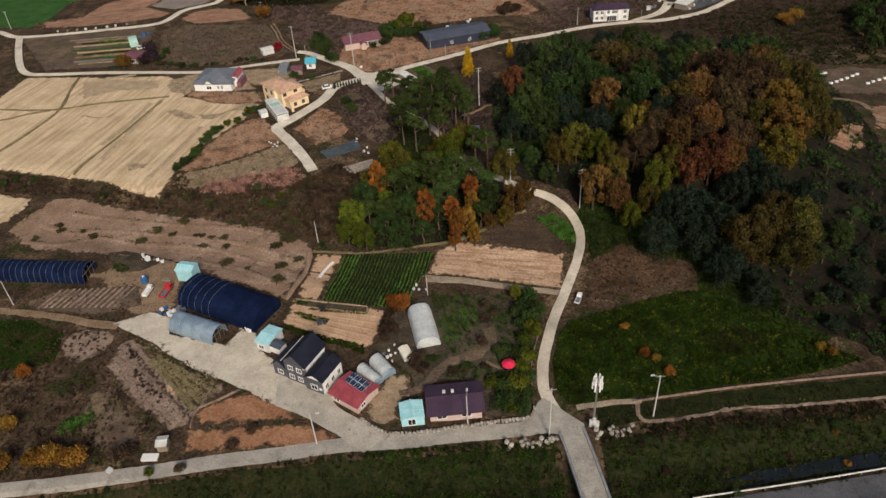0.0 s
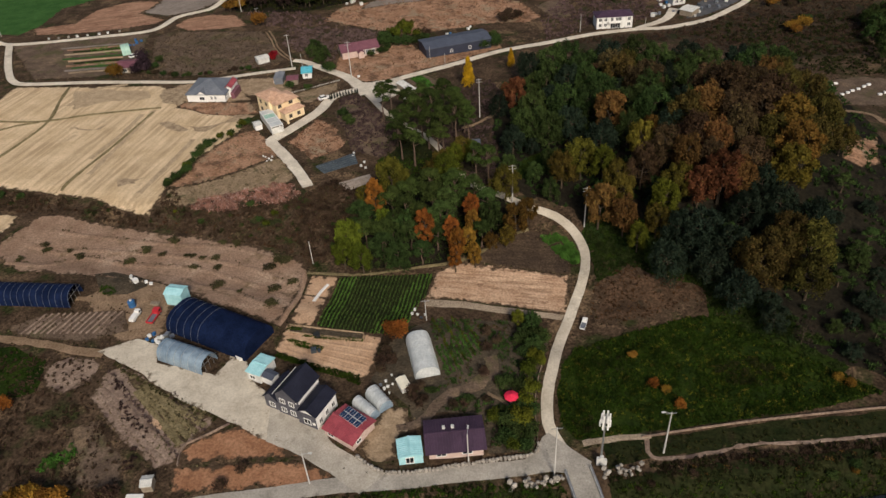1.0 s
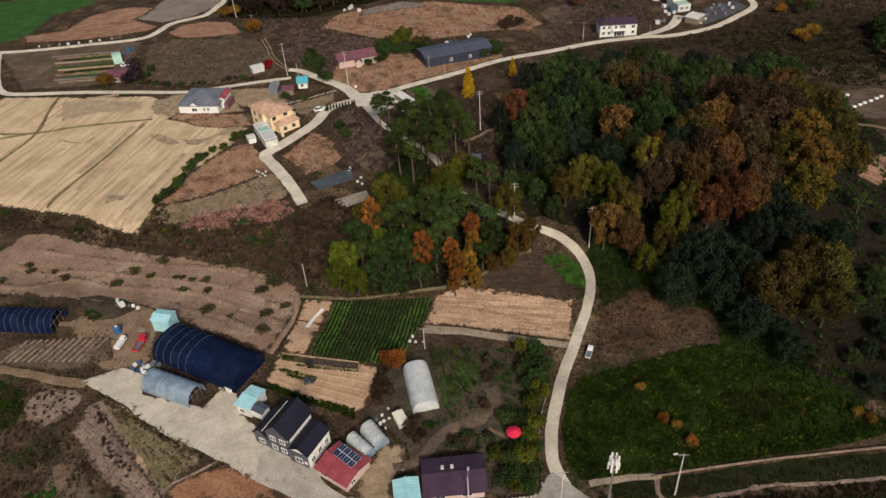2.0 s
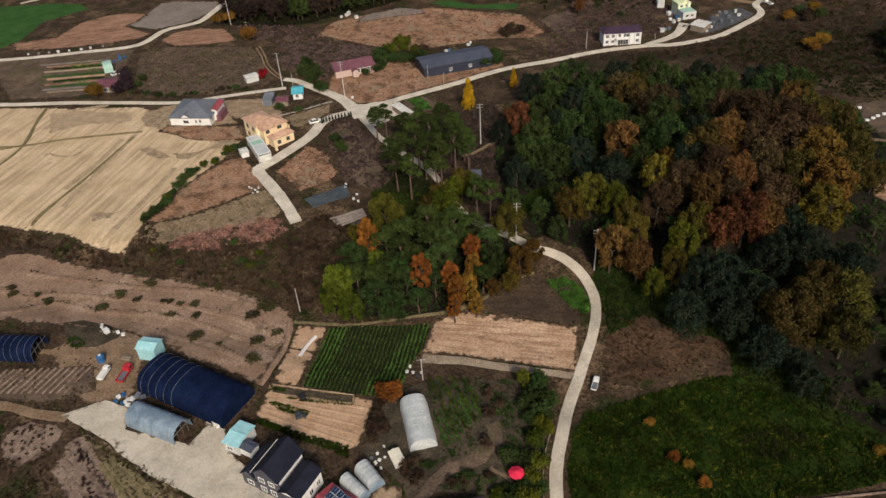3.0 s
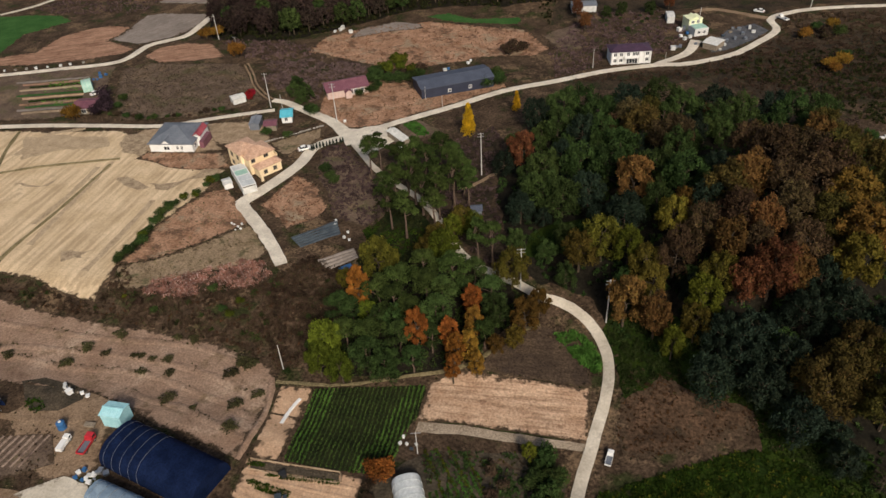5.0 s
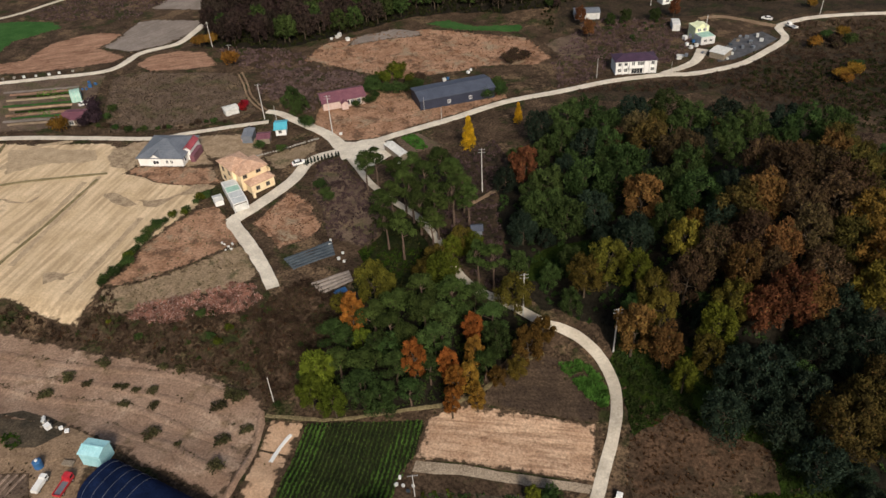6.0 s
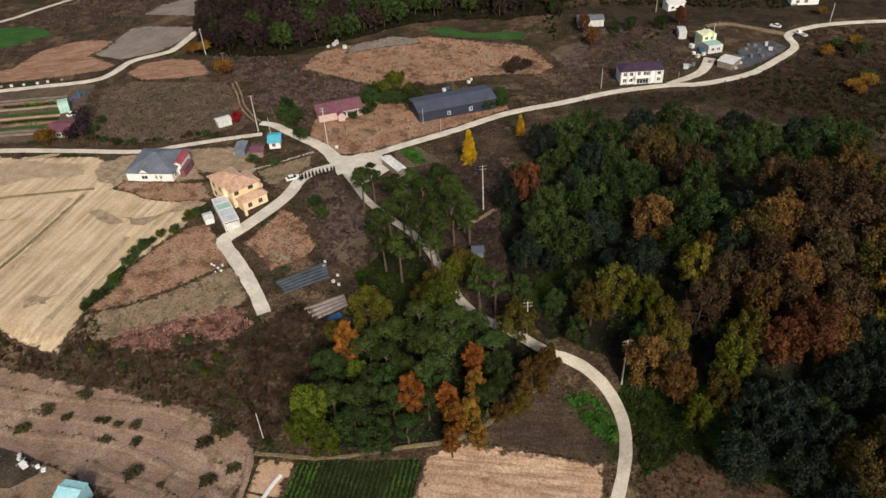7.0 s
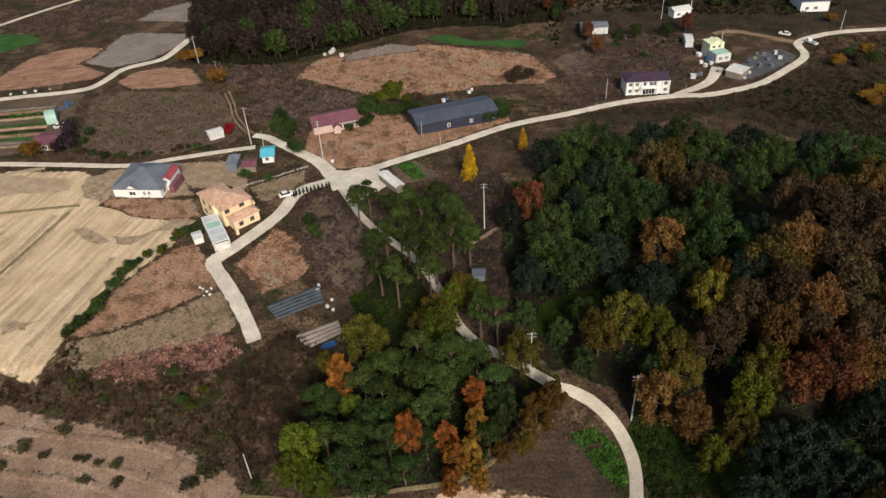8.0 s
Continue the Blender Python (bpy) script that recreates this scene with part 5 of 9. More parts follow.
for kind, args in {
    "pine_a": ("pine_tree", "tall red pine with a dark green layered crown", 14, 4.2, "l_pine", 1, "pine", "pine_bark", 200, 17, 0.26),
    "pine_b": ("pine_tree", "red pine with bare leaning trunk and green top", 15, 3.8, "l_pine", 2, "pine", "pine_bark", 200, 15, 0.26),
    "pine_c": ("pine_tree", "dense dark green pine of the wood", 13, 4.4, "l_green", 3, "pine", "pine_bark", 180, 20, 0.26),
    "oak_brown": ("oak_tree", "oak with russet brown autumn leaves", 13, 4.4, "l_brown", 4),
    "oak_brown_b": ("chestnut_tree", "broad chestnut with dull brown autumn leaves", 12, 4.8, "l_brown", 5),
    "oak_ochre": ("poplar_tree", "tree turning ochre yellow", 12, 4.2, "l_ochre", 6),
    "oak_green": ("broadleaf_tree", "dark green leafy broadleaf tree", 10.5, 4.5, "l_green", 7, "bushy"),
    "oak_olive": ("oak_tree", "oak with olive and ochre autumn leaves", 12, 4.4, "l_oldgold", 41),
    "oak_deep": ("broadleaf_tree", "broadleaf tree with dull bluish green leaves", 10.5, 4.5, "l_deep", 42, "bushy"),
    "thin_tree": ("bare_tree", "nearly leafless grey-brown tree", 10, 3.6, "l_dim", 43, "round", "bark", 34, 22, 0.26),
    "lime_tree": ("broadleaf_tree", "yellow-green broadleaf tree at the wood's edge", 11, 3.8, "l_lime", 8),
    "maple_orange": ("maple_tree", "slender maple with orange autumn leaves", 12, 2.2, "l_orange", 9),
    "maple_rust": ("maple_tree", "maple with rust-orange autumn leaves", 11, 3.4, "l_rusty", 19),
    "gold_tree": ("poplar_tree", "poplar with golden olive autumn leaves", 11, 3.4, "l_gold", 12),
    "ginkgo": ("ginkgo_tree", "narrow golden yellow ginkgo tree", 13, 2.6, "l_yellow", 10, "cone"),
    "far_brown": ("oak_tree", "far oak with dull brown thinning leaves", 12, 4.0, "l_dim", 31, "round", "bark", 64, 20, 0.5),
    "far_green": ("broadleaf_tree", "far dark green leafy tree", 12, 4.4, "l_green", 33, "round", "bark", 64, 20, 0.5),
    "maple_amber": ("maple_tree", "slender maple with amber autumn leaves", 12, 2.9, "l_amber", 45),
    "hedge_cone": ("hedge_conifer", "small dark clipped conifer in a row", 2.3, 0.55, "l_deep", 44, "cone", "bark", 45, 9, 0.14),
}.items():
    PROTOS[kind] = tree(*args)
for kind, args in {
    "bush_green": ("garden_bush", "dark green rounded garden bush", 2.6, 1.9, "l_green", 21, 800, 0.2),
    "bush_lime": ("garden_bush", "bright yellow-green leafy garden bush", 2.6, 1.9, "l_lime", 22, 800, 0.2),
    "bush_ochre": ("autumn_bush", "amber yellow bush in autumn leaf", 2.6, 2.1, "l_amber", 23, 800, 0.2),
    "bush_orange": ("autumn_bush", "orange red bush in autumn leaf", 2.6, 1.9, "l_orange", 24, 800, 0.2),
    "bush_red": ("autumn_bush", "vivid scarlet bush in autumn leaf", 3.2, 1.7, "l_red", 25, 800, 0.2),
    "bush_dusk": ("dry_bush", "dark purplish leafless bush", 2.6, 2.0, "l_dusk", 28, 700, 0.2),
    "bush_brown": ("dry_bush", "brown dry bush with bare twigs", 2.0, 1.7, "l_scrub", 26, 640, 0.2),
    "row_bush": ("row_shrub", "small olive shrub in a terrace row", 0.9, 1.0, "l_low", 27, 260, 0.15),
}.items():
    PROTOS[kind] = shrub(*args)

# ---- the woods ----
WOOD = [(-52.0, 234.2), (-51.6, 247.8), (-48.1, 263.6), (-27.2, 271.6), (-11.6, 279.5), (4.2, 285.8), (15.7, 275.0), (24.9, 268.3), (41.4, 269.8), (58.9, 269.3)] + [(70.9, 135.7), (55.8, 132.3), (48.9, 137.7), (37.2, 139.7), (28.8, 144.4), (19.7, 151.9), (11.2, 159.7), (0.9, 164.5), (-9.6, 166.9), (-20.8, 179.9)] + [(-33.0, 182.9), (-39.9, 190.9), (-45.1, 201.2), (-49.7, 213.4), (-53.0, 225.0)]
CLEARING = [(54.2, 288.2), (106.7, 297.3), (83.0, 198.6), (48.6, 187.4)]
GLADE = [(-38.3, 189.4), (-37.7, 199.9), (-33.2, 203.9), (-24.7, 205.7), (-21.4, 196.8), (-28.1, 193.5)]
OPEN = [(-26.2, 187.7), (-20.7, 190.9), (-13.1, 180.3), (-1.5, 174.6), (6.5, 161.2), (-14.2, 158.3), (-19.5, 174.9)]
# dim corner of the wood: its darkness is put into leaf colours
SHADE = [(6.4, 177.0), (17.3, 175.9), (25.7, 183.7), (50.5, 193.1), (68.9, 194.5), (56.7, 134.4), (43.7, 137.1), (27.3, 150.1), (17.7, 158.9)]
DARK = [(-0.2, 217.9), (2.8, 249.7), (18.9, 257.8), (17.6, 239.4), (6.6, 216.3)]
# shade below the hill wood's crowns, carried by the floor colour
sheet("forest_floor", WOOD, M["shaded_floor"], 0.04, "leaf-strewn forest floor with crown shade in its colour", 1.5, "ground")
sheet("glade", GLADE, M["weeds"], 0.07, "small green clearing inside the wood", 0.8, "ground")
rng = np.random.default_rng(11)
# the crowns of the hill wood that stand out, by kind: x, y and size
CROWNS = {
    "ochre": [(-24.0, 186.4, 0.96), (-19.1, 189.8, 1.09), (-12.9, 187.8, 0.95), (-8.8, 183.6, 0.88), (-7.1, 179.5, 0.81), (4.1, 174.2, 1.07), (6.7, 180.4, 0.98), (2.8, 169.0, 0.84), (-1.4, 164.6, 0.72)],
    "gold": [(-4.0, 195.8, 0.86), (34.0, 204.3, 1.29), (35.7, 193.7, 1.30), (34.1, 185.4, 1.20), (-1.6, 203.2, 0.63)],
    "rust": [(-14.1, 210.8, 1.11), (-12.1, 172.9, 0.97), (15.4, 192.5, 0.97), (17.2, 180.5, 1.22), (12.3, 178.6, 0.87), (-5.5, 169.7, 0.84), (30.7, 236.2, 1.08), (5.5, 264.2, 0.64), (-46.6, 231.4, 0.91)],
    "brown": [(-2.7, 184.9, 1.00), (7.5, 204.8, 1.26), (2.4, 192.5, 0.97), (10.3, 195.3, 1.16), (8.2, 186.8, 0.95), (18.3, 218.4, 1.41), (28.7, 197.5, 1.18), (23.7, 188.7, 1.08), (26.8, 208.0, 1.23), (12.8, 207.8, 1.09), (20.8, 197.2, 1.11), (-13.2, 244.8, 1.45), (-5.1, 238.4, 1.32), (14.4, 187.6, 0.89), (22.2, 181.9, 0.88), (-18.3, 253.6, 1.08), (17.6, 249.3, 0.74)],
    "brownb": [(25.4, 222.4, 1.45), (20.3, 206.7, 1.22), (30.2, 217.0, 1.35), (13.5, 226.2, 1.25)],
    "olive": [(33.4, 221.8, 1.45), (40.2, 221.7, 1.45), (42.5, 211.2, 1.27), (39.4, 200.6, 1.15), (29.8, 161.4, 1.27), (26.4, 156.0, 1.35), (32.8, 167.0, 1.13), (38.5, 164.6, 1.19), (37.8, 155.6, 1.10), (36.2, 258.0, 1.20), (-12.6, 261.9, 0.91)],
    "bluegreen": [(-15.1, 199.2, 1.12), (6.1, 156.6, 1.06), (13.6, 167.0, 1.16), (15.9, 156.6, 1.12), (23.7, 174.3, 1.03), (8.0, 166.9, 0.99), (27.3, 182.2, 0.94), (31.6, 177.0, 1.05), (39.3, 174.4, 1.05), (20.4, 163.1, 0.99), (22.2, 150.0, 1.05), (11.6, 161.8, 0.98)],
    "green": [(-37.0, 211.5, 1.15), (-31.1, 207.2, 1.11), (-41.5, 204.0, 0.85), (-28.9, 223.6, 1.26), (-20.9, 221.1, 1.37), (-24.9, 210.8, 1.06), (-1.8, 212.4, 1.31), (-8.9, 218.3, 1.21), (3.9, 202.2, 0.94), (-18.9, 234.3, 1.23), (-7.9, 203.4, 0.89), (5.1, 215.1, 0.93), (-38.5, 224.2, 1.06), (-39.5, 266.4, 1.21), (-47.1, 258.4, 1.04), (-33.3, 268.6, 1.15), (-27.0, 260.5, 1.18), (-19.3, 272.7, 1.24), (-10.0, 277.7, 1.34), (-2.3, 268.7, 1.22), (7.6, 274.8, 1.33), (15.2, 269.0, 1.23), (29.9, 273.1, 1.34), (24.6, 275.5, 1.20), (38.3, 273.0, 1.28), (-3.5, 230.3, 1.02), (-31.0, 247.5, 1.05), (-38.9, 250.4, 1.00), (-25.2, 247.9, 1.05), (-0.0, 249.6, 0.99), (7.4, 259.3, 1.04)],
}
KINDS = {"ochre": ("oak_ochre", "oak_ochre", "lime_tree"), "gold": ("gold_tree",), "rust": ("maple_rust",), "brown": ("oak_brown", "oak_olive", "oak_brown_b", "oak_brown", "maple_rust"), "brownb": ("oak_brown_b",),
         "olive": ("oak_olive",), "bluegreen": ("oak_deep",), "green": ("oak_green", "oak_green", "oak_deep")}
STANDING = []
for tone, spots in CROWNS.items():
    for i, (x, y, size) in enumerate(spots):
        STANDING.append((x, y, 4.4 * size, tone))
        kind = KINDS[tone][i % len(KINDS[tone])]
        plant(kind, x, y, size * (1.25 if kind in ("gold_tree", "maple_rust") else 1.0), group="trees of the hill wood", tall=min(1.08, 1.05 / size ** 0.6) * rng.uniform(0.95, 1.05))
# lower trees that fill the wood between them
for x, y in scatter(WOOD, 7.4, rng, holes=(GLADE, CLEARING, OPEN, DARK)):
    near, reach, tone = min((math.hypot(x - a_, y - b_), r, k) for a_, b_, r, k in STANDING)
    if near < reach * 0.95:
        continue
    # darker leaf kinds stand in for the dimness inside SHADE
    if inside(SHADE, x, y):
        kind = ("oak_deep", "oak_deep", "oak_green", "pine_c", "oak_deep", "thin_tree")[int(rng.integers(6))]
    elif near < 10 and rng.uniform() < 0.6:
        kind = KINDS[tone][int(rng.integers(len(KINDS[tone])))]
    else:
        kind = ("oak_green", "oak_deep", "pine_c", "oak_green", "thin_tree")[int(rng.integers(5))]
    low = inside(SHADE, x, y)
    plant(kind, x, y, rng.uniform(0.4, 0.65) if low else rng.uniform(0.5, 0.8), group="trees of the hill wood", tall=0.75 if low else 1.0)
for x, y in scatter([(74.0, 346.0), (120.4, 356.9), (108.8, 306.0), (76.0, 298.0)], 6.5, rng):
    plant(("far_green", "far_green", "far_green", "far_brown")[int(rng.integers(4))], x, y, rng.uniform(0.5, 0.85), group="trees above the graves")
# the wooded rise behind the far fields
for x, y in scatter([(-197.5, 319.0), (-166.7, 321.9), (-152.7, 334.5), (-138.4, 348.7), (-124.3, 366.0), (-106.5, 374.2), (-81.7, 374.0), (-61.4, 380.3), (-63.0, 405.6), (-115.7, 410.0), (-207.4, 420.0), (-258.2, 417.5)], 6.2, rng):
    left = 1 - ease(-175, -140, x + rng.normal() * 8)
    kind = ("far_brown", "far_brown", "far_brown", "far_green", "far_brown", "far_brown")[int(rng.integers(6))] if rng.uniform() < 0.25 + 0.6 * left else ("far_brown", "far_brown", "far_green")[int(rng.integers(3))]
    plant(kind, x, y, rng.uniform(0.7, 1.0), group="trees of the far rise")

# the copse beside the lane
COPSE_TREES = {
    "maple_orange": [(-71.7, 164.1, 1.15), (-54.8, 154.7, 1.10), (-47.8, 155.7, 0.92), (-45.2, 152.1, 0.91), (-45.1, 148.8, 0.73), (-45.5, 167.4, 0.97)],
    "maple_amber": [(-43.9, 161.8, 0.80), (-43.1, 154.7, 0.84), (-40.6, 151.5, 0.64)],
    "gold_tree": [(-33.2, 166.6, 0.98), (-31.0, 172.8, 0.76), (-34.6, 161.4, 0.62), (-38.0, 158.1, 0.56)],
    "oak_ochre": [(-70.1, 174.2, 1.11), (-38.6, 179.5, 0.98), (-78.1, 170.9, 0.54)],
    "lime_tree": [(-73.7, 148.8, 1.01), (-73.6, 144.2, 0.82), (-68.2, 143.5, 0.76), (-68.6, 160.7, 0.62), (-57.0, 183.5, 1.12)],
    "pine_a": [(-63.3, 168.9, 1.10), (-56.3, 167.5, 1.16), (-62.5, 162.5, 1.00), (-58.2, 161.1, 0.92), (-52.0, 175.0, 1.12), (-67.2, 164.9, 1.03), (-59.5, 175.5, 1.05), (-64.9, 151.6, 1.04), (-70.2, 152.0, 0.91), (-40.7, 159.5, 0.77)],
    "pine_c": [(-52.2, 161.9, 1.01), (-52.9, 168.7, 0.98), (-58.6, 154.3, 0.86), (-63.4, 147.1, 1.04), (-51.6, 155.4, 0.79), (-42.4, 172.2, 0.91), (-74.5, 159.3, 0.91), (-54.2, 149.8, 0.72), (-47.6, 178.0, 0.86), (-48.7, 172.0, 0.70), (-72.0, 160.0, 0.77)],
    "oak_green": [(-59.5, 146.6, 0.80), (-40.0, 167.0, 0.79), (-61.6, 159.2, 0.72), (-65.2, 158.4, 0.72)],
}
for kind, spots in COPSE_TREES.items():
    for x, y, size in spots:
        plant(kind, x, y, size, group="trees of the copse", tall=0.78 if kind.startswith("pine") else rng.uniform(0.95, 1.1))
plant("bush_red", *(-73.8, 156.2), 1.0)
# pines along the lane up to the junction
for kind, spots in {
    "pine_a": [(-76.1, 214.1), (-71.8, 218.9), (-64.8, 217.6), (-79.4, 204.8), (-68.9, 205.1), (-60.3, 217.0), (-81.0, 221.7), (-77.2, 224.2), (-66.9, 212.4), (-65.1, 223.9), (-69.4, 225.9), (-57.5, 211.5), (-78.3, 209.8)],
    "pine_b": [(-75.3, 197.2), (-70.1, 194.2), (-63.7, 203.8), (-61.5, 210.9), (-63.2, 197.5), (-72.6, 210.1), (-48.8, 186.7), (-45.1, 186.4), (-88.2, 224.9), (-89.6, 220.3)],
    "oak_ochre": [(-59.7, 189.3), (-61.7, 185.2), (-56.1, 197.6)],
    "lime_tree": [(-60.5, 187.5), (-57.3, 194.6), (-52.5, 196.3)],
}.items():
    for x, y in spots:
        plant(kind, x, y, rng.uniform(0.85, 1.1) * (0.75 if kind in ("oak_ochre", "lime_tree") else 1), group="trees along the lane")
for x, y in scatter([(-60.5, 367.8), (-58.2, 390.8), (-38.0, 407.0), (-2.2, 407.4), (32.3, 415.8), (73.4, 443.1), (108.8, 471.2), (-66.5, 427.0), (-78.8, 395.9)], 8.5, rng, clear=3):
    plant(("far_green", "far_green", "far_brown")[int(rng.integers(3))], x, y, rng.uniform(0.4, 0.8), group="trees beyond the village")
for x, y in scatter([(-38.8, 366.5), (-13.2, 382.9), (-10.7, 371.2), (-30.0, 340.7)], 5.5, rng, clear=3):
    plant(("oak_green", "bush_green", "bush_brown")[int(rng.integers(3))], x, y, rng.uniform(0.4, 0.6), group="trees beyond the village")
plant("ginkgo", *(-67.33, 250.41), 0.92)
plant("ginkgo", *(-55.88, 270.95), 0.6)
for x, y in [(-47.6, 363.2), (-42.7, 350.1), (-10.2, 378.5), (-66.7, 383.0), (-57.9, 387.7)]:
    plant("maple_rust", x, y, 0.75, group="autumn trees of the village")
for x, y in [(-137.1, 271.8), (-131.7, 262.8), (-137.1, 267.7), (-131.6, 266.7), (-139.9, 275.6)]:
    plant("oak_green", x, y, rng.uniform(0.42, 0.6), group="garden trees of the village")
for kind, spots in {"bush_lime": [(-109.8, 301.8), (-107.6, 304.6), (-110.4, 294.5), (-101.6, 296.2), (-106.3, 297.7), (-113.2, 296.3)], "bush_green": [(-113.7, 289.3), (-110.0, 287.7), (-106.4, 286.2), (-102.6, 287.0), (-99.5, 289.8), (-97.3, 292.5), (-113.1, 284.9), (-114.4, 293.8), (-70.7, 293.2), (-69.3, 295.7), (-66.6, 291.9), (-70.7, 288.9), (-68.8, 298.0)],
                    "bush_brown": [(-71.3, 323.6), (-68.7, 326.6), (-66.0, 323.6), (-64.3, 325.9), (-68.4, 320.2), (-98.4, 299.2)]}.items():
    for x, y in spots:
        plant(kind, x, y, rng.uniform(1.3, 1.9), group="garden shrubs of the village")
def bushes(kind, size, spots):
    for x, y in spots:
        plant(kind, x, y, size * rng.uniform(0.8, 1.15), group="bushes of the village")


bushes("bush_ochre", 2.0, [(-177.7, 299.2), (-201.4, 316.0), (-197.9, 318.9), (-207.4, 235.3), (47.9, 326.6), (52.6, 329.6), (49.8, 322.8)])
bushes("bush_red", 1.3, [(-152.4, 262.5), (-152.5, 264.5)])
bushes("bush_lime", 1.35, [(-20.8, 119.4), (-19.2, 114.4), (-19.8, 110.8), (-20.2, 123.3), (-19.7, 105.8)])
bushes("bush_green", 1.25, [(-24.5, 128.4), (-23.2, 132.6), (-20.7, 130.0), (-22.4, 124.5), (-20.9, 107.0), (-19.1, 104.4), (-20.4, 101.6), (-21.7, 105.1), (-23.1, 135.7), (-19.6, 131.6), (-21.9, 100.3), (-18.0, 104.7)])
bushes("bush_green", 1.0, [(-125.1, 271.9), (-116.6, 275.7), (-113.7, 273.3), (-111.0, 276.8), (-109.6, 278.3), (-109.7, 281.2), (-125.9, 238.4), (-133.4, 238.4), (-199.5, 253.2), (-197.4, 247.4)])
bushes("bush_brown", 1.0, [(-52.4, 116.5), (-52.5, 113.6), (-50.2, 114.1), (-51.8, 110.9), (-43.1, 106.7), (-42.1, 107.9), (-42.6, 105.1), (-53.4, 119.3), (-29.9, 116.2), (-32.3, 128.9), (-29.5, 126.2), (-31.0, 123.5)])
bushes("bush_orange", 1.2, [(-53.0, 122.4), (-51.4, 122.8), (-127.6, 82.8)])
bushes("bush_orange", 0.8, [(5.5, 122.9), (11.1, 118.3)])
bushes("bush_ochre", 0.8, [(0.5, 130.3), (8.0, 121.4), (42.6, 132.7), (44.8, 131.8)])
bushes("bush_ochre", 1.4, [(-108.4, 62.6), (-105.3, 63.7), (-102.0, 64.6), (-99.9, 65.3), (-113.6, 60.7), (-105.1, 65.2), (-107.7, 64.1), (-119.7, 69.2)])
bushes("bush_brown", 1.3, [(-92.6, 68.0), (-91.0, 68.8)])
bushes("bush_brown", 0.8, [(-71.6, 75.6), (-69.2, 80.2), (-78.8, 68.4), (-71.4, 76.4)])
bushes("bush_lime", 0.8, [(-84.2, 66.2)])
for x, y in scatter([(-27.3, 104.9), (-27.7, 115.2), (-24.2, 120.1), (-18.7, 130.8), (-17.4, 115.0), (-16.0, 100.6), (-22.4, 97.0), (-24.8, 97.0)], 3.2, rng, clear=1.0):
    plant(("bush_green", "bush_green", "bush_brown", "bush_lime")[int(rng.integers(4))], x, y, rng.uniform(0.6, 1.1), group="bushes of the village")
for x, y in scatter([(-43.7, 106.5), (-40.5, 109.2), (-28.2, 111.4), (-27.1, 106.7), (-38.4, 102.1), (-40.6, 99.0)], 2.6, rng, clear=1.0):
    plant(("bush_green", "bush_brown", "bush_brown")[int(rng.integers(3))], x, y, rng.uniform(0.45, 0.8), group="bushes of the village")
for x, y in [(-26.3, 134.6), (-22.9, 134.0), (-24.0, 129.6), (-20.9, 130.6), (-21.0, 126.4)]:
    plant("lime_tree" if y > 134 else "oak_green", x, y, rng.uniform(0.38, 0.48), group="bushes of the village")
for x, y in smooth_line([(-197.0, 240.9), (-184.0, 241.2), (-175.3, 243.6), (-165.2, 248.4), (-155.5, 253.2)], 2.6):
    plant("bush_green" if rng.uniform() < 0.4 else "bush_brown", x + rng.normal() * 0.6, y + rng.normal() * 0.6, rng.uniform(0.5, 0.95), group="bushes of the village")
for x, y in [(-206.0, 250.0), (-203.0, 247.2), (-200.5, 244.4), (-202.1, 240.9), (-208.8, 254.8)]:
    plant("bush_dusk", x, y, rng.uniform(1.2, 1.7), group="bushes of the village")
for x, y in [(-104.0, 219.6), (-101.4, 216.4), (-99.1, 214.1), (-126.8, 257.6), (-124.4, 256.2)]:
    plant("bush_green", x, y, rng.uniform(1.0, 1.4), group="bushes of the village")
# the hedge at the paddies' foot
for x, y in smooth_line([(-141.3, 167.1), (-139.8, 173.6), (-140.9, 183.8), (-140.6, 192.9), (-137.5, 200.9), (-135.4, 208.5)], 2.0):
    plant("bush_green" if rng.uniform() < 0.8 else "bush_lime", x + rng.normal() * 0.5, y + rng.normal() * 0.5, rng.uniform(0.6, 1.1), group="hedge below the paddies")
# shrub rows of the terraced field
for row in ([(-161.8, 142.8), (-151.5, 143.5), (-141.9, 143.6), (-130.0, 144.4), (-110.9, 146.6), (-101.7, 146.3), (-89.7, 142.8)], [(-166.6, 135.3), (-155.4, 134.4), (-148.2, 137.5), (-139.3, 138.5), (-125.3, 140.0), (-109.4, 140.6), (-96.5, 139.3), (-84.7, 135.8)],
            [(-166.1, 126.7), (-155.8, 128.0), (-146.6, 134.2), (-134.3, 134.0), (-125.8, 135.0), (-119.2, 136.2), (-110.5, 136.4), (-101.0, 134.7), (-91.8, 133.2), (-83.7, 130.9)], [(-113.6, 131.2), (-106.7, 129.8), (-99.1, 129.8), (-93.9, 128.0), (-88.2, 126.7), (-83.1, 124.5)]):
    for x, y in smooth_line(row, 2.6):
        if rng.uniform() < 0.3 + 0.8 * noise.noise((x / 4, y / 4, 8.0)):
            plant("row_bush", x + rng.normal() * 0.8, y + rng.normal() * 0.5, rng.uniform(1.0, 2.3), tall=rng.uniform(0.4, 0.75), group="shrub rows of the terraced field")


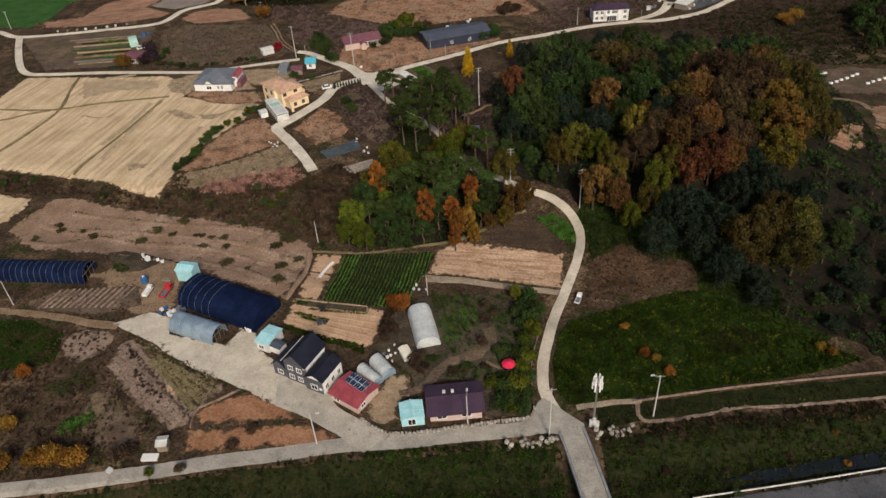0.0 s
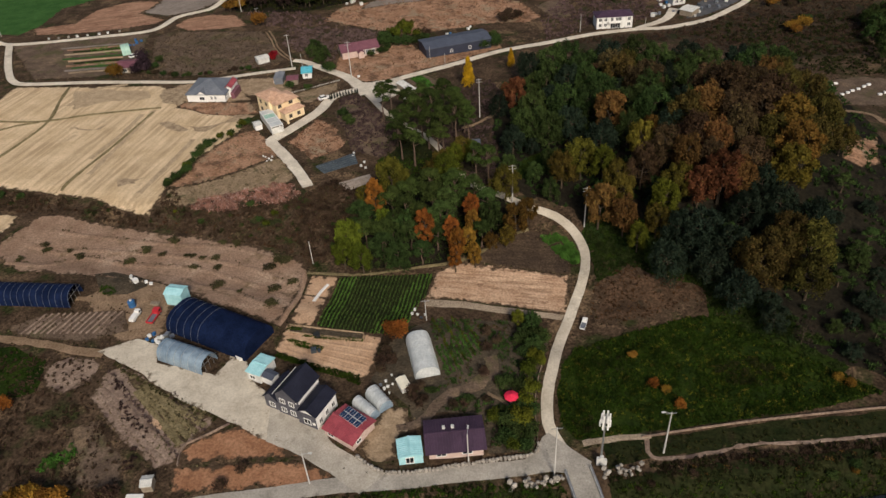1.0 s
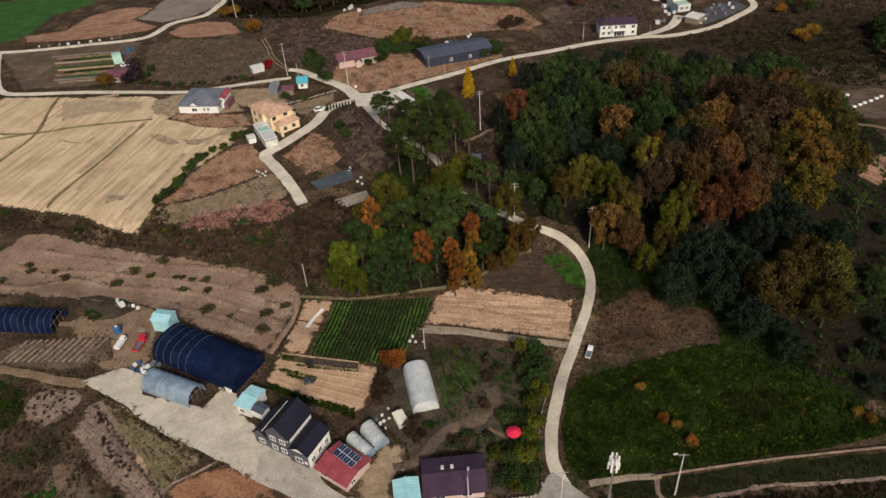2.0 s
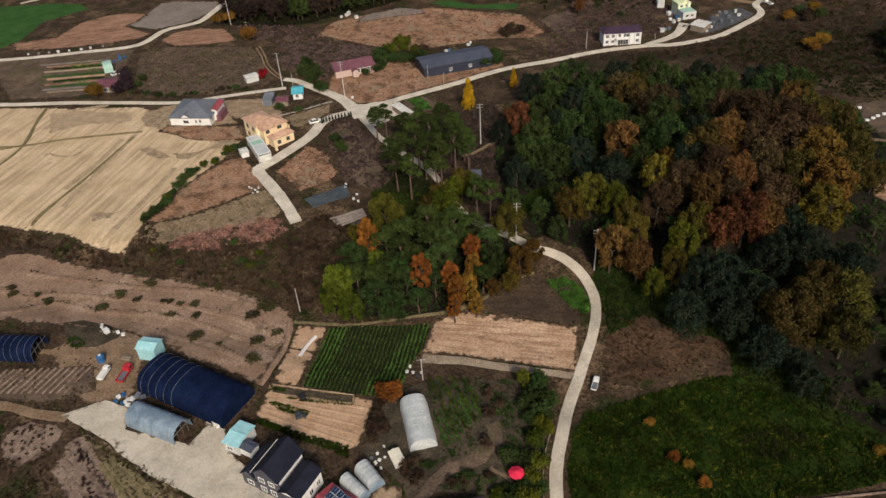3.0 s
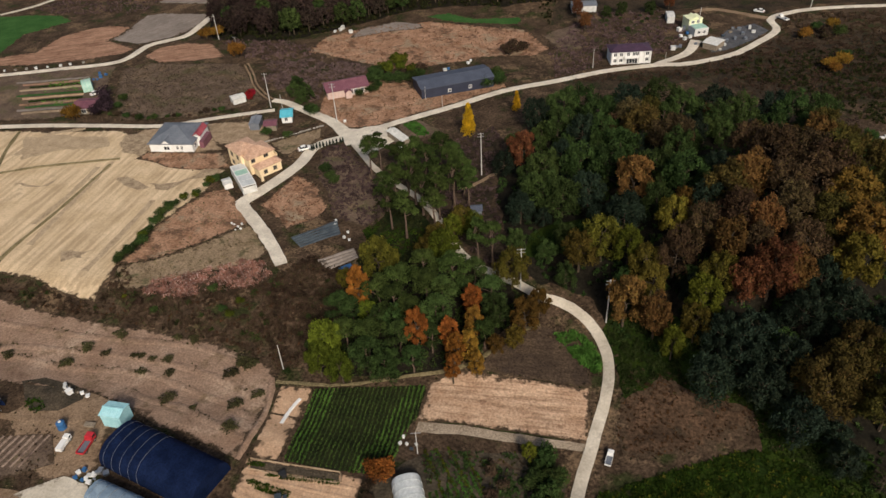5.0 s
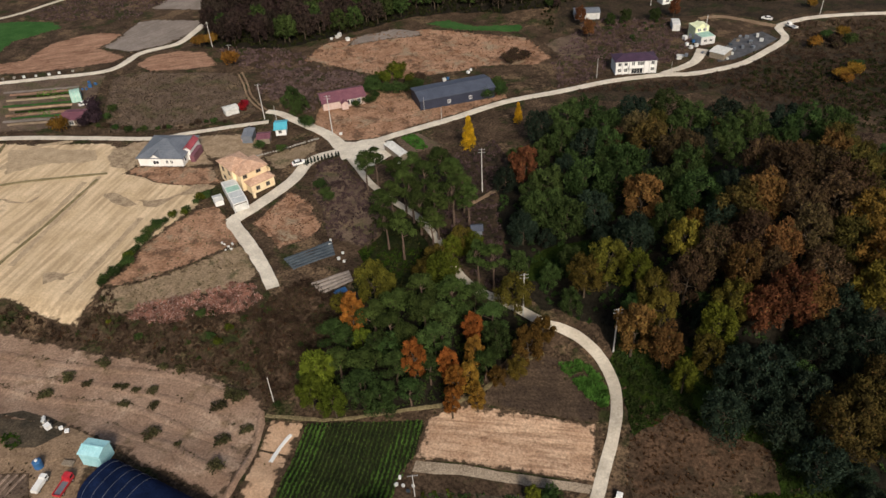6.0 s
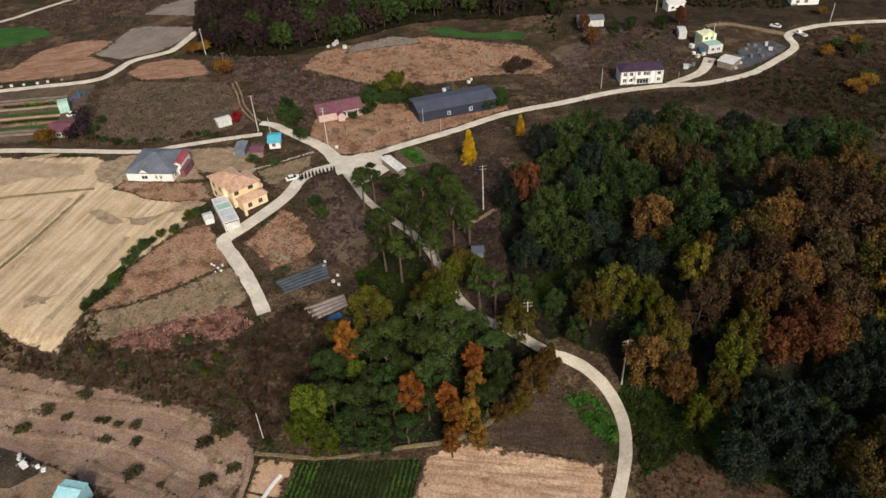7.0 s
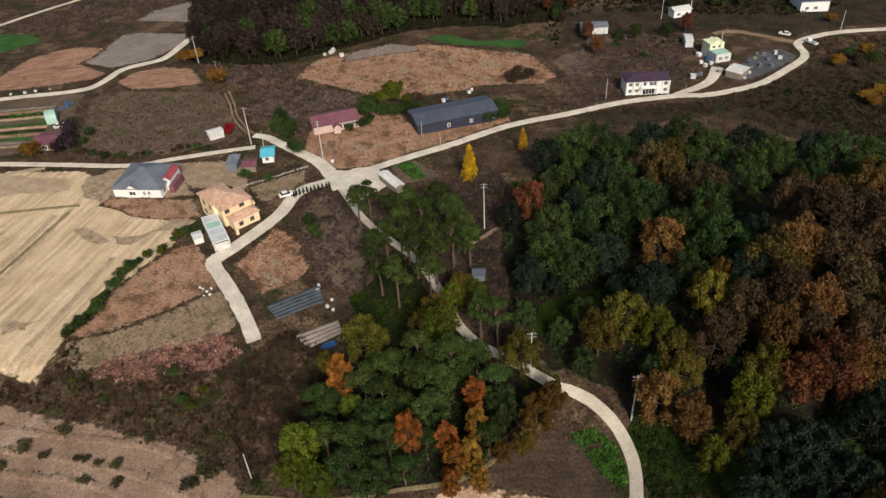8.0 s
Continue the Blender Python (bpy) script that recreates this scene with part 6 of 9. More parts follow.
# ---- growth that nobody could count ----
def stuff_of(name, label, category, places, leaf, tall, size, n, seed, upright=0.0, holes=()):
    """One mesh of many small clumps at the given places."""
    rng_ = np.random.default_rng(seed)
    pts = np.array([(x, y, gz(x, y)) for x, y in places])
    if not len(pts):
        return None
    n = int(n * 1.7)
    scale = rng_.uniform(0.5, 1.3, (len(pts), 1, 1))
    d = rng_.normal(size=(len(pts), n, 3))
    d /= np.linalg.norm(d, axis=2, keepdims=True)
    d[..., 2] = np.abs(d[..., 2])
    spots = pts[:, None, :] + d * np.array((tall * 0.75, tall * 0.75, tall)) * scale * rng_.uniform(0.3, 1.0, (len(pts), n, 1))
    quad = strokes(spots.reshape(-1, 3), d.reshape(-1, 3), size * rng_.uniform(0.5, 1.3, len(pts) * n), rng_, 1.6 + upright)
    return tagged(leaf_mesh(name, quad, M[leaf]), label, category, kind="stuff")


def bits(poly, gap, seed, clear=0.6, holes=(), patchy=0.35):
    """Random places inside an outline, gathered in drifts and off the roads."""
    rng_ = np.random.default_rng(seed + 100)
    xs, ys = [p[0] for p in poly], [p[1] for p in poly]
    out = []
    for _ in range(int((max(xs) - min(xs)) * (max(ys) - min(ys)) / gap ** 2)):
        x, y = rng_.uniform(min(xs), max(xs)), rng_.uniform(min(ys), max(ys))
        drift = 0.5 + noise.noise((x / 5, y / 5, seed)) * 0.9 + noise.noise((x / 1.7, y / 1.7, seed)) * 0.35
        if drift > rng_.uniform() * patchy * 2 and inside(poly, x, y) and not near_road(x, y, clear):
            out.append((x, y))
    return out


BELT = [(-223.7, 152.2), (-199.2, 155.6), (-158.6, 155.8), (-146.8, 153.0), (-137.3, 152.5), (-137.6, 166.1), (-130.4, 159.0), (-118.5, 158.3), (-99.6, 169.6), (-90.2, 178.2), (-78.1, 170.3), (-77.5, 152.5), (-81.7, 141.9), (-86.4, 145.1), (-99.3, 148.6), (-117.9, 149.5), (-142.7, 149.2), (-167.5, 150.6), (-178.7, 146.6), (-192.1, 147.2), (-218.1, 146.5)]
stuff_of("scrub_belt", "dense belt of dry brown scrub", "scrub", bits(BELT, 0.72, 1), "l_scrub", 0.8, 0.2, 12, 31)
for x, y in bits(BELT, 5.0, 120, patchy=0.6):
    plant(("bush_green", "bush_brown", "bush_brown", "bush_green", "bush_lime")[int(rng.integers(5))], x, y, rng.uniform(0.4, 0.8), group="bushes of the scrub belt")
stuff_of("scrub_red", "russet dry brush among the scrub", "scrub", bits(BELT, 1.5, 121, patchy=0.75), "l_rust", 0.6, 0.18, 12, 131)
stuff_of("scrub_green", "olive shrubs among the dry scrub", "scrub", bits(BELT, 3.6, 2, patchy=0.8), "l_green", 1.3, 0.24, 30, 32)
MAUVE = [(-110.9, 233.3), (-105.7, 237.7), (-90.4, 223.0), (-79.6, 214.9), (-80.5, 196.4), (-92.2, 196.9), (-99.2, 209.2), (-106.4, 217.9)]
stuff_of("scrub_mauve", "purplish leafless scrub beside the lane", "scrub", bits(MAUVE, 0.75, 3), "l_mauve", 0.85, 0.19, 12, 33)
stuff_of("scrub_mauve", "purplish leafless scrub under the copse", "scrub", bits([(-92.9, 153.1), (-97.3, 168.7), (-95.6, 176.2), (-91.0, 181.1), (-81.0, 177.1), (-75.0, 165.7), (-75.7, 153.2), (-78.3, 148.3), (-84.0, 145.7)], 0.75, 4), "l_scrub", 0.9, 0.2, 12, 34)
REED = [(-127.4, 157.9), (-127.2, 162.5), (-120.7, 165.8), (-112.7, 171.4), (-109.0, 174.9), (-101.8, 174.7), (-98.4, 171.1), (-100.0, 166.4), (-110.7, 161.4), (-118.1, 157.6)]
stuff_of("silver_grass", "pinkish silver grass with pale plumes", "grass", bits(REED, 0.55, 5), "plume", 1.1, 0.15, 16, 35, 0.6)
stuff_of("tall_weeds", "tall green weeds over the field", "weeds", bits(WEEDS, 0.42, 6, patchy=0.3), "l_weed", 0.5, 0.16, 8, 36, 0.6)
stuff_of("weed_tips", "yellow-green tips among the tall weeds", "weeds", bits(WEEDS, 0.95, 160, patchy=0.7), "l_lime", 0.6, 0.15, 7, 160, 0.8)
stuff_of("weed_scrub", "brownish seed heads among the weeds", "weeds", bits(WEEDS, 2.2, 16, patchy=0.9), "l_ochre", 0.7, 0.17, 12, 56, 0.4)
LEFT = [(-155.0, 90.5), (-137.6, 97.5), (-117.6, 99.0), (-111.3, 89.2), (-102.3, 82.7), (-93.1, 75.5), (-91.5, 70.1), (-97.5, 63.9), (-106.6, 60.4), (-120.7, 54.9)]
stuff_of("scrub_left", "tangled dry scrub on waste ground", "scrub", bits(LEFT, 0.75, 7, patchy=0.6), "l_scrub", 0.6, 0.18, 11, 37)
stuff_of("grass_left", "green grass tufts on waste ground", "grass", bits([(-159.9, 95.6), (-138.3, 98.3), (-130.0, 96.2), (-124.9, 87.9), (-134.8, 82.9), (-146.0, 81.2)], 1.2, 8), "l_weed", 0.5, 0.2, 12, 38, 0.4)
BANK = [(-122.3, 50.8), (-93.0, 64.1), (-64.4, 76.5), (-47.3, 82.8), (-29.8, 88.3), (-10.3, 94.9), (-4.4, 77.0), (-53.1, 58.1), (-114.2, 42.7)]
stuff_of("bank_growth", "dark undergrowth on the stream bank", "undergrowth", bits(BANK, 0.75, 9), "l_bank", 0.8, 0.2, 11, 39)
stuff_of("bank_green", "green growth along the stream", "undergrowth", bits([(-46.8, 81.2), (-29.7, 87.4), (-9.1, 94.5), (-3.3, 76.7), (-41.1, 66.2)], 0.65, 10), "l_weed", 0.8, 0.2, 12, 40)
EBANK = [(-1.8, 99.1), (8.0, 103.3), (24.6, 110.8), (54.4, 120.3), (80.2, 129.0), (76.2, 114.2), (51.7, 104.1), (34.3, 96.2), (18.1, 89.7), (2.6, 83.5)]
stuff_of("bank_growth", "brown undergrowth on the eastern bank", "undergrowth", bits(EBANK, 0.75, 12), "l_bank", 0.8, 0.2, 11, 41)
stuff_of("bank_green", "green growth along the eastern stream", "undergrowth", bits([(0.3, 96.8), (13.8, 100.0), (35.5, 108.0), (53.6, 113.8), (52.4, 106.6), (19.2, 92.6), (2.9, 86.7)], 0.8, 13), "l_weed", 0.8, 0.2, 12, 42)
stuff_of("bank_brambles", "brown brambles below the bank path", "scrub", bits([(6.4, 103.0), (19.9, 108.0), (35.4, 113.7), (54.1, 120.4), (68.9, 125.9), (68.9, 122.0), (54.0, 116.0), (35.4, 109.4), (20.0, 104.0), (8.0, 99.6)], 0.7, 211, patchy=0.3), "l_scrub", 0.7, 0.18, 12, 211)
stuff_of("bank_brambles", "russet leaves below the bank path", "scrub", bits([(12.0, 104.0), (35.4, 111.7), (54.1, 118.4), (54.0, 115.0), (35.4, 108.4), (14.0, 101.0)], 2.2, 212, patchy=0.8), "l_rusty", 0.7, 0.18, 16, 212)
stuff_of("verge_growth", "olive verge between field and path", "undergrowth", bits([(-3.7, 105.1), (4.1, 107.9), (8.6, 109.6), (24.4, 115.7), (54.9, 126.7), (70.1, 132.2), (69.1, 127.9), (35.5, 115.9), (21.0, 110.0), (7.2, 105.0), (-2.0, 100.1)], 0.9, 14), "l_bank", 0.5, 0.17, 10, 43)
FOREST_EDGE = [(-16.1, 172.3), (-13.6, 180.1), (-0.8, 173.9), (9.3, 168.6), (17.6, 161.6), (27.5, 155.4), (43.8, 143.4), (33.9, 143.0), (22.9, 147.1), (16.6, 150.5), (15.4, 155.1), (6.3, 157.0), (-3.3, 160.0), (-9.9, 153.4), (-12.2, 161.5)]
sheet("forest_edge", FOREST_EDGE, M["weeds"], 0.055, "dark overgrown strip at the wood's edge", 1.2, "ground")
stuff_of("forest_brush", "dark green brush at the wood's edge", "undergrowth", bits(FOREST_EDGE, 0.8, 15, patchy=0.2), "l_green", 0.9, 0.2, 16, 44)
stuff_of("forest_brush", "green weeds at the wood's edge", "undergrowth", bits(FOREST_EDGE, 1.9, 115, patchy=0.8), "l_weed", 0.7, 0.18, 14, 144, 0.4)
stuff_of("forest_brush", "brown brambles at the wood's edge", "undergrowth", bits([(-12.6, 161.4), (6.0, 162.6), (17.7, 157.5), (25.2, 149.6), (17.6, 145.3), (15.5, 151.7), (6.4, 154.2), (-9.7, 152.1)], 1.1, 116, patchy=0.5), "l_scrub", 0.6, 0.18, 12, 145)
stuff_of("dry_tufts", "dry reddish grass tufts", "grass", bits([(-10.5, 153.4), (-3.4, 160.7), (6.3, 157.7), (15.4, 155.7), (16.6, 151.9), (10.0, 148.5), (2.4, 142.7), (-6.3, 140.0), (-10.0, 141.1), (-10.5, 147.7)], 0.7, 17, patchy=0.6), "l_rust", 0.34, 0.15, 8, 45, 0.5)
stuff_of("corner_green", "bright green weeds inside the bend", "weeds", bits([(-26.8, 169.3), (-22.3, 171.1), (-17.1, 166.8), (-15.0, 161.3), (-16.7, 159.0), (-22.7, 164.9)], 0.42, 18, patchy=0.1), "l_crop", 1.0, 0.2, 15, 46, 0.7)
TERRACE_ROWS = ([(-161.6, 142.7), (-151.3, 143.2), (-141.7, 143.4), (-129.7, 144.1), (-110.7, 146.4), (-101.6, 146.0), (-89.6, 142.6)], [(-166.4, 135.1), (-155.2, 134.2), (-148.0, 137.3), (-139.1, 138.3), (-125.2, 139.7), (-109.2, 140.3), (-96.4, 139.1), (-84.6, 135.5)],
                [(-165.9, 126.5), (-155.5, 127.7), (-146.4, 133.9), (-134.2, 133.8), (-125.7, 134.7), (-119.1, 135.9), (-110.4, 136.2), (-100.9, 134.5), (-91.7, 133.0), (-83.6, 130.7)], [(-113.4, 130.9), (-106.5, 129.6), (-98.9, 129.6), (-93.8, 127.8), (-88.1, 126.3), (-83.0, 124.2)])
drifts = [(q[0] + rng.normal() * 0.5, q[1] + rng.normal() * 0.35) for row in TERRACE_ROWS for q in smooth_line(row, 0.45) if noise.noise((q[0] / 5, q[1] / 5, 4.0)) > 0.08]
stuff_of("terrace_growth", "low olive growth along the terrace steps", "weeds", drifts, "l_low", 0.4, 0.15, 9, 147)
stuff_of("ditch_growth", "dark green growth along the ditch", "undergrowth", bits([(16.0, 151.8), (19.2, 150.8), (27.1, 146.7), (41.2, 140.2), (45.7, 137.6), (43.3, 134.3), (32.6, 139.7), (23.8, 144.3), (17.0, 145.9)], 0.8, 148, patchy=0.2), "l_green", 0.7, 0.18, 12, 148)
stuff_of("fallow_stalks", "dry brown stalks of a fallow field", "weeds", bits(FALLOW, 0.7, 19, patchy=0.2), "l_stalk", 0.35, 0.14, 5, 47, 0.5)
stuff_of("far_brush", "brown brush between the far fields", "scrub", bits([(-162.2, 296.9), (-144.4, 305.3), (-119.9, 299.9), (-120.4, 290.3), (-132.3, 283.4), (-127.2, 267.4), (-131.9, 264.5), (-143.0, 270.4), (-156.0, 278.8)], 0.8, 20), "l_mauve", 0.8, 0.22, 10, 48)
stuff_of("far_brush", "brown brush on the eastern slope", "scrub", bits([(-45.0, 298.2), (-29.3, 307.8), (-2.0, 318.3), (22.7, 339.9), (32.9, 351.4), (58.3, 350.8), (80.2, 345.4), (70.5, 303.4), (31.1, 299.0), (19.7, 298.7), (6.8, 310.4), (-10.9, 304.9)], 1.05, 22), "l_scrub", 0.75, 0.24, 10, 49)
stuff_of("far_brush", "brown brush about the white house", "scrub", bits([(-54.1, 326.7), (-46.0, 370.4), (-13.0, 376.8), (-2.1, 361.2), (-5.0, 337.6), (-13.5, 329.0), (-32.2, 330.5), (-33.6, 313.8), (-47.4, 302.1)], 1.15, 23), "l_mauve", 0.75, 0.24, 10, 50)
stuff_of("lane_brush", "dark brush north of the lane", "undergrowth", bits([(-71.9, 247.1), (-61.1, 258.7), (-55.9, 250.0), (-54.8, 230.0), (-46.2, 203.1), (-35.0, 183.9), (-45.1, 186.0), (-56.0, 193.9), (-67.1, 208.5), (-73.4, 219.1), (-64.0, 218.4), (-62.2, 228.8)], 1.1, 24), "l_mauve", 0.8, 0.22, 13, 51)
stuff_of("lane_brush", "dark growth under the lane's pines", "undergrowth", bits([(-90.0, 221.7), (-74.0, 211.7), (-60.4, 195.1), (-51.7, 187.3), (-59.3, 182.4), (-72.7, 176.1), (-80.0, 181.0), (-78.9, 188.9), (-81.9, 200.3)], 1.3, 25), "l_bank", 0.7, 0.22, 13, 52)


def rows_in(poly, ends, gap, along, rng_, side=0.15):
    """Places in straight planting rows that run along a given line."""
    (ax, ay), (bx, by) = ends
    d = np.array((bx - ax, by - ay)) / math.hypot(bx - ax, by - ay)
    n = np.array((-d[1], d[0]))
    out = []
    for i in range(-120, 121):
        for j in range(-200, 201):
            p = np.array((ax, ay)) + n * i * gap + d * j * along + rng_.normal(size=2) * side
            if inside(poly, *p):
                out.append(tuple(p))
    return out


CROP_LINE = [(-71.5, 121.1), (-73.4, 140.6)]
stuff_of("cabbage_rows", "rows of green cabbages on dark soil", "crop", rows_in(CROP, CROP_LINE, 0.95, 0.3, rng, 0.08), "l_cab", 0.24, 0.14, 7, 60)
for edge in ([(-71.5, 121.1), (-73.4, 140.6), (-69.3, 141.9), (-67.5, 121.3)], [(-54.3, 122.1), (-51.0, 125.0), (-50.6, 146.9), (-54.0, 145.9), (-58.5, 121.6)]):
    stuff_of("cabbage_rows", "brighter cabbage rows at the field's edge", "crop", rows_in(edge, CROP_LINE, 0.95, 0.3, rng, 0.09), "l_crop", 0.3, 0.15, 8, 61)
for strip in ([(-78.1, 119.4), (-74.8, 119.7), (-74.4, 118.8), (-78.0, 118.4)], [(-73.4, 117.7), (-59.1, 119.4), (-59.1, 118.4), (-73.4, 116.9)], [(-77.0, 115.1), (-75.3, 115.8), (-67.1, 115.0), (-67.1, 113.8), (-72.8, 113.7)], [(-76.8, 111.1), (-68.1, 109.7), (-55.8, 108.7), (-54.8, 106.0), (-60.1, 107.2), (-67.4, 108.0), (-76.8, 109.7)]):
    stuff_of("plot_greens", "low green garden strip", "crop", bits(strip, 0.26, 62, patchy=0.1), "l_weed", 0.3, 0.16, 10, 63)
stuff_of("garden_rows", "mixed green vegetable rows", "crop", rows_in([(-43.4, 119.6), (-35.1, 129.0), (-32.2, 123.1), (-36.6, 114.0), (-38.0, 114.0)], [(-37.3, 114.2), (-43.4, 122.6)], 1.25, 0.3, rng, 0.08), "l_crop", 0.4, 0.16, 10, 64)
stuff_of("garden_rows", "yellowing leaf rows beside the greenhouse", "crop", rows_in([(-46.2, 130.3), (-41.8, 132.8), (-34.1, 130.8), (-32.2, 123.1), (-37.3, 114.2), (-42.2, 121.9)], [(-37.3, 114.2), (-43.4, 122.6)], 2.4, 0.4, rng), "l_lime", 0.4, 0.18, 10, 164)
stuff_of("far_rows", "green rows of a small garden", "crop", rows_in([(-91.5, 254.3), (-87.6, 257.9), (-80.4, 250.1), (-83.1, 247.8)], [(-83.1, 247.8), (-91.4, 255.1)], 1.0, 0.4, rng), "l_crop", 0.6, 0.28, 11, 65)
stuff_of("far_greens", "green strips of far vegetable plots", "crop", bits([(-240.2, 262.6), (-225.5, 271.5), (-223.8, 259.0), (-237.0, 253.4)], 0.9, 66) + bits([(-231.1, 246.8), (-220.8, 254.0), (-219.1, 249.2), (-227.2, 242.5)], 0.9, 67), "l_crop", 0.35, 0.2, 7, 66)
GARDEN = [(-46.9, 130.1), (-28.2, 135.7), (-19.2, 133.3), (-18.0, 114.8), (-16.2, 100.5), (-24.3, 97.2), (-27.6, 106.1), (-38.0, 102.7), (-41.5, 103.7), (-37.6, 112.8)]
stuff_of("garden_growth", "mixed low garden plants on dark soil", "plants", bits(GARDEN, 0.75, 70, patchy=0.5), "l_green", 0.8, 0.2, 13, 70)
stuff_of("garden_growth", "yellowing garden leaves on dark soil", "plants", bits(GARDEN, 1.9, 71, patchy=0.7), "l_lime", 0.45, 0.16, 10, 71)
stuff_of("garden_growth", "brown withered garden stalks", "plants", bits(GARDEN, 1.5, 72, patchy=0.6), "l_scrub", 0.6, 0.17, 10, 72)
stuff_of("meadow_tufts", "dry tufts over the meadows", "grass", bits([(-135.8, 158.4), (-135.0, 178.8), (-136.0, 201.1), (-131.2, 206.0), (-114.8, 190.8), (-102.3, 178.4), (-113.1, 165.0)], 1.1, 73, patchy=0.8), "l_olive", 0.3, 0.16, 6, 73, 0.5)
stuff_of("lawn_tufts", "dry reddish tufts by the lane", "grass", bits([(-116.0, 199.5), (-114.5, 205.8), (-112.2, 216.0), (-103.7, 211.9), (-96.6, 202.6), (-97.8, 195.6), (-103.3, 190.1)], 0.9, 74, patchy=0.5), "l_russet", 0.35, 0.17, 7, 74, 0.4)
stuff_of("rough_tufts", "reddish rough grass of the far field", "grass", bits([(-151.0, 309.4), (-149.9, 328.2), (-135.0, 339.7), (-109.7, 350.8), (-67.2, 347.3), (-54.5, 329.1), (-58.3, 321.0), (-74.3, 318.1), (-106.6, 298.6), (-120.6, 301.7), (-141.1, 308.0)], 1.3, 75, patchy=0.6), "l_russet", 0.4, 0.24, 5, 75, 0.4)
stuff_of("yard_tufts", "dry grass about the far houses", "grass", bits([(-121.9, 251.6), (-126.3, 267.6), (-127.7, 277.7), (-104.8, 293.3), (-97.5, 283.6), (-81.5, 282.6), (-65.2, 294.3), (-63.4, 290.4), (-79.0, 273.1), (-94.6, 257.9), (-101.3, 251.3), (-109.5, 248.8)], 1.3, 76, patchy=0.7), "l_russet", 0.35, 0.2, 6, 76, 0.4)
stuff_of("waste_tufts", "weeds between the farm plots", "grass", bits([(-165.7, 105.4), (-152.0, 108.3), (-134.8, 113.2), (-120.7, 117.4), (-113.5, 109.1), (-118.1, 101.8), (-149.6, 99.6), (-159.0, 98.4)], 1.2, 77, patchy=0.8), "l_scrub", 0.4, 0.17, 9, 77)
stuff_of("allotment_growth", "withered allotment plants in beds", "plants", rows_in(ALLOT, [(-109.5, 94.1), (-84.9, 80.5)], 1.7, 0.55, rng, 0.3), "l_olive", 0.3, 0.15, 6, 78)
stuff_of("allotment_growth", "green rows of the allotment beds", "plants", rows_in([(-103.3, 94.2), (-101.3, 96.5), (-81.7, 90.2), (-83.7, 84.2), (-85.3, 82.3)], [(-101.6, 94.6), (-84.5, 84.5)], 2.2, 0.4, rng, 0.3), "l_low", 0.35, 0.17, 9, 178)
stuff_of("allotment_growth", "dark stalks along an allotment bed", "plants", rows_in(ALLOT, [(-110.0, 95.9), (-91.9, 85.2)], 7.0, 0.6, rng, 0.35), "l_mauve", 0.6, 0.18, 12, 79)

stuff_of("allotment_bank", "green weeds along the allotment's upper edge", "weeds", [(q[0] + rng.normal() * 0.5, q[1] + rng.normal() * 0.3) for q in smooth_line([(-111.7, 99.4), (-102.9, 96.2), (-92.9, 93.3), (-80.6, 90.4)], 0.3)], "l_low", 0.45, 0.17, 10, 181)
stuff_of("lettuce_bed", "yellow-green lettuce in an allotment bed", "crop", bits([(-91.5, 84.6), (-86.4, 82.9), (-83.8, 80.5), (-85.2, 79.2), (-90.4, 82.0)], 0.5, 182, patchy=0.6), "l_lime", 0.3, 0.16, 9, 182)
stuff_of("rubble_weeds", "green weeds on the rubble heap", "weeds", bits([(-133.2, 122.3), (-129.9, 123.3), (-126.4, 121.7), (-128.0, 119.8), (-130.5, 119.6)], 0.6, 183), "l_weed", 0.6, 0.18, 11, 183)

# weedy margins of fields and lanes
rng = np.random.default_rng(90)
margin = [(x + rng.normal() * 0.45, y + rng.normal() * 0.45) for x, y in EDGES if rng.uniform() < 0.7]
margin = [p for p in margin if not near_road(p[0], p[1], 0.1)]
stuff_of("margin_weeds", "dry weeds along fields and lanes", "weeds", margin[::2], "l_olive", 0.3, 0.13, 7, 91, 0.3)
stuff_of("margin_weeds", "olive weeds along fields and lanes", "weeds", margin[1::2], "l_bank", 0.32, 0.14, 7, 92, 0.3)
stuff_of("upland_brush", "dark brush beyond the village", "scrub", bits([(-58.1, 352.2), (-59.2, 381.7), (-37.1, 397.5), (-2.2, 400.6), (31.2, 402.2), (72.1, 435.5), (106.9, 462.9), (77.3, 467.4), (-64.3, 413.6), (-76.4, 396.3)], 1.5, 93), "l_bank", 1.0, 0.3, 12, 93)
stuff_of("upland_brush", "dark brush above the graves", "scrub", bits([(6.6, 316.3), (36.6, 340.7), (108.0, 358.8), (106.1, 294.4), (55.4, 282.0), (37.2, 305.4)], 1.5, 94), "l_bank", 1.0, 0.3, 12, 94)
stuff_of("pine_grass_tufts", "green grass tufts under the pines", "grass", bits([(-83.3, 194.5), (-79.9, 198.8), (-66.4, 198.9), (-64.0, 193.4), (-69.9, 186.5), (-76.7, 186.7)], 0.7, 95), "l_weed", 0.45, 0.17, 9, 95, 0.5)
stuff_of("wood_understory", "dark understory of the hill wood", "undergrowth", bits(WOOD, 2.1, 96), "l_green", 1.2, 0.3, 16, 96)
stuff_of("upland_brush", "dark brush east of the bend", "scrub", bits([(33.4, 352.4), (37.4, 377.6), (50.2, 384.2), (91.0, 392.8), (80.2, 345.4), (58.3, 350.8)], 1.3, 194), "l_scrub", 0.9, 0.26, 12, 194)
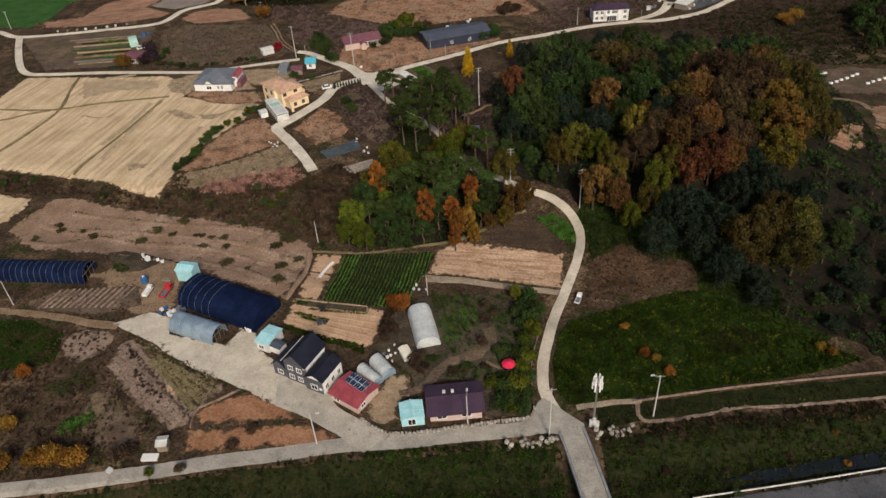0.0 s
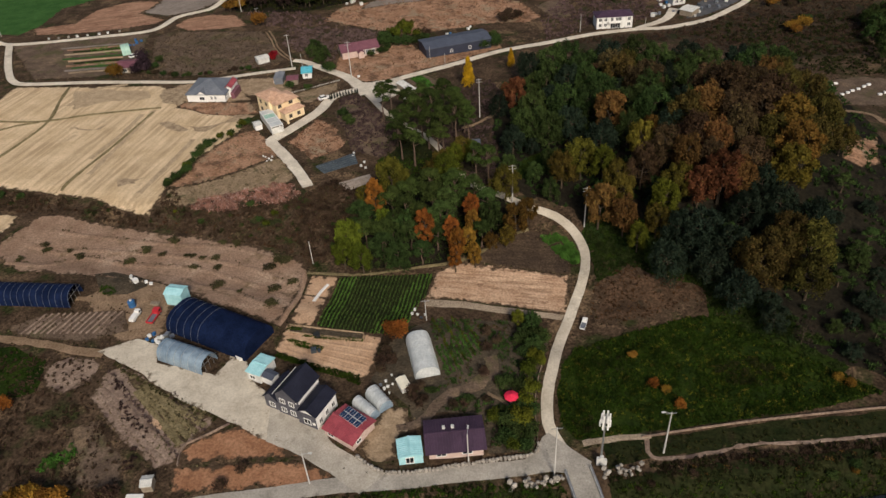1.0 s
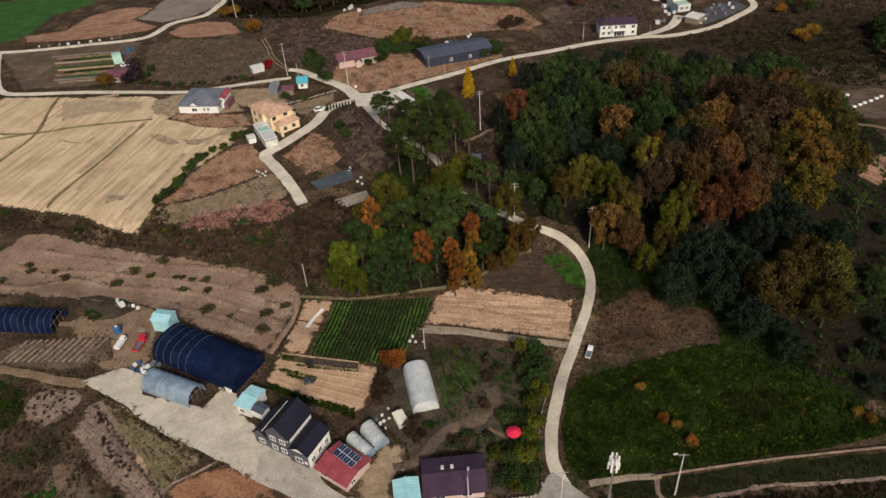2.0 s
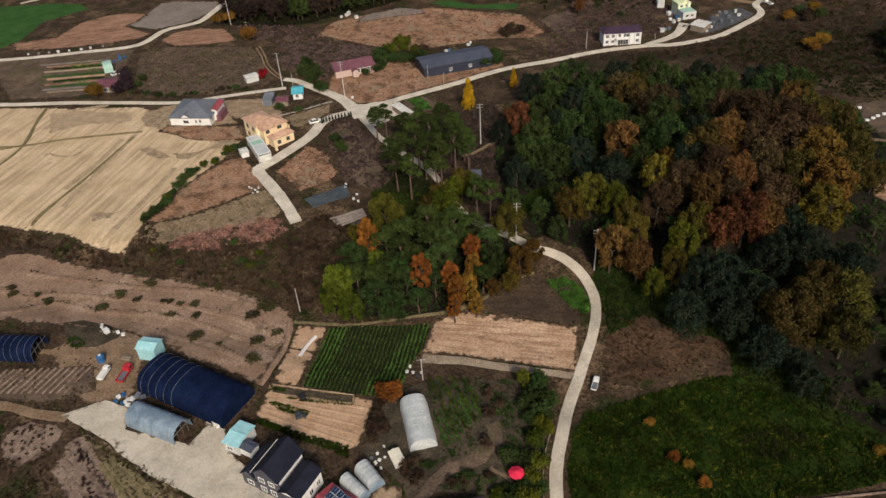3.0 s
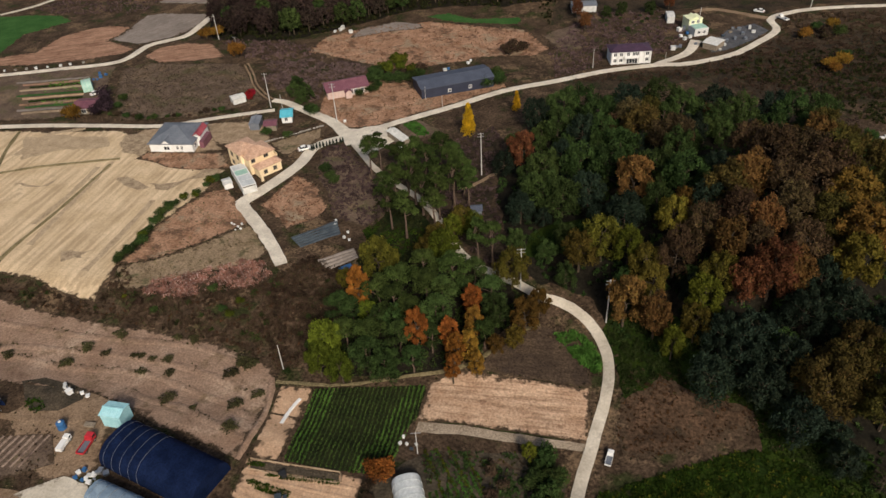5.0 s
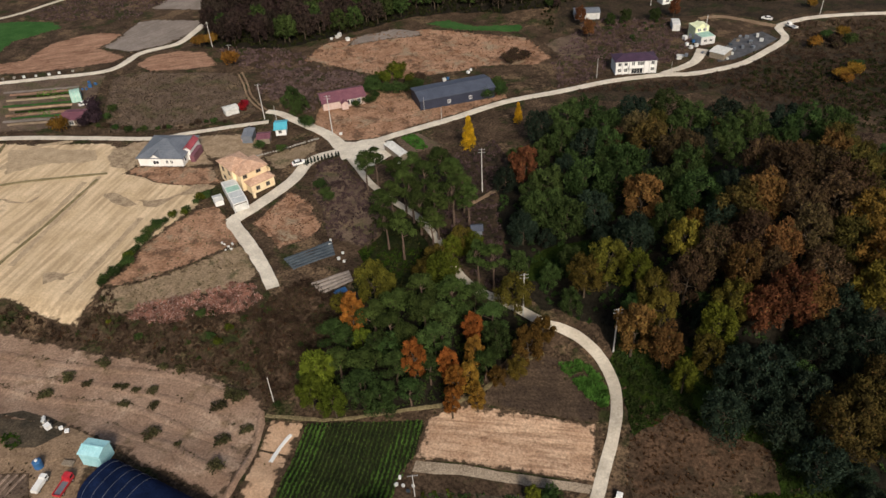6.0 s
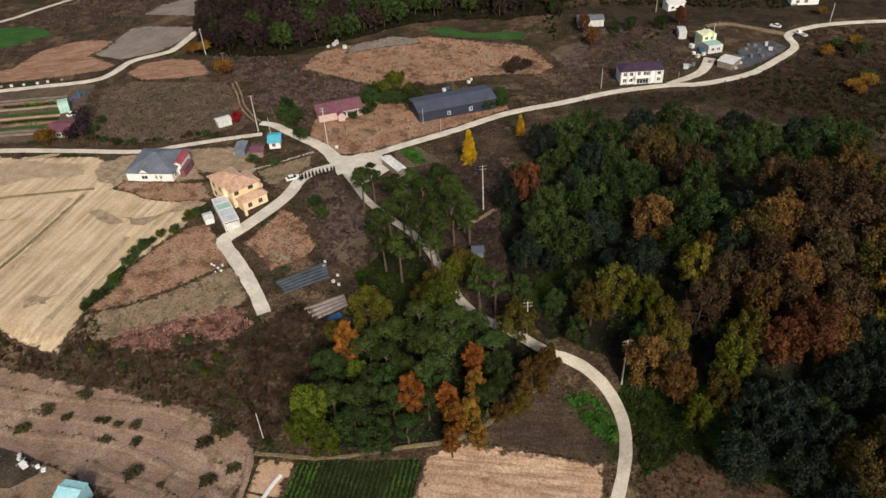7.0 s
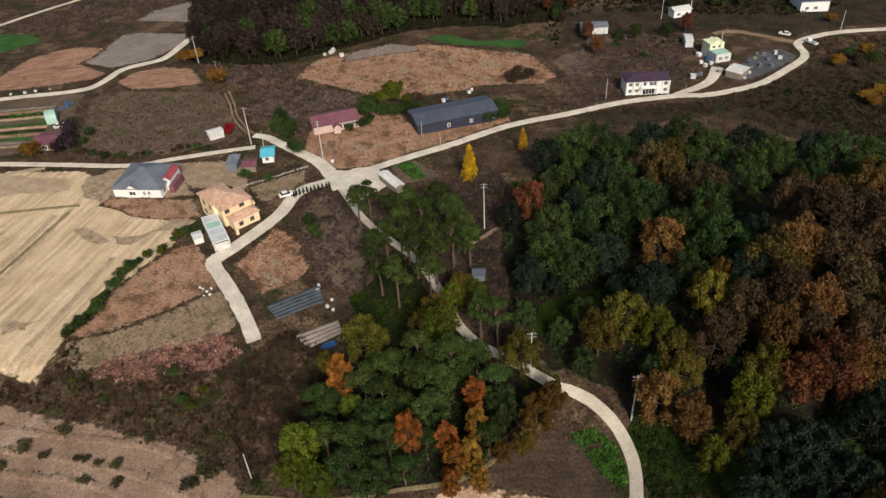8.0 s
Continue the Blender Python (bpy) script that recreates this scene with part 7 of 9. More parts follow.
for x, y in [(47.6, 364.0), (50.0, 360.2), (53.6, 366.0), (55.4, 359.1), (42.2, 353.9), (54.5, 336.4), (45.8, 398.0), (50.1, 354.3)]:
    plant(("bush_ochre", "bush_brown", "bush_green")[int(rng.integers(3))], x, y, rng.uniform(1.0, 1.8), group="bushes of the eastern slope")
for patch in ([(-7.6, 127.2), (-2.1, 130.3), (0.2, 125.9), (-5.8, 122.7)], [(17.5, 130.7), (23.6, 135.7), (30.3, 133.5), (28.2, 127.7), (19.9, 126.7)], [(-11.3, 108.3), (-5.7, 111.4), (-4.1, 108.5), (-9.6, 105.3)]):
    stuff_of("dark_brambles", "dark brambles within the weedy field", "scrub", bits(patch, 0.7, 97), "l_bank", 1.0, 0.2, 14, 97)
for x, y in bits(EBANK, 5.5, 98, patchy=0.6):
    plant(("bush_brown", "bush_ochre", "bush_green", "bush_brown")[int(rng.integers(4))], x, y, rng.uniform(0.35, 0.7), group="bushes of the stream bank")
stuff_of("copse_understory", "dark green understory of the copse", "undergrowth", bits([(-71.3, 144.5), (-76.9, 146.8), (-78.0, 152.8), (-75.6, 161.0), (-77.3, 168.2), (-72.4, 175.3), (-62.2, 183.2), (-54.0, 181.4), (-47.5, 180.7), (-40.7, 179.9), (-31.2, 178.9), (-35.1, 171.6), (-39.3, 164.5), (-41.8, 156.6), (-48.5, 151.1), (-57.7, 147.8)], 1.3, 99), "l_green", 1.1, 0.24, 14, 99)
stuff_of("leafy_patch", "bright green leafy patch on waste ground", "plants", bits([(-109.6, 70.4), (-109.6, 74.3), (-106.7, 76.1), (-106.8, 78.1), (-104.1, 76.0), (-104.5, 73.1), (-107.2, 70.4)], 0.5, 101, patchy=0.2), "l_crop", 0.7, 0.2, 12, 101)
stuff_of("mauve_clumps", "dark purplish clumps in the allotment", "plants", [(x + rng.normal() * 0.5, y + rng.normal() * 0.5) for x, y in [(-108.6, 94.5), (-106.9, 93.8), (-105.6, 93.5), (-102.3, 88.8), (-100.9, 88.1), (-99.6, 86.5), (-98.3, 86.3), (-96.4, 85.1), (-95.0, 84.8), (-93.7, 84.4), (-92.7, 76.8), (-92.4, 77.9), (-91.6, 75.9), (-93.3, 79.3)] for _ in range(4)], "l_dim", 0.6, 0.2, 16, 102)
stuff_of("rise_understory", "dark understory of the far rise", "undergrowth", bits([(-197.9, 316.6), (-165.6, 319.9), (-151.7, 332.4), (-137.6, 346.4), (-123.1, 362.3), (-105.7, 371.2), (-81.2, 371.5), (-58.8, 379.1), (-60.8, 407.3), (-115.7, 410.0), (-207.4, 420.0), (-261.3, 417.2)], 1.7, 103), "l_bank", 1.6, 0.36, 12, 103)
stuff_of("far_brush", "mauve brush above the grey field", "scrub", bits([(-311.3, 336.2), (-296.2, 372.8), (-242.5, 383.4), (-252.6, 356.3), (-250.6, 341.4), (-290.5, 333.9)], 1.5, 104), "l_mauve", 0.8, 0.28, 9, 104)
stuff_of("far_brush", "dark brush below the far rise", "scrub", bits([(-196.7, 316.8), (-165.6, 319.9), (-148.9, 315.1), (-148.7, 304.5), (-164.5, 299.0), (-174.4, 299.8), (-189.3, 310.7)], 1.2, 105), "l_mauve", 0.9, 0.25, 10, 105)


# ---- buildings ----
def box(bm, x0, x1, y0, y1, z0, z1):
    v = [bm.verts.new(p) for p in ((x0, y0, z0), (x1, y0, z0), (x1, y1, z0), (x0, y1, z0), (x0, y0, z1), (x1, y0, z1), (x1, y1, z1), (x0, y1, z1))]
    for f in ((3, 2, 1, 0), (4, 5, 6, 7), (0, 1, 5, 4), (1, 2, 6, 5), (2, 3, 7, 6), (3, 0, 4, 7)):
        bm.faces.new([v[i] for i in f])
    return v


def slab(bm, corners, thick):
    """A plate under four corners, of the given thickness."""
    top = [bm.verts.new(c) for c in corners]
    low = [bm.verts.new((c[0], c[1], c[2] - thick)) for c in corners]
    bm.faces.new(top)
    bm.faces.new(low[::-1])
    for i in range(4):
        j = (i + 1) % 4
        bm.faces.new((top[j], top[i], low[i], low[j]))


def boxes(*dims):
    bm = bmesh.new()
    for d in dims:
        box(bm, *d)
    return bm


def at_site(name, foot, label, category="house", sink=0.0):
    x, y, ang, L, D = foot
    c, s = math.cos(radians(ang)), math.sin(radians(ang))
    z = max(gz(x + c * u - s * v, y + s * u + c * v) for u in (0, L) for v in (0, D))
    ob = tagged(new(name), label, category)
    ob.matrix_basis = pose(x, y, z - sink, 0, 0, ang)
    return ob, L, D


def gable_walls(L, D, eave, ridge, axis, x0=0.0, y0=0.0):
    bm = bmesh.new()
    if axis == "x":
        ring = [(y0, -0.6), (y0 + D, -0.6), (y0 + D, eave), (y0 + D / 2, ridge), (y0, eave)]
        ends = [[bm.verts.new((x, p, q)) for p, q in ring] for x in (x0, x0 + L)]
    else:
        ring = [(x0, -0.6), (x0 + L, -0.6), (x0 + L, eave), (x0 + L / 2, ridge), (x0, eave)]
        ends = [[bm.verts.new((p, y, q)) for p, q in ring] for y in (y0, y0 + D)]
    bm.faces.new(ends[0][::-1])
    bm.faces.new(ends[1])
    for i in range(5):
        j = (i + 1) % 5
        bm.faces.new((ends[0][i], ends[0][j], ends[1][j], ends[1][i]))
    bmesh.ops.recalc_face_normals(bm, faces=bm.faces[:])
    return bm


def gable_roof(L, D, eave, ridge, axis, x0=0.0, y0=0.0, over=0.4, thick=0.16, ribs=0.0):
    """A two-sided roof as one closed shell, with standing seams where ribs gives their distance."""
    bm = bmesh.new()
    half = (D if axis == "x" else L) / 2
    run = L if axis == "x" else D
    drop = over * (ridge - eave) / half
    profile = [(-over, 0.0)]
    k = -over + ribs / 2
    while ribs and k < run + over - 0.1:
        profile += [(k - 0.05, 0.0), (k - 0.03, 0.07), (k + 0.03, 0.07), (k + 0.05, 0.0)]
        k += ribs
    profile.append((run + over, 0.0))
    rows = []
    for along, lift in profile:
        ring = [(-over, eave - drop), (-over, eave - drop + thick + lift), (half, ridge + thick + lift), (2 * half + over, eave - drop + thick + lift), (2 * half + over, eave - drop), (half, ridge)]
        rows.append([bm.verts.new((x0 + along, y0 + c, z) if axis == "x" else (x0 + c, y0 + along, z)) for c, z in ring])
    for p, q in zip(rows, rows[1:]):
        for i in range(6):
            j = (i + 1) % 6
            bm.faces.new((p[i], p[j], q[j], q[i]))
    bm.faces.new(rows[0])
    bm.faces.new(rows[-1][::-1])
    bmesh.ops.recalc_face_normals(bm, faces=bm.faces[:])
    return bm


def ridged(ob, material, L, D, eave, ridge, axis, x0=0.0, y0=0.0, over=0.4, thick=0.16, ribs=0.0, name="roof"):
    """The roof and its ridge cap."""
    roof = part(name, gable_roof(L, D, eave, ridge, axis, x0, y0, over, thick, ribs), M[material], ob)
    z = ridge + thick + (0.06 if ribs else 0.0)
    if axis == "x":
        cap = boxes((x0 - over - 0.02, x0 + L + over + 0.02, y0 + D / 2 - 0.16, y0 + D / 2 + 0.16, z - 0.08, z + 0.05))
    else:
        cap = boxes((x0 + L / 2 - 0.16, x0 + L / 2 + 0.16, y0 - over - 0.02, y0 + D + over + 0.02, z - 0.08, z + 0.05))
    part("ridge_cap", cap, M[material], roof)


def hip_roof(L, D, eave, ridge, x0=0.0, y0=0.0, over=0.5, thick=0.15, courses=9):
    """A hipped roof laid in stepped courses."""
    bm = bmesh.new()
    a0, a1, b0, b1 = x0 - over, x0 + L + over, y0 - over, y0 + D + over
    half = min(a1 - a0, b1 - b0) / 2
    def ring_at(t, z):
        q = half * t * 0.985
        return [bm.verts.new((x, y, z)) for x, y in ((a0 + q, b0 + q), (a1 - q, b0 + q), (a1 - q, b1 - q), (a0 + q, b1 - q))]

    last = ring_at(0.0, eave)
    bm.faces.new(last[::-1])
    for i in range(courses):
        t0, t1 = i / courses, (i + 1) / courses
        for r in (ring_at(t0, eave + (ridge - eave) * t0 + thick), ring_at(t1, eave + (ridge - eave) * t1 + thick * 0.5)):
            for j in range(4):
                k = (j + 1) % 4
                bm.faces.new((last[j], last[k], r[k], r[j]))
            last = r
    bm.faces.new(last)
    return bm


def window(house, face, u, z, w, h, L, D, frame_mat="white", split=1, x0=0.0, y0=0.0, name="window", pane="glass"):
    """A window or door with its frame, bars and pane, a little proud of the wall. u: along the wall; z: its foot."""
    def put(bm, u0, u1, d0, d1, z0, z1):
        if face == "front":
            box(bm, x0 + u0, x0 + u1, y0 - d1, y0 - d0, z0, z1)
        elif face == "back":
            box(bm, x0 + u0, x0 + u1, y0 + D + d0, y0 + D + d1, z0, z1)
        elif face == "right":
            box(bm, x0 + L + d0, x0 + L + d1, y0 + u0, y0 + u1, z0, z1)
        else:
            box(bm, x0 - d1, x0 - d0, y0 + u0, y0 + u1, z0, z1)
    bm = bmesh.new()
    t = 0.13
    put(bm, u - t, u + w + t, 0.003, 0.1, z - t, z)
    put(bm, u - t, u + w + t, 0.003, 0.1, z + h, z + h + t)
    put(bm, u - t, u, 0.003, 0.09, z, z + h)
    put(bm, u + w, u + w + t, 0.003, 0.09, z, z + h)
    for i in range(1, split + 1):
        c = u + w * i / (split + 1)
        put(bm, c - 0.05, c + 0.05, 0.003, 0.08, z, z + h)
    ob = part(name, bm, M[frame_mat], house)
    bm = bmesh.new()
    put(bm, u, u + w, 0.003, 0.03, z, z + h)
    part("pane", bm, M[pane], ob, "dark window glass" if pane == "glass" else "")


def gable_house(name, label, foot, eave, ridge, axis, wall, roof, windows=(), ribs=0.6, over=0.4, category="house", door=None, split=1):
    ob, L, D = at_site(name, foot, label, category)
    part("wall", gable_walls(L, D, eave, ridge, axis), M[wall], ob)
    ridged(ob, roof, L, D, eave, ridge, axis, over=over, ribs=ribs)
    for face, u, z, w, h in windows:
        window(ob, face, u, z, w, h, L, D, split=split)
    if door:
        face, u, w, h = door
        window(ob, face, u, 0.05, w, h, L, D, frame_mat="dull_white", split=0, name="door", pane="timber")
    return ob, L, D


def tunnel(name, label, foot, height, cover, hoops=1.5, rope="dull_white", end="film_grey", open_end=False, thick_rope=0.03, reach=1.0):
    """A hooped tunnel: cover, each hoop, end walls."""
    ob, L, D = at_site(name, foot, label, "polytunnel")
    seg = 14

    def arch(x, out=0.0):
        pts = []
        for i in range(seg + 1):
            a_ = math.pi * i / seg
            flat = math.copysign(abs(math.cos(a_)) ** 0.75, math.cos(a_))
            pts.append((x, D / 2 - (D / 2 + out) * flat, (height + out) * math.sin(a_) ** 0.8))
        return pts
    bm = bmesh.new()
    rings = []
    n = max(4, int(L / 0.75))
    for k in range(n + 1):
        sag = -0.05 if k % 2 else 0.0
        rings.append([bm.verts.new(p) for p in arch(L * k / n, sag)])
    for p, q in zip(rings, rings[1:]):
        for i in range(seg):
            bm.faces.new((p[i], q[i], q[i + 1], p[i + 1])).smooth = True
    part("cover", bm, M[cover], ob)
    k = hoops / 2
    while k < L * reach:
        bm = bmesh.new()
        inner, outer = arch(k, 0.03 - thick_rope), arch(k, 0.03 + thick_rope)
        rings_ = [[bm.verts.new((k + u, q[1], q[2])) for q, u in ((p_, -thick_rope), (p_, thick_rope), (o_, thick_rope), (o_, -thick_rope))] for p_, o_ in zip(inner, outer)]
        for a_, b_ in zip(rings_, rings_[1:]):
            for i in range(4):
                bm.faces.new((a_[i], a_[(i + 1) % 4], b_[(i + 1) % 4], b_[i]))
        part("hoop", bm, M[rope], ob)
        k += hoops
    for x in ((0.04,) if open_end else (0.04, L - 0.04)):
        bm = bmesh.new()
        bm.faces.new([bm.verts.new(p) for p in arch(x, -0.06)])
        solid = bmesh.ops.extrude_face_region(bm, geom=bm.faces[:])["geom"]
        for v in solid:
            if isinstance(v, bmesh.types.BMVert):
                v.co.x += 0.03
        part("end_wall", bm, M[end], ob)
    if open_end:
        bm = bmesh.new()
        for u in (D * 0.25, D * 0.5, D * 0.75):
            box(bm, L - 0.06, L, u - 0.04, u + 0.04, 0, height * 0.9)
        box(bm, L - 0.07, L + 0.01, 0.1, D - 0.1, height * 0.6, height * 0.6 + 0.1)
        part("end_frame", bm, M["steel"], ob)
    return ob


# the two-storey grey house with navy roofs
def main_house(foot):
    ob, L, D = at_site("farmhouse", foot, "grey two-storey farmhouse with navy shingle roofs and white gable")
    a0, a1 = L * 0.26, L * 0.66
    part("wall", gable_walls(a1 - a0, D, 6.0, 8.4, "y", a0, 0.0), M["grey_cladding"], ob, "grey cladding of the middle block")
    ridged(ob, "navy_roof", a1 - a0, D, 6.0, 8.4, "y", a0, 0.0, 0.35, ribs=0.0)
    part("wall", gable_walls(a0 - 0.05, D * 0.86, 3.4, 5.0, "y", 0.0, 0.15), M["grey_cladding"], ob, "grey cladding of the low wing")
    ridged(ob, "navy_roof", a0 - 0.05, D * 0.86, 3.4, 5.0, "y", 0.0, 0.15, 0.3)
    part("wall", gable_walls(L - a1 - 0.03, D * 0.95, 4.0, 5.1, "y", a1 + 0.03, -0.5), M["white"], ob, "white rendered side wing")
    ridged(ob, "navy_roof", L - a1 - 0.33, D * 0.95, 4.0, 5.1, "y", a1 + 0.33, -0.5, 0.25)
    part("front_cladding", boxes((a1 + 0.05, L - 0.02, -0.56, -0.503, -0.3, 3.9)), M["grey_cladding"], ob)
    part("side_cladding", boxes((a1 + 0.003, a1 + 0.05, D * 0.05, D - 0.05, 4.4, 5.95)), M["white"], ob, "white upper side wall")
    part("verge_board", boxes((a1 - 0.1, a1 + 0.37, -0.38, -0.35, 5.55, 5.8)), M["white"], ob)
    w = a1 - a0
    for u in (0.18, 0.6):
        for z in (1.0, 3.6):
            window(ob, "front", a0 + w * u, z, 1.1, 1.15, L, D)
    window(ob, "front", a0 * 0.35, 1.0, 1.2, 1.1, L, D, y0=0.15)
    window(ob, "front", a1 + 1.6, 1.0, 1.5, 1.3, L, D, y0=-0.56)
    part("wheel_window", boxes((a1 + 3.6, a1 + 4.3, -0.6, -0.563, 1.2, 1.9)), M["white"], ob, "small white round-framed window")
    for u, z in ((D * 0.12, 1.0), (D * 0.42, 1.2), (D * 0.72, 1.2)):
        window(ob, "right", u, z, 0.9, 1.3, L - 0.003, D, y0=-0.5)
    part("bargeboard", boxes((a0 - 0.42, a0 - 0.36, -0.4, D + 0.4, 5.7, 6.0)), M["white"], ob)
    part("chimney_vent", boxes((a0 * 0.45, a0 * 0.45 + 0.3, D * 0.7, D * 0.7 + 0.3, 3.9, 5.0)), M["white"], ob)
    part("porch_step", boxes((a1 + 0.5, L - 0.4, -2.3, -0.58, -0.3, 0.15)), M["concrete"], ob)


main_house((-72.09, 96.10, -11.6, 13.57, 7.38))
red, L, D = gable_house("workshop", "low shed with faded crimson metal roof", (-57.06, 92.19, -18.9, 7.41, 6.65), 2.1, 2.9, "x", "pink_wall", "red_roof", (("front", 1.0, 0.7, 1.4, 0.9), ("right", 1.2, 0.7, 1.2, 0.9)), 0.5)


def solar_array(foot, lift):
    """Solar modules on a tilted rack."""
    x, y, ang, L, D = foot
    ob = tagged(new("solar_array"), "blue solar panels racked on a crimson roof", "solar panel")
    ob.matrix_basis = pose(x, y, gz(x, y) + lift, 4, 0, ang)
    part("rack", boxes(*[(0.05, L - 0.05, D * f - 0.04, D * f + 0.04, -0.55, 0.02) for f in (0.1, 0.5, 0.9)]), M["steel"], ob)
    nx, ny = 4, 2
    for i in range(nx):
        for j in range(ny):
            a_, b_ = L * i / nx, D * j / ny
            p = part("module", boxes((a_ + 0.04, a_ + L / nx - 0.04, b_ + 0.04, b_ + D / ny - 0.04, 0.03, 0.07)), M["dull_white"], ob, "pale aluminium module frame")
            w, h = L / nx - 0.12, D / ny - 0.12
            for q in range(2):
                part("cell", boxes((a_ + 0.08 + q * w / 2, a_ + 0.04 + (q + 1) * w / 2, b_ + 0.08, b_ + 0.04 + h, 0.071, 0.085)), M["cells"], p)


solar_array((-54.92, 95.15, -25.0, 5.30, 2.88), 3.1)
tunnel("storage_tunnel", "small grey film storage tunnel", (-52.49, 103.03, -37.9, 5.55, 3.37), 2.6, "film_white", 1.2, "steel")
tunnel("storage_tunnel", "small pale grey storage tunnel", (-54.22, 99.89, -29.7, 5.72, 2.71), 2.5, "film_white", 1.2, "steel")
tunnel("net_tunnel", "large navy shade-net tunnel with pale hoops", (-105.90, 111.59, -11.7, 23.65, 10.49), 4.6, "net_navy", 2.2, "slate_grey", "net_navy", thick_rope=0.02, reach=0.5)
tunnel("net_tunnel", "long navy shade-net tunnel with pale hoops", (-177.75, 106.29, 9.8, 43.54, 6.32), 4.0, "net_navy", 1.7, "slate_grey", "net_navy", True, 0.022)
tunnel("film_tunnel", "grey-blue film tunnel with an open end", (-102.69, 102.70, -8.7, 12.76, 5.49), 3.6, "film_grey", 2.0, "steel", "film_grey", True)
tunnel("greenhouse", "cloudy white film greenhouse in the garden", (-38.87, 112.95, 118.3, 11.81, 5.59), 3.0, "film_white", 1.6, "film_white", "film_white")
gable_house("store_hut", "pale cyan box hut beside the net tunnel", (-111.38, 120.16, 3.5, 4.48, 3.62), 3.4, 3.9, "x", "cyan_metal", "cyan_metal", (), 0.5, 0.15, "shed")
gable_house("cyan_shed", "white shed with a turquoise metal roof", (-79.46, 102.17, -8.8, 3.42, 5.46), 2.6, 3.0, "x", "dull_white", "cyan_metal", (("front", 0.8, 0.9, 1.2, 0.9),), 0.5, 0.25, "shed")
gable_house("white_lean_to", "small white lean-to by the farmhouse", (-76.23, 102.24, -13.9, 3.15, 2.16), 2.0, 2.3, "x", "white", "slate_metal", (), 0.5, 0.15, "shed")
gable_house("roadside_shed", "pale cyan metal shed by the road wall", (-40.29, 88.93, 23.9, 4.67, 4.46), 1.9, 2.3, "y", "cyan_metal", "cyan_metal", (("front", 1.4, 0.1, 1.4, 1.6),), 0.45, 0.12, "shed")
purple, L, D = gable_house("bungalow", "bungalow with a dark purple metal roof", (-35.16, 91.90, 20.6, 10.56, 7.09), 2.0, 2.9, "x", "pink_wall", "purple_roof", (("front", 1.5, 0.4, 1.8, 1.1), ("front", 6.5, 0.4, 1.8, 1.1)), 0.55, 0.7)
for u in (0.28, 0.45):
    part("roof_vent", boxes((L * u, L * u + 0.6, D * 0.62, D * 0.62 + 0.6, 2.6, 3.3)), M["dull_white"], purple)
gable_house("cream_shed", "little cream-roofed shed among the clutter", (-45.25, 105.90, 41.4, 1.90, 3.00), 1.6, 1.75, "y", "dull_white", "pale_cream", (), 0.0, 0.2, "shed")


# the orange-roofed villa
def villa(foot):
    ob, L, D = at_site("villa", foot, "cream villa with hipped orange clay roofs")
    f = 3.5
    part("wall", boxes((0, L, f, D * 0.72, -0.6, 5.4)), M["cream"], ob, "cream two-storey block")
    part("roof", hip_roof(L, D * 0.72 - f, 5.4, 7.0, 0.0, f), M["orange_tile"], ob)
    part("wall", boxes((-0.9, L * 0.7, D * 0.45, D, -0.6, 6.1)), M["cream"], ob, "cream rear block")
    part("roof", hip_roof(L * 0.7 + 0.9, D * 0.55, 6.1, 7.8, -0.9, D * 0.45), M["orange_tile"], ob)
    part("wall", boxes((L * 0.12, L, 0, f - 0.003, -0.6, 2.9)), M["cream"], ob, "cream front wing")
    part("roof", hip_roof(L * 0.88, f - 0.3, 2.9, 4.1, L * 0.12, 0.0, 0.4, courses=6), M["orange_tile"], ob)
    for u in (0.3, 0.68):
        window(ob, "front", L * u, 0.9, 1.0, 1.1, L, D, "timber")
    window(ob, "front", L * 0.1, 3.9, 1.1, 1.0, L, D, "timber", y0=f)
    window(ob, "front", L * 0.6, 4.1, 1.3, 0.9, L, D, "timber", y0=f)
    for u in (0.38, 0.55):
        window(ob, "right", D * u, 1.0, 1.1, 1.2, L, D, "timber")
        window(ob, "right", D * u, 3.6, 1.1, 1.2, L, D, "timber")
    for u in (0.55, 0.8):
        for z in (1.0, 3.8):
            window(ob, "left", D * u, z, 1.1, 1.2, L, D, "timber", x0=-0.9)
    part("balcony", boxes((L + 0.003, L + 1.2, f + 0.4, D * 0.6, 2.6, 2.8), (L + 1.1, L + 1.2, f + 0.4, D * 0.6, 2.8, 3.6)), M["cream"], ob)
    part("gate_post", boxes((0.3, 1.0, -2.2, -1.5, -0.5, 1.7)), M["cream"], ob)


villa((-123.10, 211.70, 57.4, 8.63, 14.66))


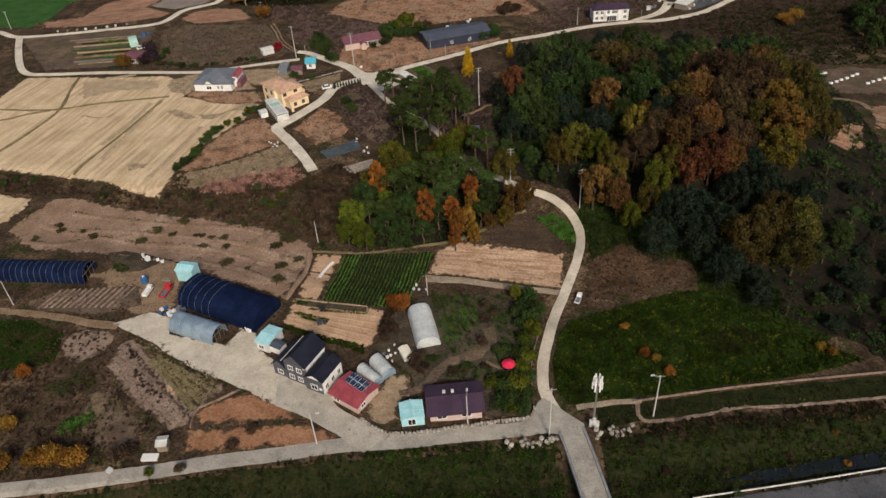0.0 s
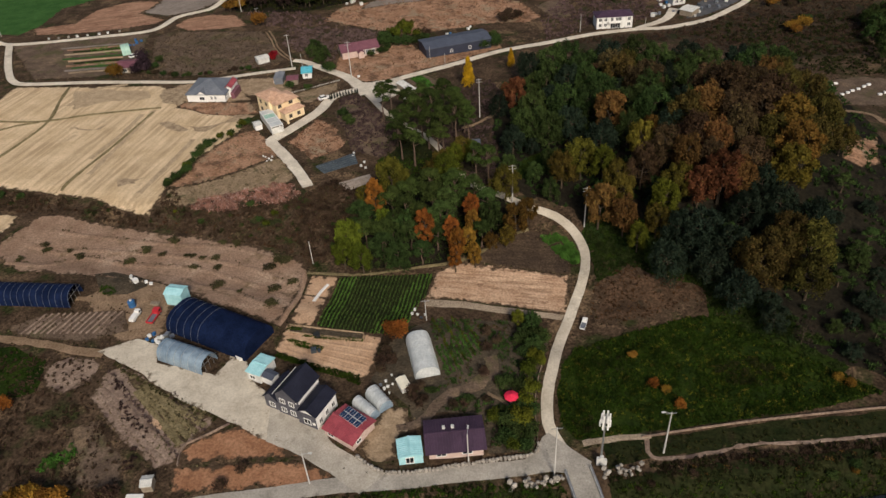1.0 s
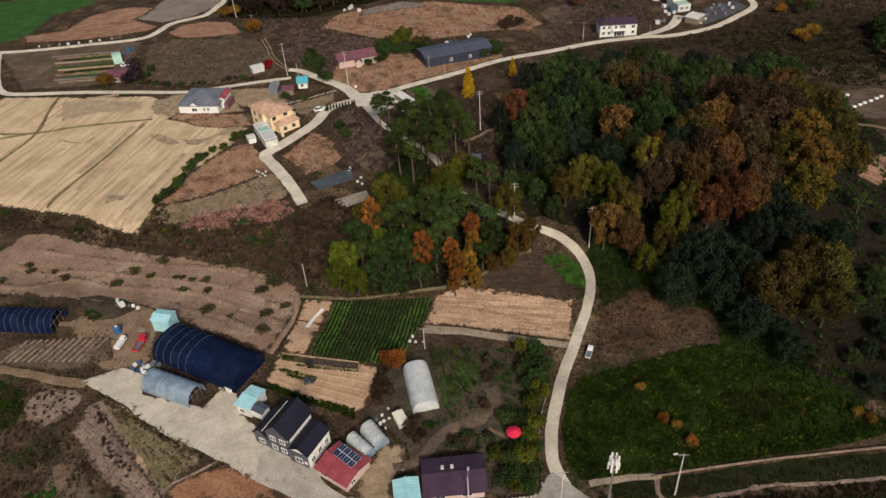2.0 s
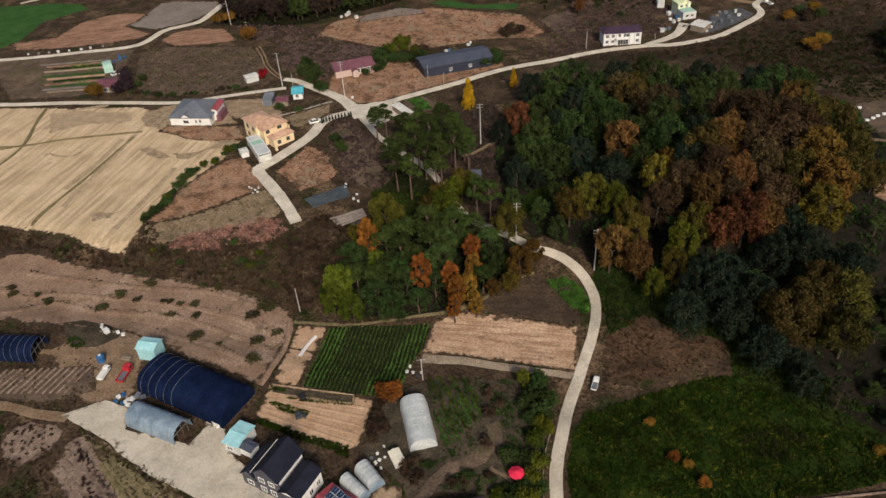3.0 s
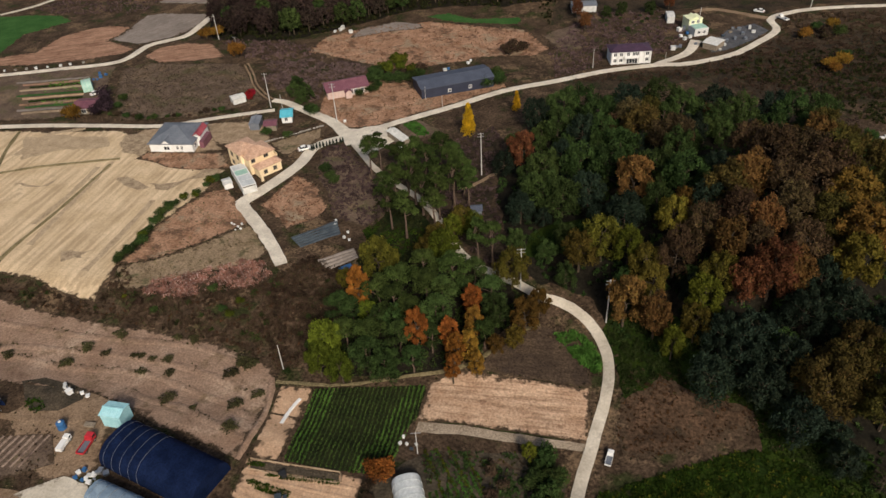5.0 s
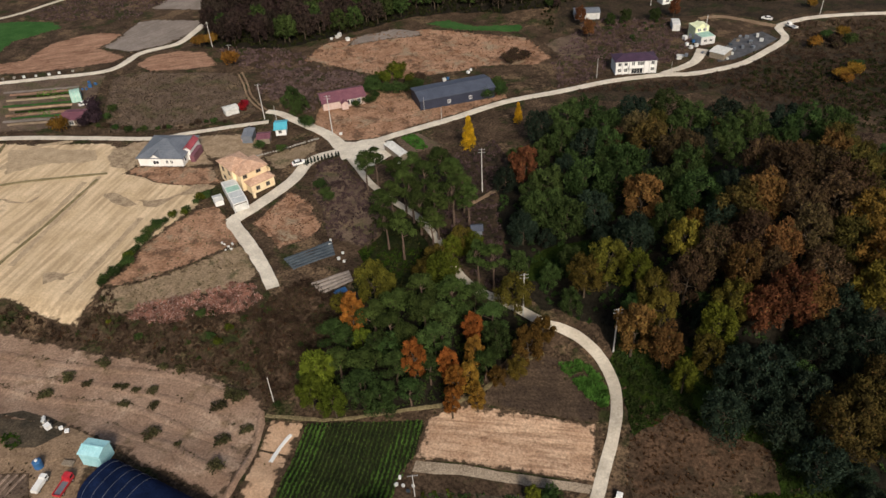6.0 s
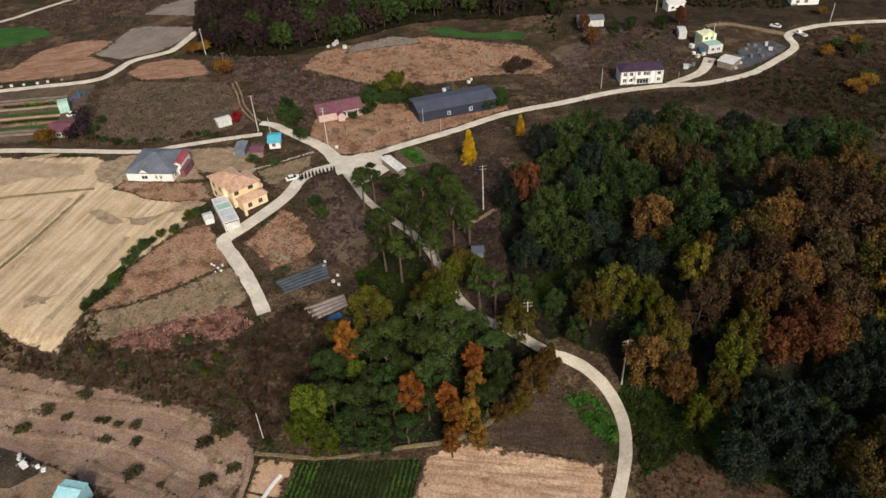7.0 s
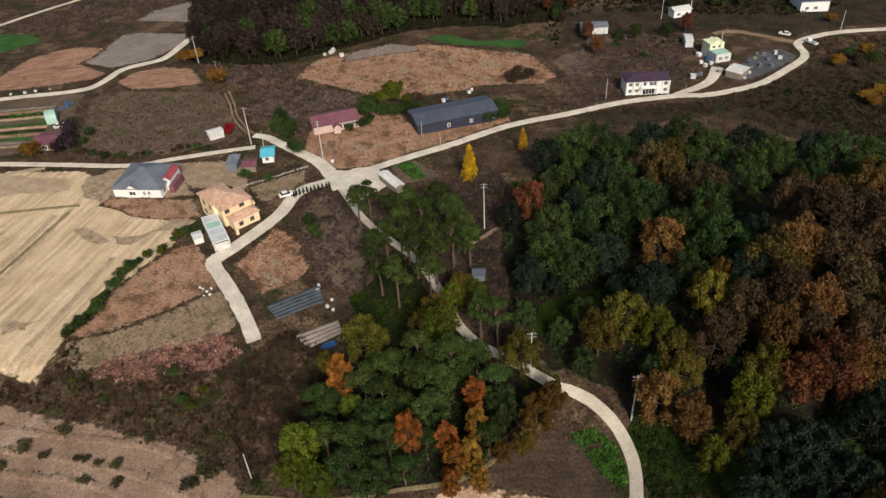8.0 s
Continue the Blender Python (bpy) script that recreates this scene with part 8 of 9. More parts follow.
def carport(foot):
    """A long open shelter; its long side runs along x."""
    ob, L, D = at_site("carport", foot, "white steel carport with translucent sheet roof", "carport")
    for v in (0.1, D - 0.1):
        for u in np.linspace(0.1, L - 0.1, 4):
            part("post", boxes((u - 0.09, u + 0.09, v - 0.09, v + 0.09, -0.4, 2.7)), M["white"], ob)
        part("beam", boxes((0, L, v - 0.14, v + 0.14, 2.7, 3.0)), M["white"], ob)
    part("side_panel", boxes((0.2, L - 0.2, D - 0.08, D - 0.02, 0.2, 2.5)), M["dull_white"], ob, "weathered white side panel")
    part("end_panel", boxes((0.02, 0.08, 0.3, D - 0.3, 0.2, 2.4)), M["dull_white"], ob, "weathered white end panel")
    for k in range(5):
        u = L * k / 4
        part("beam", boxes((max(0, u - 0.16), min(L, u + 0.06), 0.25, D - 0.25, 2.72, 2.98)), M["white"], ob)
        if k < 4:
            part("roof_sheet", boxes((u + 0.08, u + L / 4 - 0.18, 0.26, D - 0.26, 2.9, 2.93)), M["mint" if k == 2 else "film_white"], ob)


carport((-120.00, 205.70, 133.6, 13.40, 4.18))
gable_house("garden_shed", "small white garden shed by the hedge", (-130.02, 204.47, 43.3, 2.41, 3.28), 1.7, 2.0, "x", "white", "dull_white", (), 0.0, 0.15, "shed")
def cottage(foot):
    ob, L, D = at_site("cottage", foot, "white cottage under a broad slate-grey hipped roof")
    part("wall", boxes((0, L, 0, D, -0.6, 2.9)), M["white"], ob)
    part("roof", hip_roof(L, D, 2.9, 6.0, 0, 0, 0.5, courses=8), M["slate_grey"], ob)
    part("wall", gable_walls(3.6, 3.0, 3.0, 4.3, "y", L * 0.28, -0.3), M["white"], ob, "white dormer gable")
    ridged(ob, "slate_grey", 3.6, 3.0, 3.0, 4.3, "y", L * 0.28, -0.3, 0.3)
    for u, w in ((0.34, 1.8), (0.62, 0.7), (0.72, 0.7)):
        window(ob, "front", L * u, 1.0, w, 1.1, L, D, y0=-0.3 if u < 0.5 else 0.0)
    window(ob, "right", 1.5, 0.9, 1.4, 1.2, L, D)
    part("wall", boxes((L - 1.0, L + 1.2, D * 0.3, D * 0.8, -0.6, 3.6)), M["white"], ob, "white side annex")
    ridged(ob, "red_roof", 2.2, D * 0.5, 3.6, 4.6, "y", L - 1.0, D * 0.3, 0.2, ribs=0.5)
    part("lean_to", boxes((L + 1.21, L + 2.6, D * 0.2, D * 0.7, -0.4, 2.2)), M["maroon_roof"], ob, "dark maroon lean-to")


cottage((-165.90, 220.40, 10.3, 14.40, 13.76))
gable_house("cyan_cottage", "small white store with a bright turquoise roof", (-132.50, 247.91, 22.5, 3.45, 5.80), 2.4, 3.1, "x", "white", "cyan_dark", (("front", 1.0, 0.8, 1.0, 1.1),), 0.5, 0.5, "shed")
gable_house("maroon_hut", "low hut with a maroon roof", (-135.61, 241.09, 20.9, 3.92, 4.15), 2.0, 2.5, "x", "timber", "maroon_roof", (), 0.5, 0.3, "shed")
gable_house("car_shelter", "grey sheet-roofed car shelter", (-140.90, 240.65, 17.0, 3.27, 5.93), 2.3, 2.6, "y", "slate_grey", "slate_grey", (), 0.5, 0.2, "shed")
pink, L, D = gable_house("pink_house", "pinkish brick bungalow with maroon roof", (-124.07, 268.06, 34.5, 15.17, 8.63), 2.9, 4.4, "x", "pink_wall", "maroon_roof", (("front", 8.2, 0.8, 1.2, 1.6), ("front", 9.8, 0.8, 1.2, 1.6), ("front", 12.2, 0.8, 1.2, 1.6)), 0.6, 0.4)
part("porch", gable_walls(2.2, 1.8, 2.4, 3.2, "y", L * 0.42, -1.85), M["pink_wall"], pink)
ridged(pink, "maroon_roof", 2.2, 1.8, 2.4, 3.2, "y", L * 0.42, -1.85, 0.25, name="porch_roof")
barn, L, D = gable_house("long_barn", "long navy metal barn with white-framed windows", (-90.70, 274.83, 34.0, 27.30, 10.99), 3.6, 4.6, "x", "navy_wall", "slate_metal", (("front", 10.0, 1.0, 0.9, 1.0), ("front", 17.8, 1.0, 0.9, 1.0), ("front", 25.0, 1.0, 0.9, 1.0)), 0.9, 0.3)


def white_house(foot):
    ob, L, D = at_site("white_house", foot, "white two-storey house with columns and dark purple roof")
    part("wall", boxes((0, L, 0, D, -0.6, 4.9)), M["white"], ob)
    part("roof", hip_roof(L, D, 4.9, 6.4, courses=5), M["purple_roof"], ob)
    part("balcony", boxes((L * 0.32, L * 0.72, -1.7, -0.003, 2.7, 2.95), (L * 0.32, L * 0.72, -1.7, -1.58, 2.95, 3.7)), M["white"], ob)
    for u in (0.01, 0.17, 0.34, 0.7, 0.83, 0.97):
        part("column", boxes((L * u, L * u + 0.45, -0.5, -0.003, -0.5, 4.85)), M["white"], ob)
    for u in (0.07, 0.22, 0.87):
        for z in (0.9, 3.2):
            window(ob, "front", L * u, z, 1.1, 1.2, L, D)
    for u in (0.4, 0.54, 0.62):
        window(ob, "front", L * u, 3.2, 1.0, 1.3, L, D)
    window(ob, "front", L * 0.4, 0.1, 4.0, 2.1, L, D, split=3)


white_house((-28.92, 317.37, 17.3, 15.06, 6.79))


def lime_block(foot):
    ob, L, D = at_site("painted_block", foot, "stepped pale lime painted block in a cluttered yard")
    part("wall", boxes((0, L, 0, D * 0.5, -0.5, 3.0)), M["dull_white"], ob)
    part("wall", boxes((0.2, L, D * 0.5 + 0.003, D, -0.5, 4.8)), M["yellow_paint"], ob)
    part("parapet", boxes((0.0, L + 0.1, D * 0.5 - 0.1, D + 0.1, 4.8, 5.1)), M["yellow_paint"], ob)
    part("gable", gable_walls(L * 0.5, D * 0.4, 5.12, 6.0, "y", L * 0.3, D * 0.55), M["yellow_paint"], ob)
    part("roof_slab", boxes((0.3, L - 0.3, 0.3, D * 0.45, 3.0, 3.15)), M["mint"], ob)
    for u in (0.2, 0.6):
        window(ob, "front", L * u, 1.0, 1.2, 1.1, L, D)
        window(ob, "front", L * u, 3.4, 1.2, 1.0, L, D, y0=D * 0.5)


lime_block((1.11, 350.06, 29.4, 5.98, 10.85))
gable_house("sheet_roof_store", "open store with a pale sheet roof", (4.27, 339.08, -26.4, 5.63, 6.67), 2.3, 2.6, "x", "timber", "dull_white", (), 0.5, 0.3, "shed")
gable_house("far_shed", "long far shed with a dull grey roof", (-50.43, 368.34, 15.4, 10.44, 6.11), 2.4, 3.0, "x", "dull_white", "slate_grey", (), 0.6, 0.3, "shed")
gable_house("far_cabin", "far white cabin beside the fields", (-15.31, 393.40, 32.5, 8.00, 4.78), 3.0, 3.8, "x", "white", "dull_white", (("front", 1.5, 0.9, 1.5, 1.0),), 0.0, 0.3, "shed")
gable_house("far_house", "far white house with a slate roof", (34.98, 408.01, 14.7, 11.57, 11.93), 4.5, 6.0, "x", "white", "slate_metal", (("front", 2.0, 1.0, 1.4, 1.2), ("front", 5.5, 1.0, 1.4, 1.2)), 0.6, 0.4)
gable_house("block_hut", "small pale block hut on the slope", (-10.05, 363.27, 9.1, 2.97, 6.75), 2.6, 3.0, "x", "dull_white", "dull_white", (), 0.0, 0.1, "shed")
tunnel("mint_tunnel", "small mint green film dome", (-219.85, 256.80, 39.6, 3.48, 6.63), 3.6, "mint", 1.2, "dull_white", "mint")
gable_house("plot_shed", "maroon-roofed shed by the vegetable plots", (-210.48, 239.41, 17.0, 7.07, 7.69), 2.4, 3.2, "x", "timber", "maroon_roof", (("front", 3.0, 0.6, 1.5, 1.3),), 0.5, 0.4, "shed")
gable_house("red_roof_store", "low white store beside a scarlet bush", (-156.46, 257.75, 45.7, 4.72, 3.79), 2.0, 2.4, "x", "dull_white", "dull_white", (), 0.5, 0.2, "shed")
gable_house("wayside_hut", "small dark hut among the pines", (-55.33, 206.06, 16.9, 2.71, 2.62), 2.0, 2.6, "x", "slate_grey", "slate_metal", (), 0.5, 0.3, "shed")
gable_house("field_hut", "pale corrugated hut by the road", (-85.74, 71.38, 21.3, 2.01, 2.30), 1.8, 2.1, "x", "timber", "dull_white", (), 0.4, 0.15, "shed")
gable_house("lane_store", "long grey sheet-roofed store by the forecourt", (-86.26, 239.51, 50.1, 2.84, 9.35), 2.2, 2.6, "y", "timber", "dull_white", (), 0.5, 0.2, "shed")


# ---- poles, bridge, walls ----
def utility_pole(spot, height, label="grey concrete utility pole with crossarms", arms=2, lamp_arm=False, turn=20):
    ob = tagged(new("utility_pole" if not lamp_arm else "street_lamp"), label, "pole")
    x, y = spot
    ob.matrix_basis = pose(x, y, gz(x, y), 0, 0, turn)
    bm = bmesh.new()
    limb(bm, (0, 0, -0.5), (0, 0, height), min(0.19, 0.018 * height), min(0.11, 0.011 * height), 10)
    part("shaft", bm, M["pole"], ob)
    for i in range(arms):
        z = height - 0.4 - 0.9 * i
        part("crossarm", boxes((-1.0, 1.0, -0.05, 0.05, z, z + 0.1)), M["steel"], ob)
        for u in (-0.9, -0.45, 0.45, 0.9):
            bm = bmesh.new()
            limb(bm, (u, 0, z + 0.1), (u, 0, z + 0.28), 0.035, 0.025, 5)
            part("insulator", bm, M["pole"], ob)
    if lamp_arm:
        bm = bmesh.new()
        limb(bm, (0, 0, height - 0.3), (1.3, 0, height + 0.25), 0.06, 0.045, 6)
        part("arm", bm, M["steel"], ob)
        part("lamp_head", boxes((1.2, 1.95, -0.16, 0.16, height + 0.16, height + 0.32)), M["dull_white"], ob)
    return ob


for spot, height, arms in (
    ((-15.8, 173.9), 12.7, 2), ((-57.85, 228.22), 14.1, 2), ((-36.7, 179.6), 12.6, 2),
    ((-11.41, 95.56), 14.3, 1), ((-148.04, 102.52), 7.8, 0), ((-47.1, 129.5), 6.5, 1),
    ((-141.96, 258.31), 13.2, 1), ((-114.0, 252.1), 14.3, 2), ((-196.22, 316.86), 11.2, 0),
    ((-184.65, 310.93), 4.2, 1), ((-136.53, 256.75), 6.3, 0), ((2.37, 356.55), 9.8, 0),
    ((-35.03, 313.03), 7.5, 0), ((-9.09, 322.37), 4.2, 0), ((48.23, 389.18), 8.3, 0),
    ((-20.29, 392.01), 8.1, 0), ((-82.9, 144.3), 7.4, 0), ((-89.46, 274.94), 5.1, 0), ((-81.26, 268.14), 5.4, 0),
    ((-293.82, 268.72), 8.5, 1), ((-8.66, 403.08), 10.0, 0),
):
    utility_pole(spot, height, arms=arms)
utility_pole((8.38, 105.69), 12.2, "pale steel street lamp on the bank", 1, True, 200)
utility_pole((-27.68, 93.21), 8.9, "slim street lamp on the road wall", 0, True, 100)
utility_pole((-55.40, 80.76), 9.2, "slim street lamp at the roadside", 0, True, 10)


def mast(spot, height):
    x, y = spot
    ob = tagged(new("telecom_mast"), "slim steel telecom mast with white panel antennas", "mast")
    ob.matrix_basis = pose(x, y, gz(x, y), 0, 0, 10)
    bm = bmesh.new()
    limb(bm, (0, 0, -0.5), (0, 0, height), 0.22, 0.13, 10)
    part("shaft", bm, M["steel"], ob)
    for k, r in ((height - 0.6, 0.75), (height - 2.4, 0.9)):
        bm = bmesh.new()
        for i in range(12):
            a0, a1 = 2 * math.pi * i / 12, 2 * math.pi * (i + 1) / 12
            limb(bm, (r * math.cos(a0), r * math.sin(a0), k), (r * math.cos(a1), r * math.sin(a1), k), 0.05, 0.05, 4)
        part("ring", bm, M["steel"], ob)
        for i in range(6):
            a0 = 2 * math.pi * i / 6
            c, s = r * math.cos(a0), r * math.sin(a0)
            part("antenna", boxes((c - 0.16, c + 0.16, s - 0.12, s + 0.12, k - 0.9, k + 0.9)), M["white"], ob)
    for u, z in ((-0.9, 1.9), (0.35, 1.5), (-0.3, 2.4)):
        part("cabinet", boxes((u, u + 0.7, -1.0, -0.4, -0.2, z)), M["dull_white"], ob, "pale equipment cabinet")


mast((-3.24, 101.00), 13.8)


def bridge():
    line = [(-7.2, 97.7), (-5.0, 93.2), (-2.6, 87.8), (-0.6, 83.2), (2.1, 76.8)]
    deck = road("bridge_deck", line, (4.6, 4.6), M["old_concrete"], 0.1, "narrow concrete bridge deck over the stream", 0.0, "bridge", flat=-3.65)
    pts = smooth_line(line, 2.0)
    for s in (-1, 1):
        kerb = bmesh.new()
        rail = bmesh.new()
        edge = []
        for i, q in enumerate(pts):
            d = pts[min(i + 1, len(pts) - 1)] - pts[max(i - 1, 0)]
            d /= np.linalg.norm(d)
            edge.append((q + np.array((d[1], -d[0])) * s * 2.35, np.array((d[1], -d[0])) * s))
        for (a_, n0), (b_, n1) in zip(edge, edge[1:]):
            slab(kerb, [(*a_, -3.2), (*b_, -3.2), (*(b_ + n1 * 0.3), -3.2), (*(a_ + n0 * 0.3), -3.2)][:: s], 0.9)
            for z in (-2.75, -2.4):
                limb(rail, (*(a_ + n0 * 0.15), z), (*(b_ + n1 * 0.15), z), 0.06, 0.06, 5)
            limb(rail, (*(a_ + n0 * 0.15), -3.2), (*(a_ + n0 * 0.15), -2.35), 0.06, 0.06, 5)
        part("kerb", kerb, M["dull_white"], deck, "pale concrete bridge kerb")
        part("handrail", rail, M["steel"], deck, "galvanised bridge handrail")
    pier = bmesh.new()
    for q in (pts[len(pts) // 3], pts[2 * len(pts) // 3]):
        box(pier, q[0] - 1.8, q[0] + 1.8, q[1] - 0.4, q[1] + 0.4, -9, -3.7)
    part("pier", pier, M["concrete"], deck)


bridge()


def stone_shapes():
    out = []
    for seed in range(6):
        r_ = random.Random(seed)
        bm = bmesh.new()
        bmesh.ops.create_icosphere(bm, subdivisions=1, radius=0.5)
        for v in bm.verts:
            v.co *= r_.uniform(0.8, 1.15)
            v.co.z *= 0.75
        me = bpy.data.meshes.new("stone")
        bm.to_mesh(me)
        bm.free()
        me.materials.append(M["stone"])
        out.append(me)
    return out


STONES = stone_shapes()


def stone_wall(line, height, label, name="stone_wall", size=0.55, spread=0.0, rows=None):
    """A dry wall or bank of single stones along a line."""
    base = tagged(new(name), label, "wall", kind="structure")
    r_ = random.Random(len(line) * 7 + int(height * 10))
    for q in smooth_line(line, size * 0.95):
        for k in range(rows or max(1, int(height / size / 0.8))):
            x, y = q[0] + r_.uniform(-0.08, 0.08) + r_.uniform(-spread, spread), q[1] + r_.uniform(-0.08, 0.08) + r_.uniform(-spread, spread)
            ob = new("stone", STONES[r_.randrange(6)])
            ob.parent = base
            s = size * r_.uniform(0.85, 1.35)
            ob.matrix_basis = pose(x, y, gz(x, y) + 0.1 + k * size * 0.75, r_.uniform(-20, 20), r_.uniform(-20, 20), r_.uniform(0, 360)) @ Matrix.Diagonal((s, s, s, 1))


stone_wall([(-48.8, 88.4), (-45.2, 86.9), (-42.0, 86.5), (-36.7, 88.2), (-30.5, 91.5), (-23.2, 95.3), (-16.3, 98.9), (-15.5, 101.6)], 1.2, "low dry stone wall along the road", size=0.7)
stone_wall([(-2.0, 98.1), (-0.2, 98.8), (2.0, 99.6), (3.8, 100.6)], 1.0, "heap of pale boulders by the bridge", "boulder_bank", 0.9, 0.8, 3)
stone_wall([(-18.7, 90.5), (-15.6, 91.9), (-12.4, 93.4), (-9.8, 95.0)], 1.0, "boulder bank below the road", "boulder_bank", 0.9, 0.7, 3)
stone_wall([(-132.6, 233.4), (-127.1, 238.8), (-121.0, 245.6), (-117.8, 248.8)], 0.9, "rough garden stone wall by the villa", size=0.8)


def concrete_lip(line, label):
    base = bmesh.new()
    pts = smooth_line(line, 2.0)
    for a_, b_ in zip(pts, pts[1:]):
        d = (b_ - a_) / (np.linalg.norm(b_ - a_) + 1e-9)
        n = np.array((-d[1], d[0])) * 0.1
        z0, z1 = gz(*a_) + 0.5, gz(*b_) + 0.55
        slab(base, [(*(a_ - n), z0), (*(b_ - n), z1), (*(b_ + n), z1), (*(a_ + n), z0)], 1.0)
    tagged(part("ditch_wall", base, M["allot"], None), label, "wall", kind="structure")


concrete_lip([(4.1, 108.5), (13.1, 112.5), (24.5, 117.3), (33.6, 120.8), (45.1, 125.1), (55.3, 128.8)], "pale concrete lip of the field ditch")
concrete_lip([(-15.3, 100.1), (-16.5, 105.2), (-17.7, 109.8), (-18.4, 114.7), (-18.6, 120.1), (-18.3, 123.9)], "low concrete wall along the lane")
concrete_lip([(-83.4, 83.6), (-81.2, 85.7), (-79.5, 87.6), (-77.5, 90.1)], "pale kerb round the allotment corner")
concrete_lip([(-82.5, 78.3), (-83.7, 81.5), (-83.4, 83.6)], "pale kerb beside the soil plot")


def guard_rail(line):
    ob = tagged(new("guard_rail"), "white steel guard rail along the highway", "guard rail", kind="structure")
    pts = smooth_line(line, 4.0)
    bm = bmesh.new()
    for a_, b_ in zip(pts, pts[1:]):
        z0, z1 = gz(*a_) + 1.0, gz(*b_) + 1.0
        for dz in (0, 0.2):
            limb(bm, (*a_, z0 + dz), (*b_, z1 + dz), 0.1, 0.1, 6)
        p = bmesh.new()
        limb(p, (*a_, z0 - 1.2), (*a_, z0 + 0.25), 0.07, 0.07, 6)
        part("post", p, M["steel"], ob)
    part("rail", bm, M["dull_white"], ob)


guard_rail([(16.8, 89.6), (34.8, 97.3), (52.4, 105.2), (75.3, 115.6)])


# ---- vehicles ----
def car(spot, turn, label, paint="white"):
    ob = tagged(new("car"), label, "car")
    x, y = spot
    ob.matrix_basis = pose(x, y, gz(x, y) + 0.18, 0, 0, turn)
    bm = bmesh.new()
    prof = [(-2.15, 0.35), (2.15, 0.35), (2.2, 0.7), (1.9, 0.9), (1.0, 1.0), (-1.6, 1.02), (-2.15, 0.9)]
    sides = [[bm.verts.new((px, py, pz)) for px, pz in prof] for py in (-0.85, 0.85)]
    bm.faces.new(sides[0])
    bm.faces.new(sides[1][::-1])
    for i in range(len(prof)):
        j = (i + 1) % len(prof)
        bm.faces.new((sides[0][j], sides[0][i], sides[1][i], sides[1][j]))
    bmesh.ops.bevel(bm, geom=bm.edges[:], offset=0.07, segments=2, affect="EDGES")
    part("body", bm, M[paint], ob)
    bm = bmesh.new()
    low = [bm.verts.new(p) for p in ((-1.6, -0.78, 1.0), (1.0, -0.78, 1.0), (1.0, 0.78, 1.0), (-1.6, 0.78, 1.0))]
    top = [bm.verts.new(p) for p in ((-1.2, -0.62, 1.46), (0.3, -0.62, 1.48), (0.3, 0.62, 1.48), (-1.2, 0.62, 1.46))]
    for i in range(4):
        j = (i + 1) % 4
        bm.faces.new((low[i], low[j], top[j], top[i]))
    part("glasshouse", bm, M["glass"], ob, "dark car windows")
    part("roof", boxes((-1.22, 0.32, -0.64, 0.64, 1.465, 1.53)), M[paint], ob)
    wheels(ob, (-1.35, 1.35), 0.8, 0.32)
    for s in (-0.6, 0.6):
        part("headlight", boxes((2.13, 2.22, s - 0.2, s + 0.2, 0.66, 0.8)), M["dull_white"], ob)
        part("tail_light", boxes((-2.22, -2.1, s - 0.2, s + 0.2, 0.66, 0.84)), M["red"], ob)
    return ob


def wheels(ob, xs, half, r):
    for wx in xs:
        for s in (-1, 1):
            bm = bmesh.new()
            limb(bm, (wx, s * half, r), (wx, s * (half + 0.16), r), r, r, 14)
            w = part("wheel", bm, M["black"], ob)
            bm = bmesh.new()
            limb(bm, (wx, s * (half + 0.15), r), (wx, s * (half + 0.18), r), r * 0.6, r * 0.55, 10)
            part("rim", bm, M["steel"], w)


def truck(spot, turn, label, paint="white", load=None, size=1.0):
    ob = tagged(new("light_truck"), label, "truck")
    x, y = spot
    ob.matrix_basis = pose(x, y, gz(x, y) + 0.15, 0, 0, turn) @ Matrix.Diagonal((size, size, size, 1))
    bm = boxes((1.0, 2.4, -0.8, 0.8, 0.45, 1.85))
    bmesh.ops.bevel(bm, geom=bm.edges[:], offset=0.1, segments=2, affect="EDGES")
    part("cab", bm, M[paint], ob)
    part("windscreen", boxes((2.38, 2.43, -0.68, 0.68, 1.15, 1.7)), M["glass"], ob, "dark windscreen")
    for s in (-0.82, 0.79):
        part("side_window", boxes((1.3, 2.1, s, s + 0.03, 1.2, 1.7)), M["glass"], ob)
    part("bed", boxes((-2.3, 0.95, -0.82, 0.82, 0.6, 0.72)), M["slate_grey"], ob, "grey truck bed")
    for d in ((-2.3, 0.95, -0.86, -0.8, 0.6, 1.1), (-2.3, 0.95, 0.8, 0.86, 0.6, 1.1), (-2.34, -2.28, -0.8, 0.8, 0.6, 1.1), (0.9, 0.96, -0.8, 0.8, 0.7, 1.4)):
        part("bed_side", boxes(d), M[paint], ob)
    if load:
        part("cover", boxes((-2.2, 0.85, -0.78, 0.78, 0.75, 1.5)), M[load], ob)
    wheels(ob, (-1.5, 1.6), 0.66, 0.33)
    return ob


car((-116.5, 231.4), 40, "white saloon car parked on the lane")
car((-141.3, 243.5), 105, "white car under the grey shelter")
car((-213.81, 256.27), 60, "white car beside the mint dome")
car((27.11, 381.18), 160, "white car parked at the far bend")
truck((36.21, 373.46), 130, "white light truck on the far lane")
truck((-11.3, 138.9), 84, "white light truck parked beside the lane", size=0.72)
truck((-116.17, 113.91), 96, "white light truck with covered bed", load="white", size=0.8)
truck((-111.43, 114.72), 95, "red light farm truck on dirt", "red")


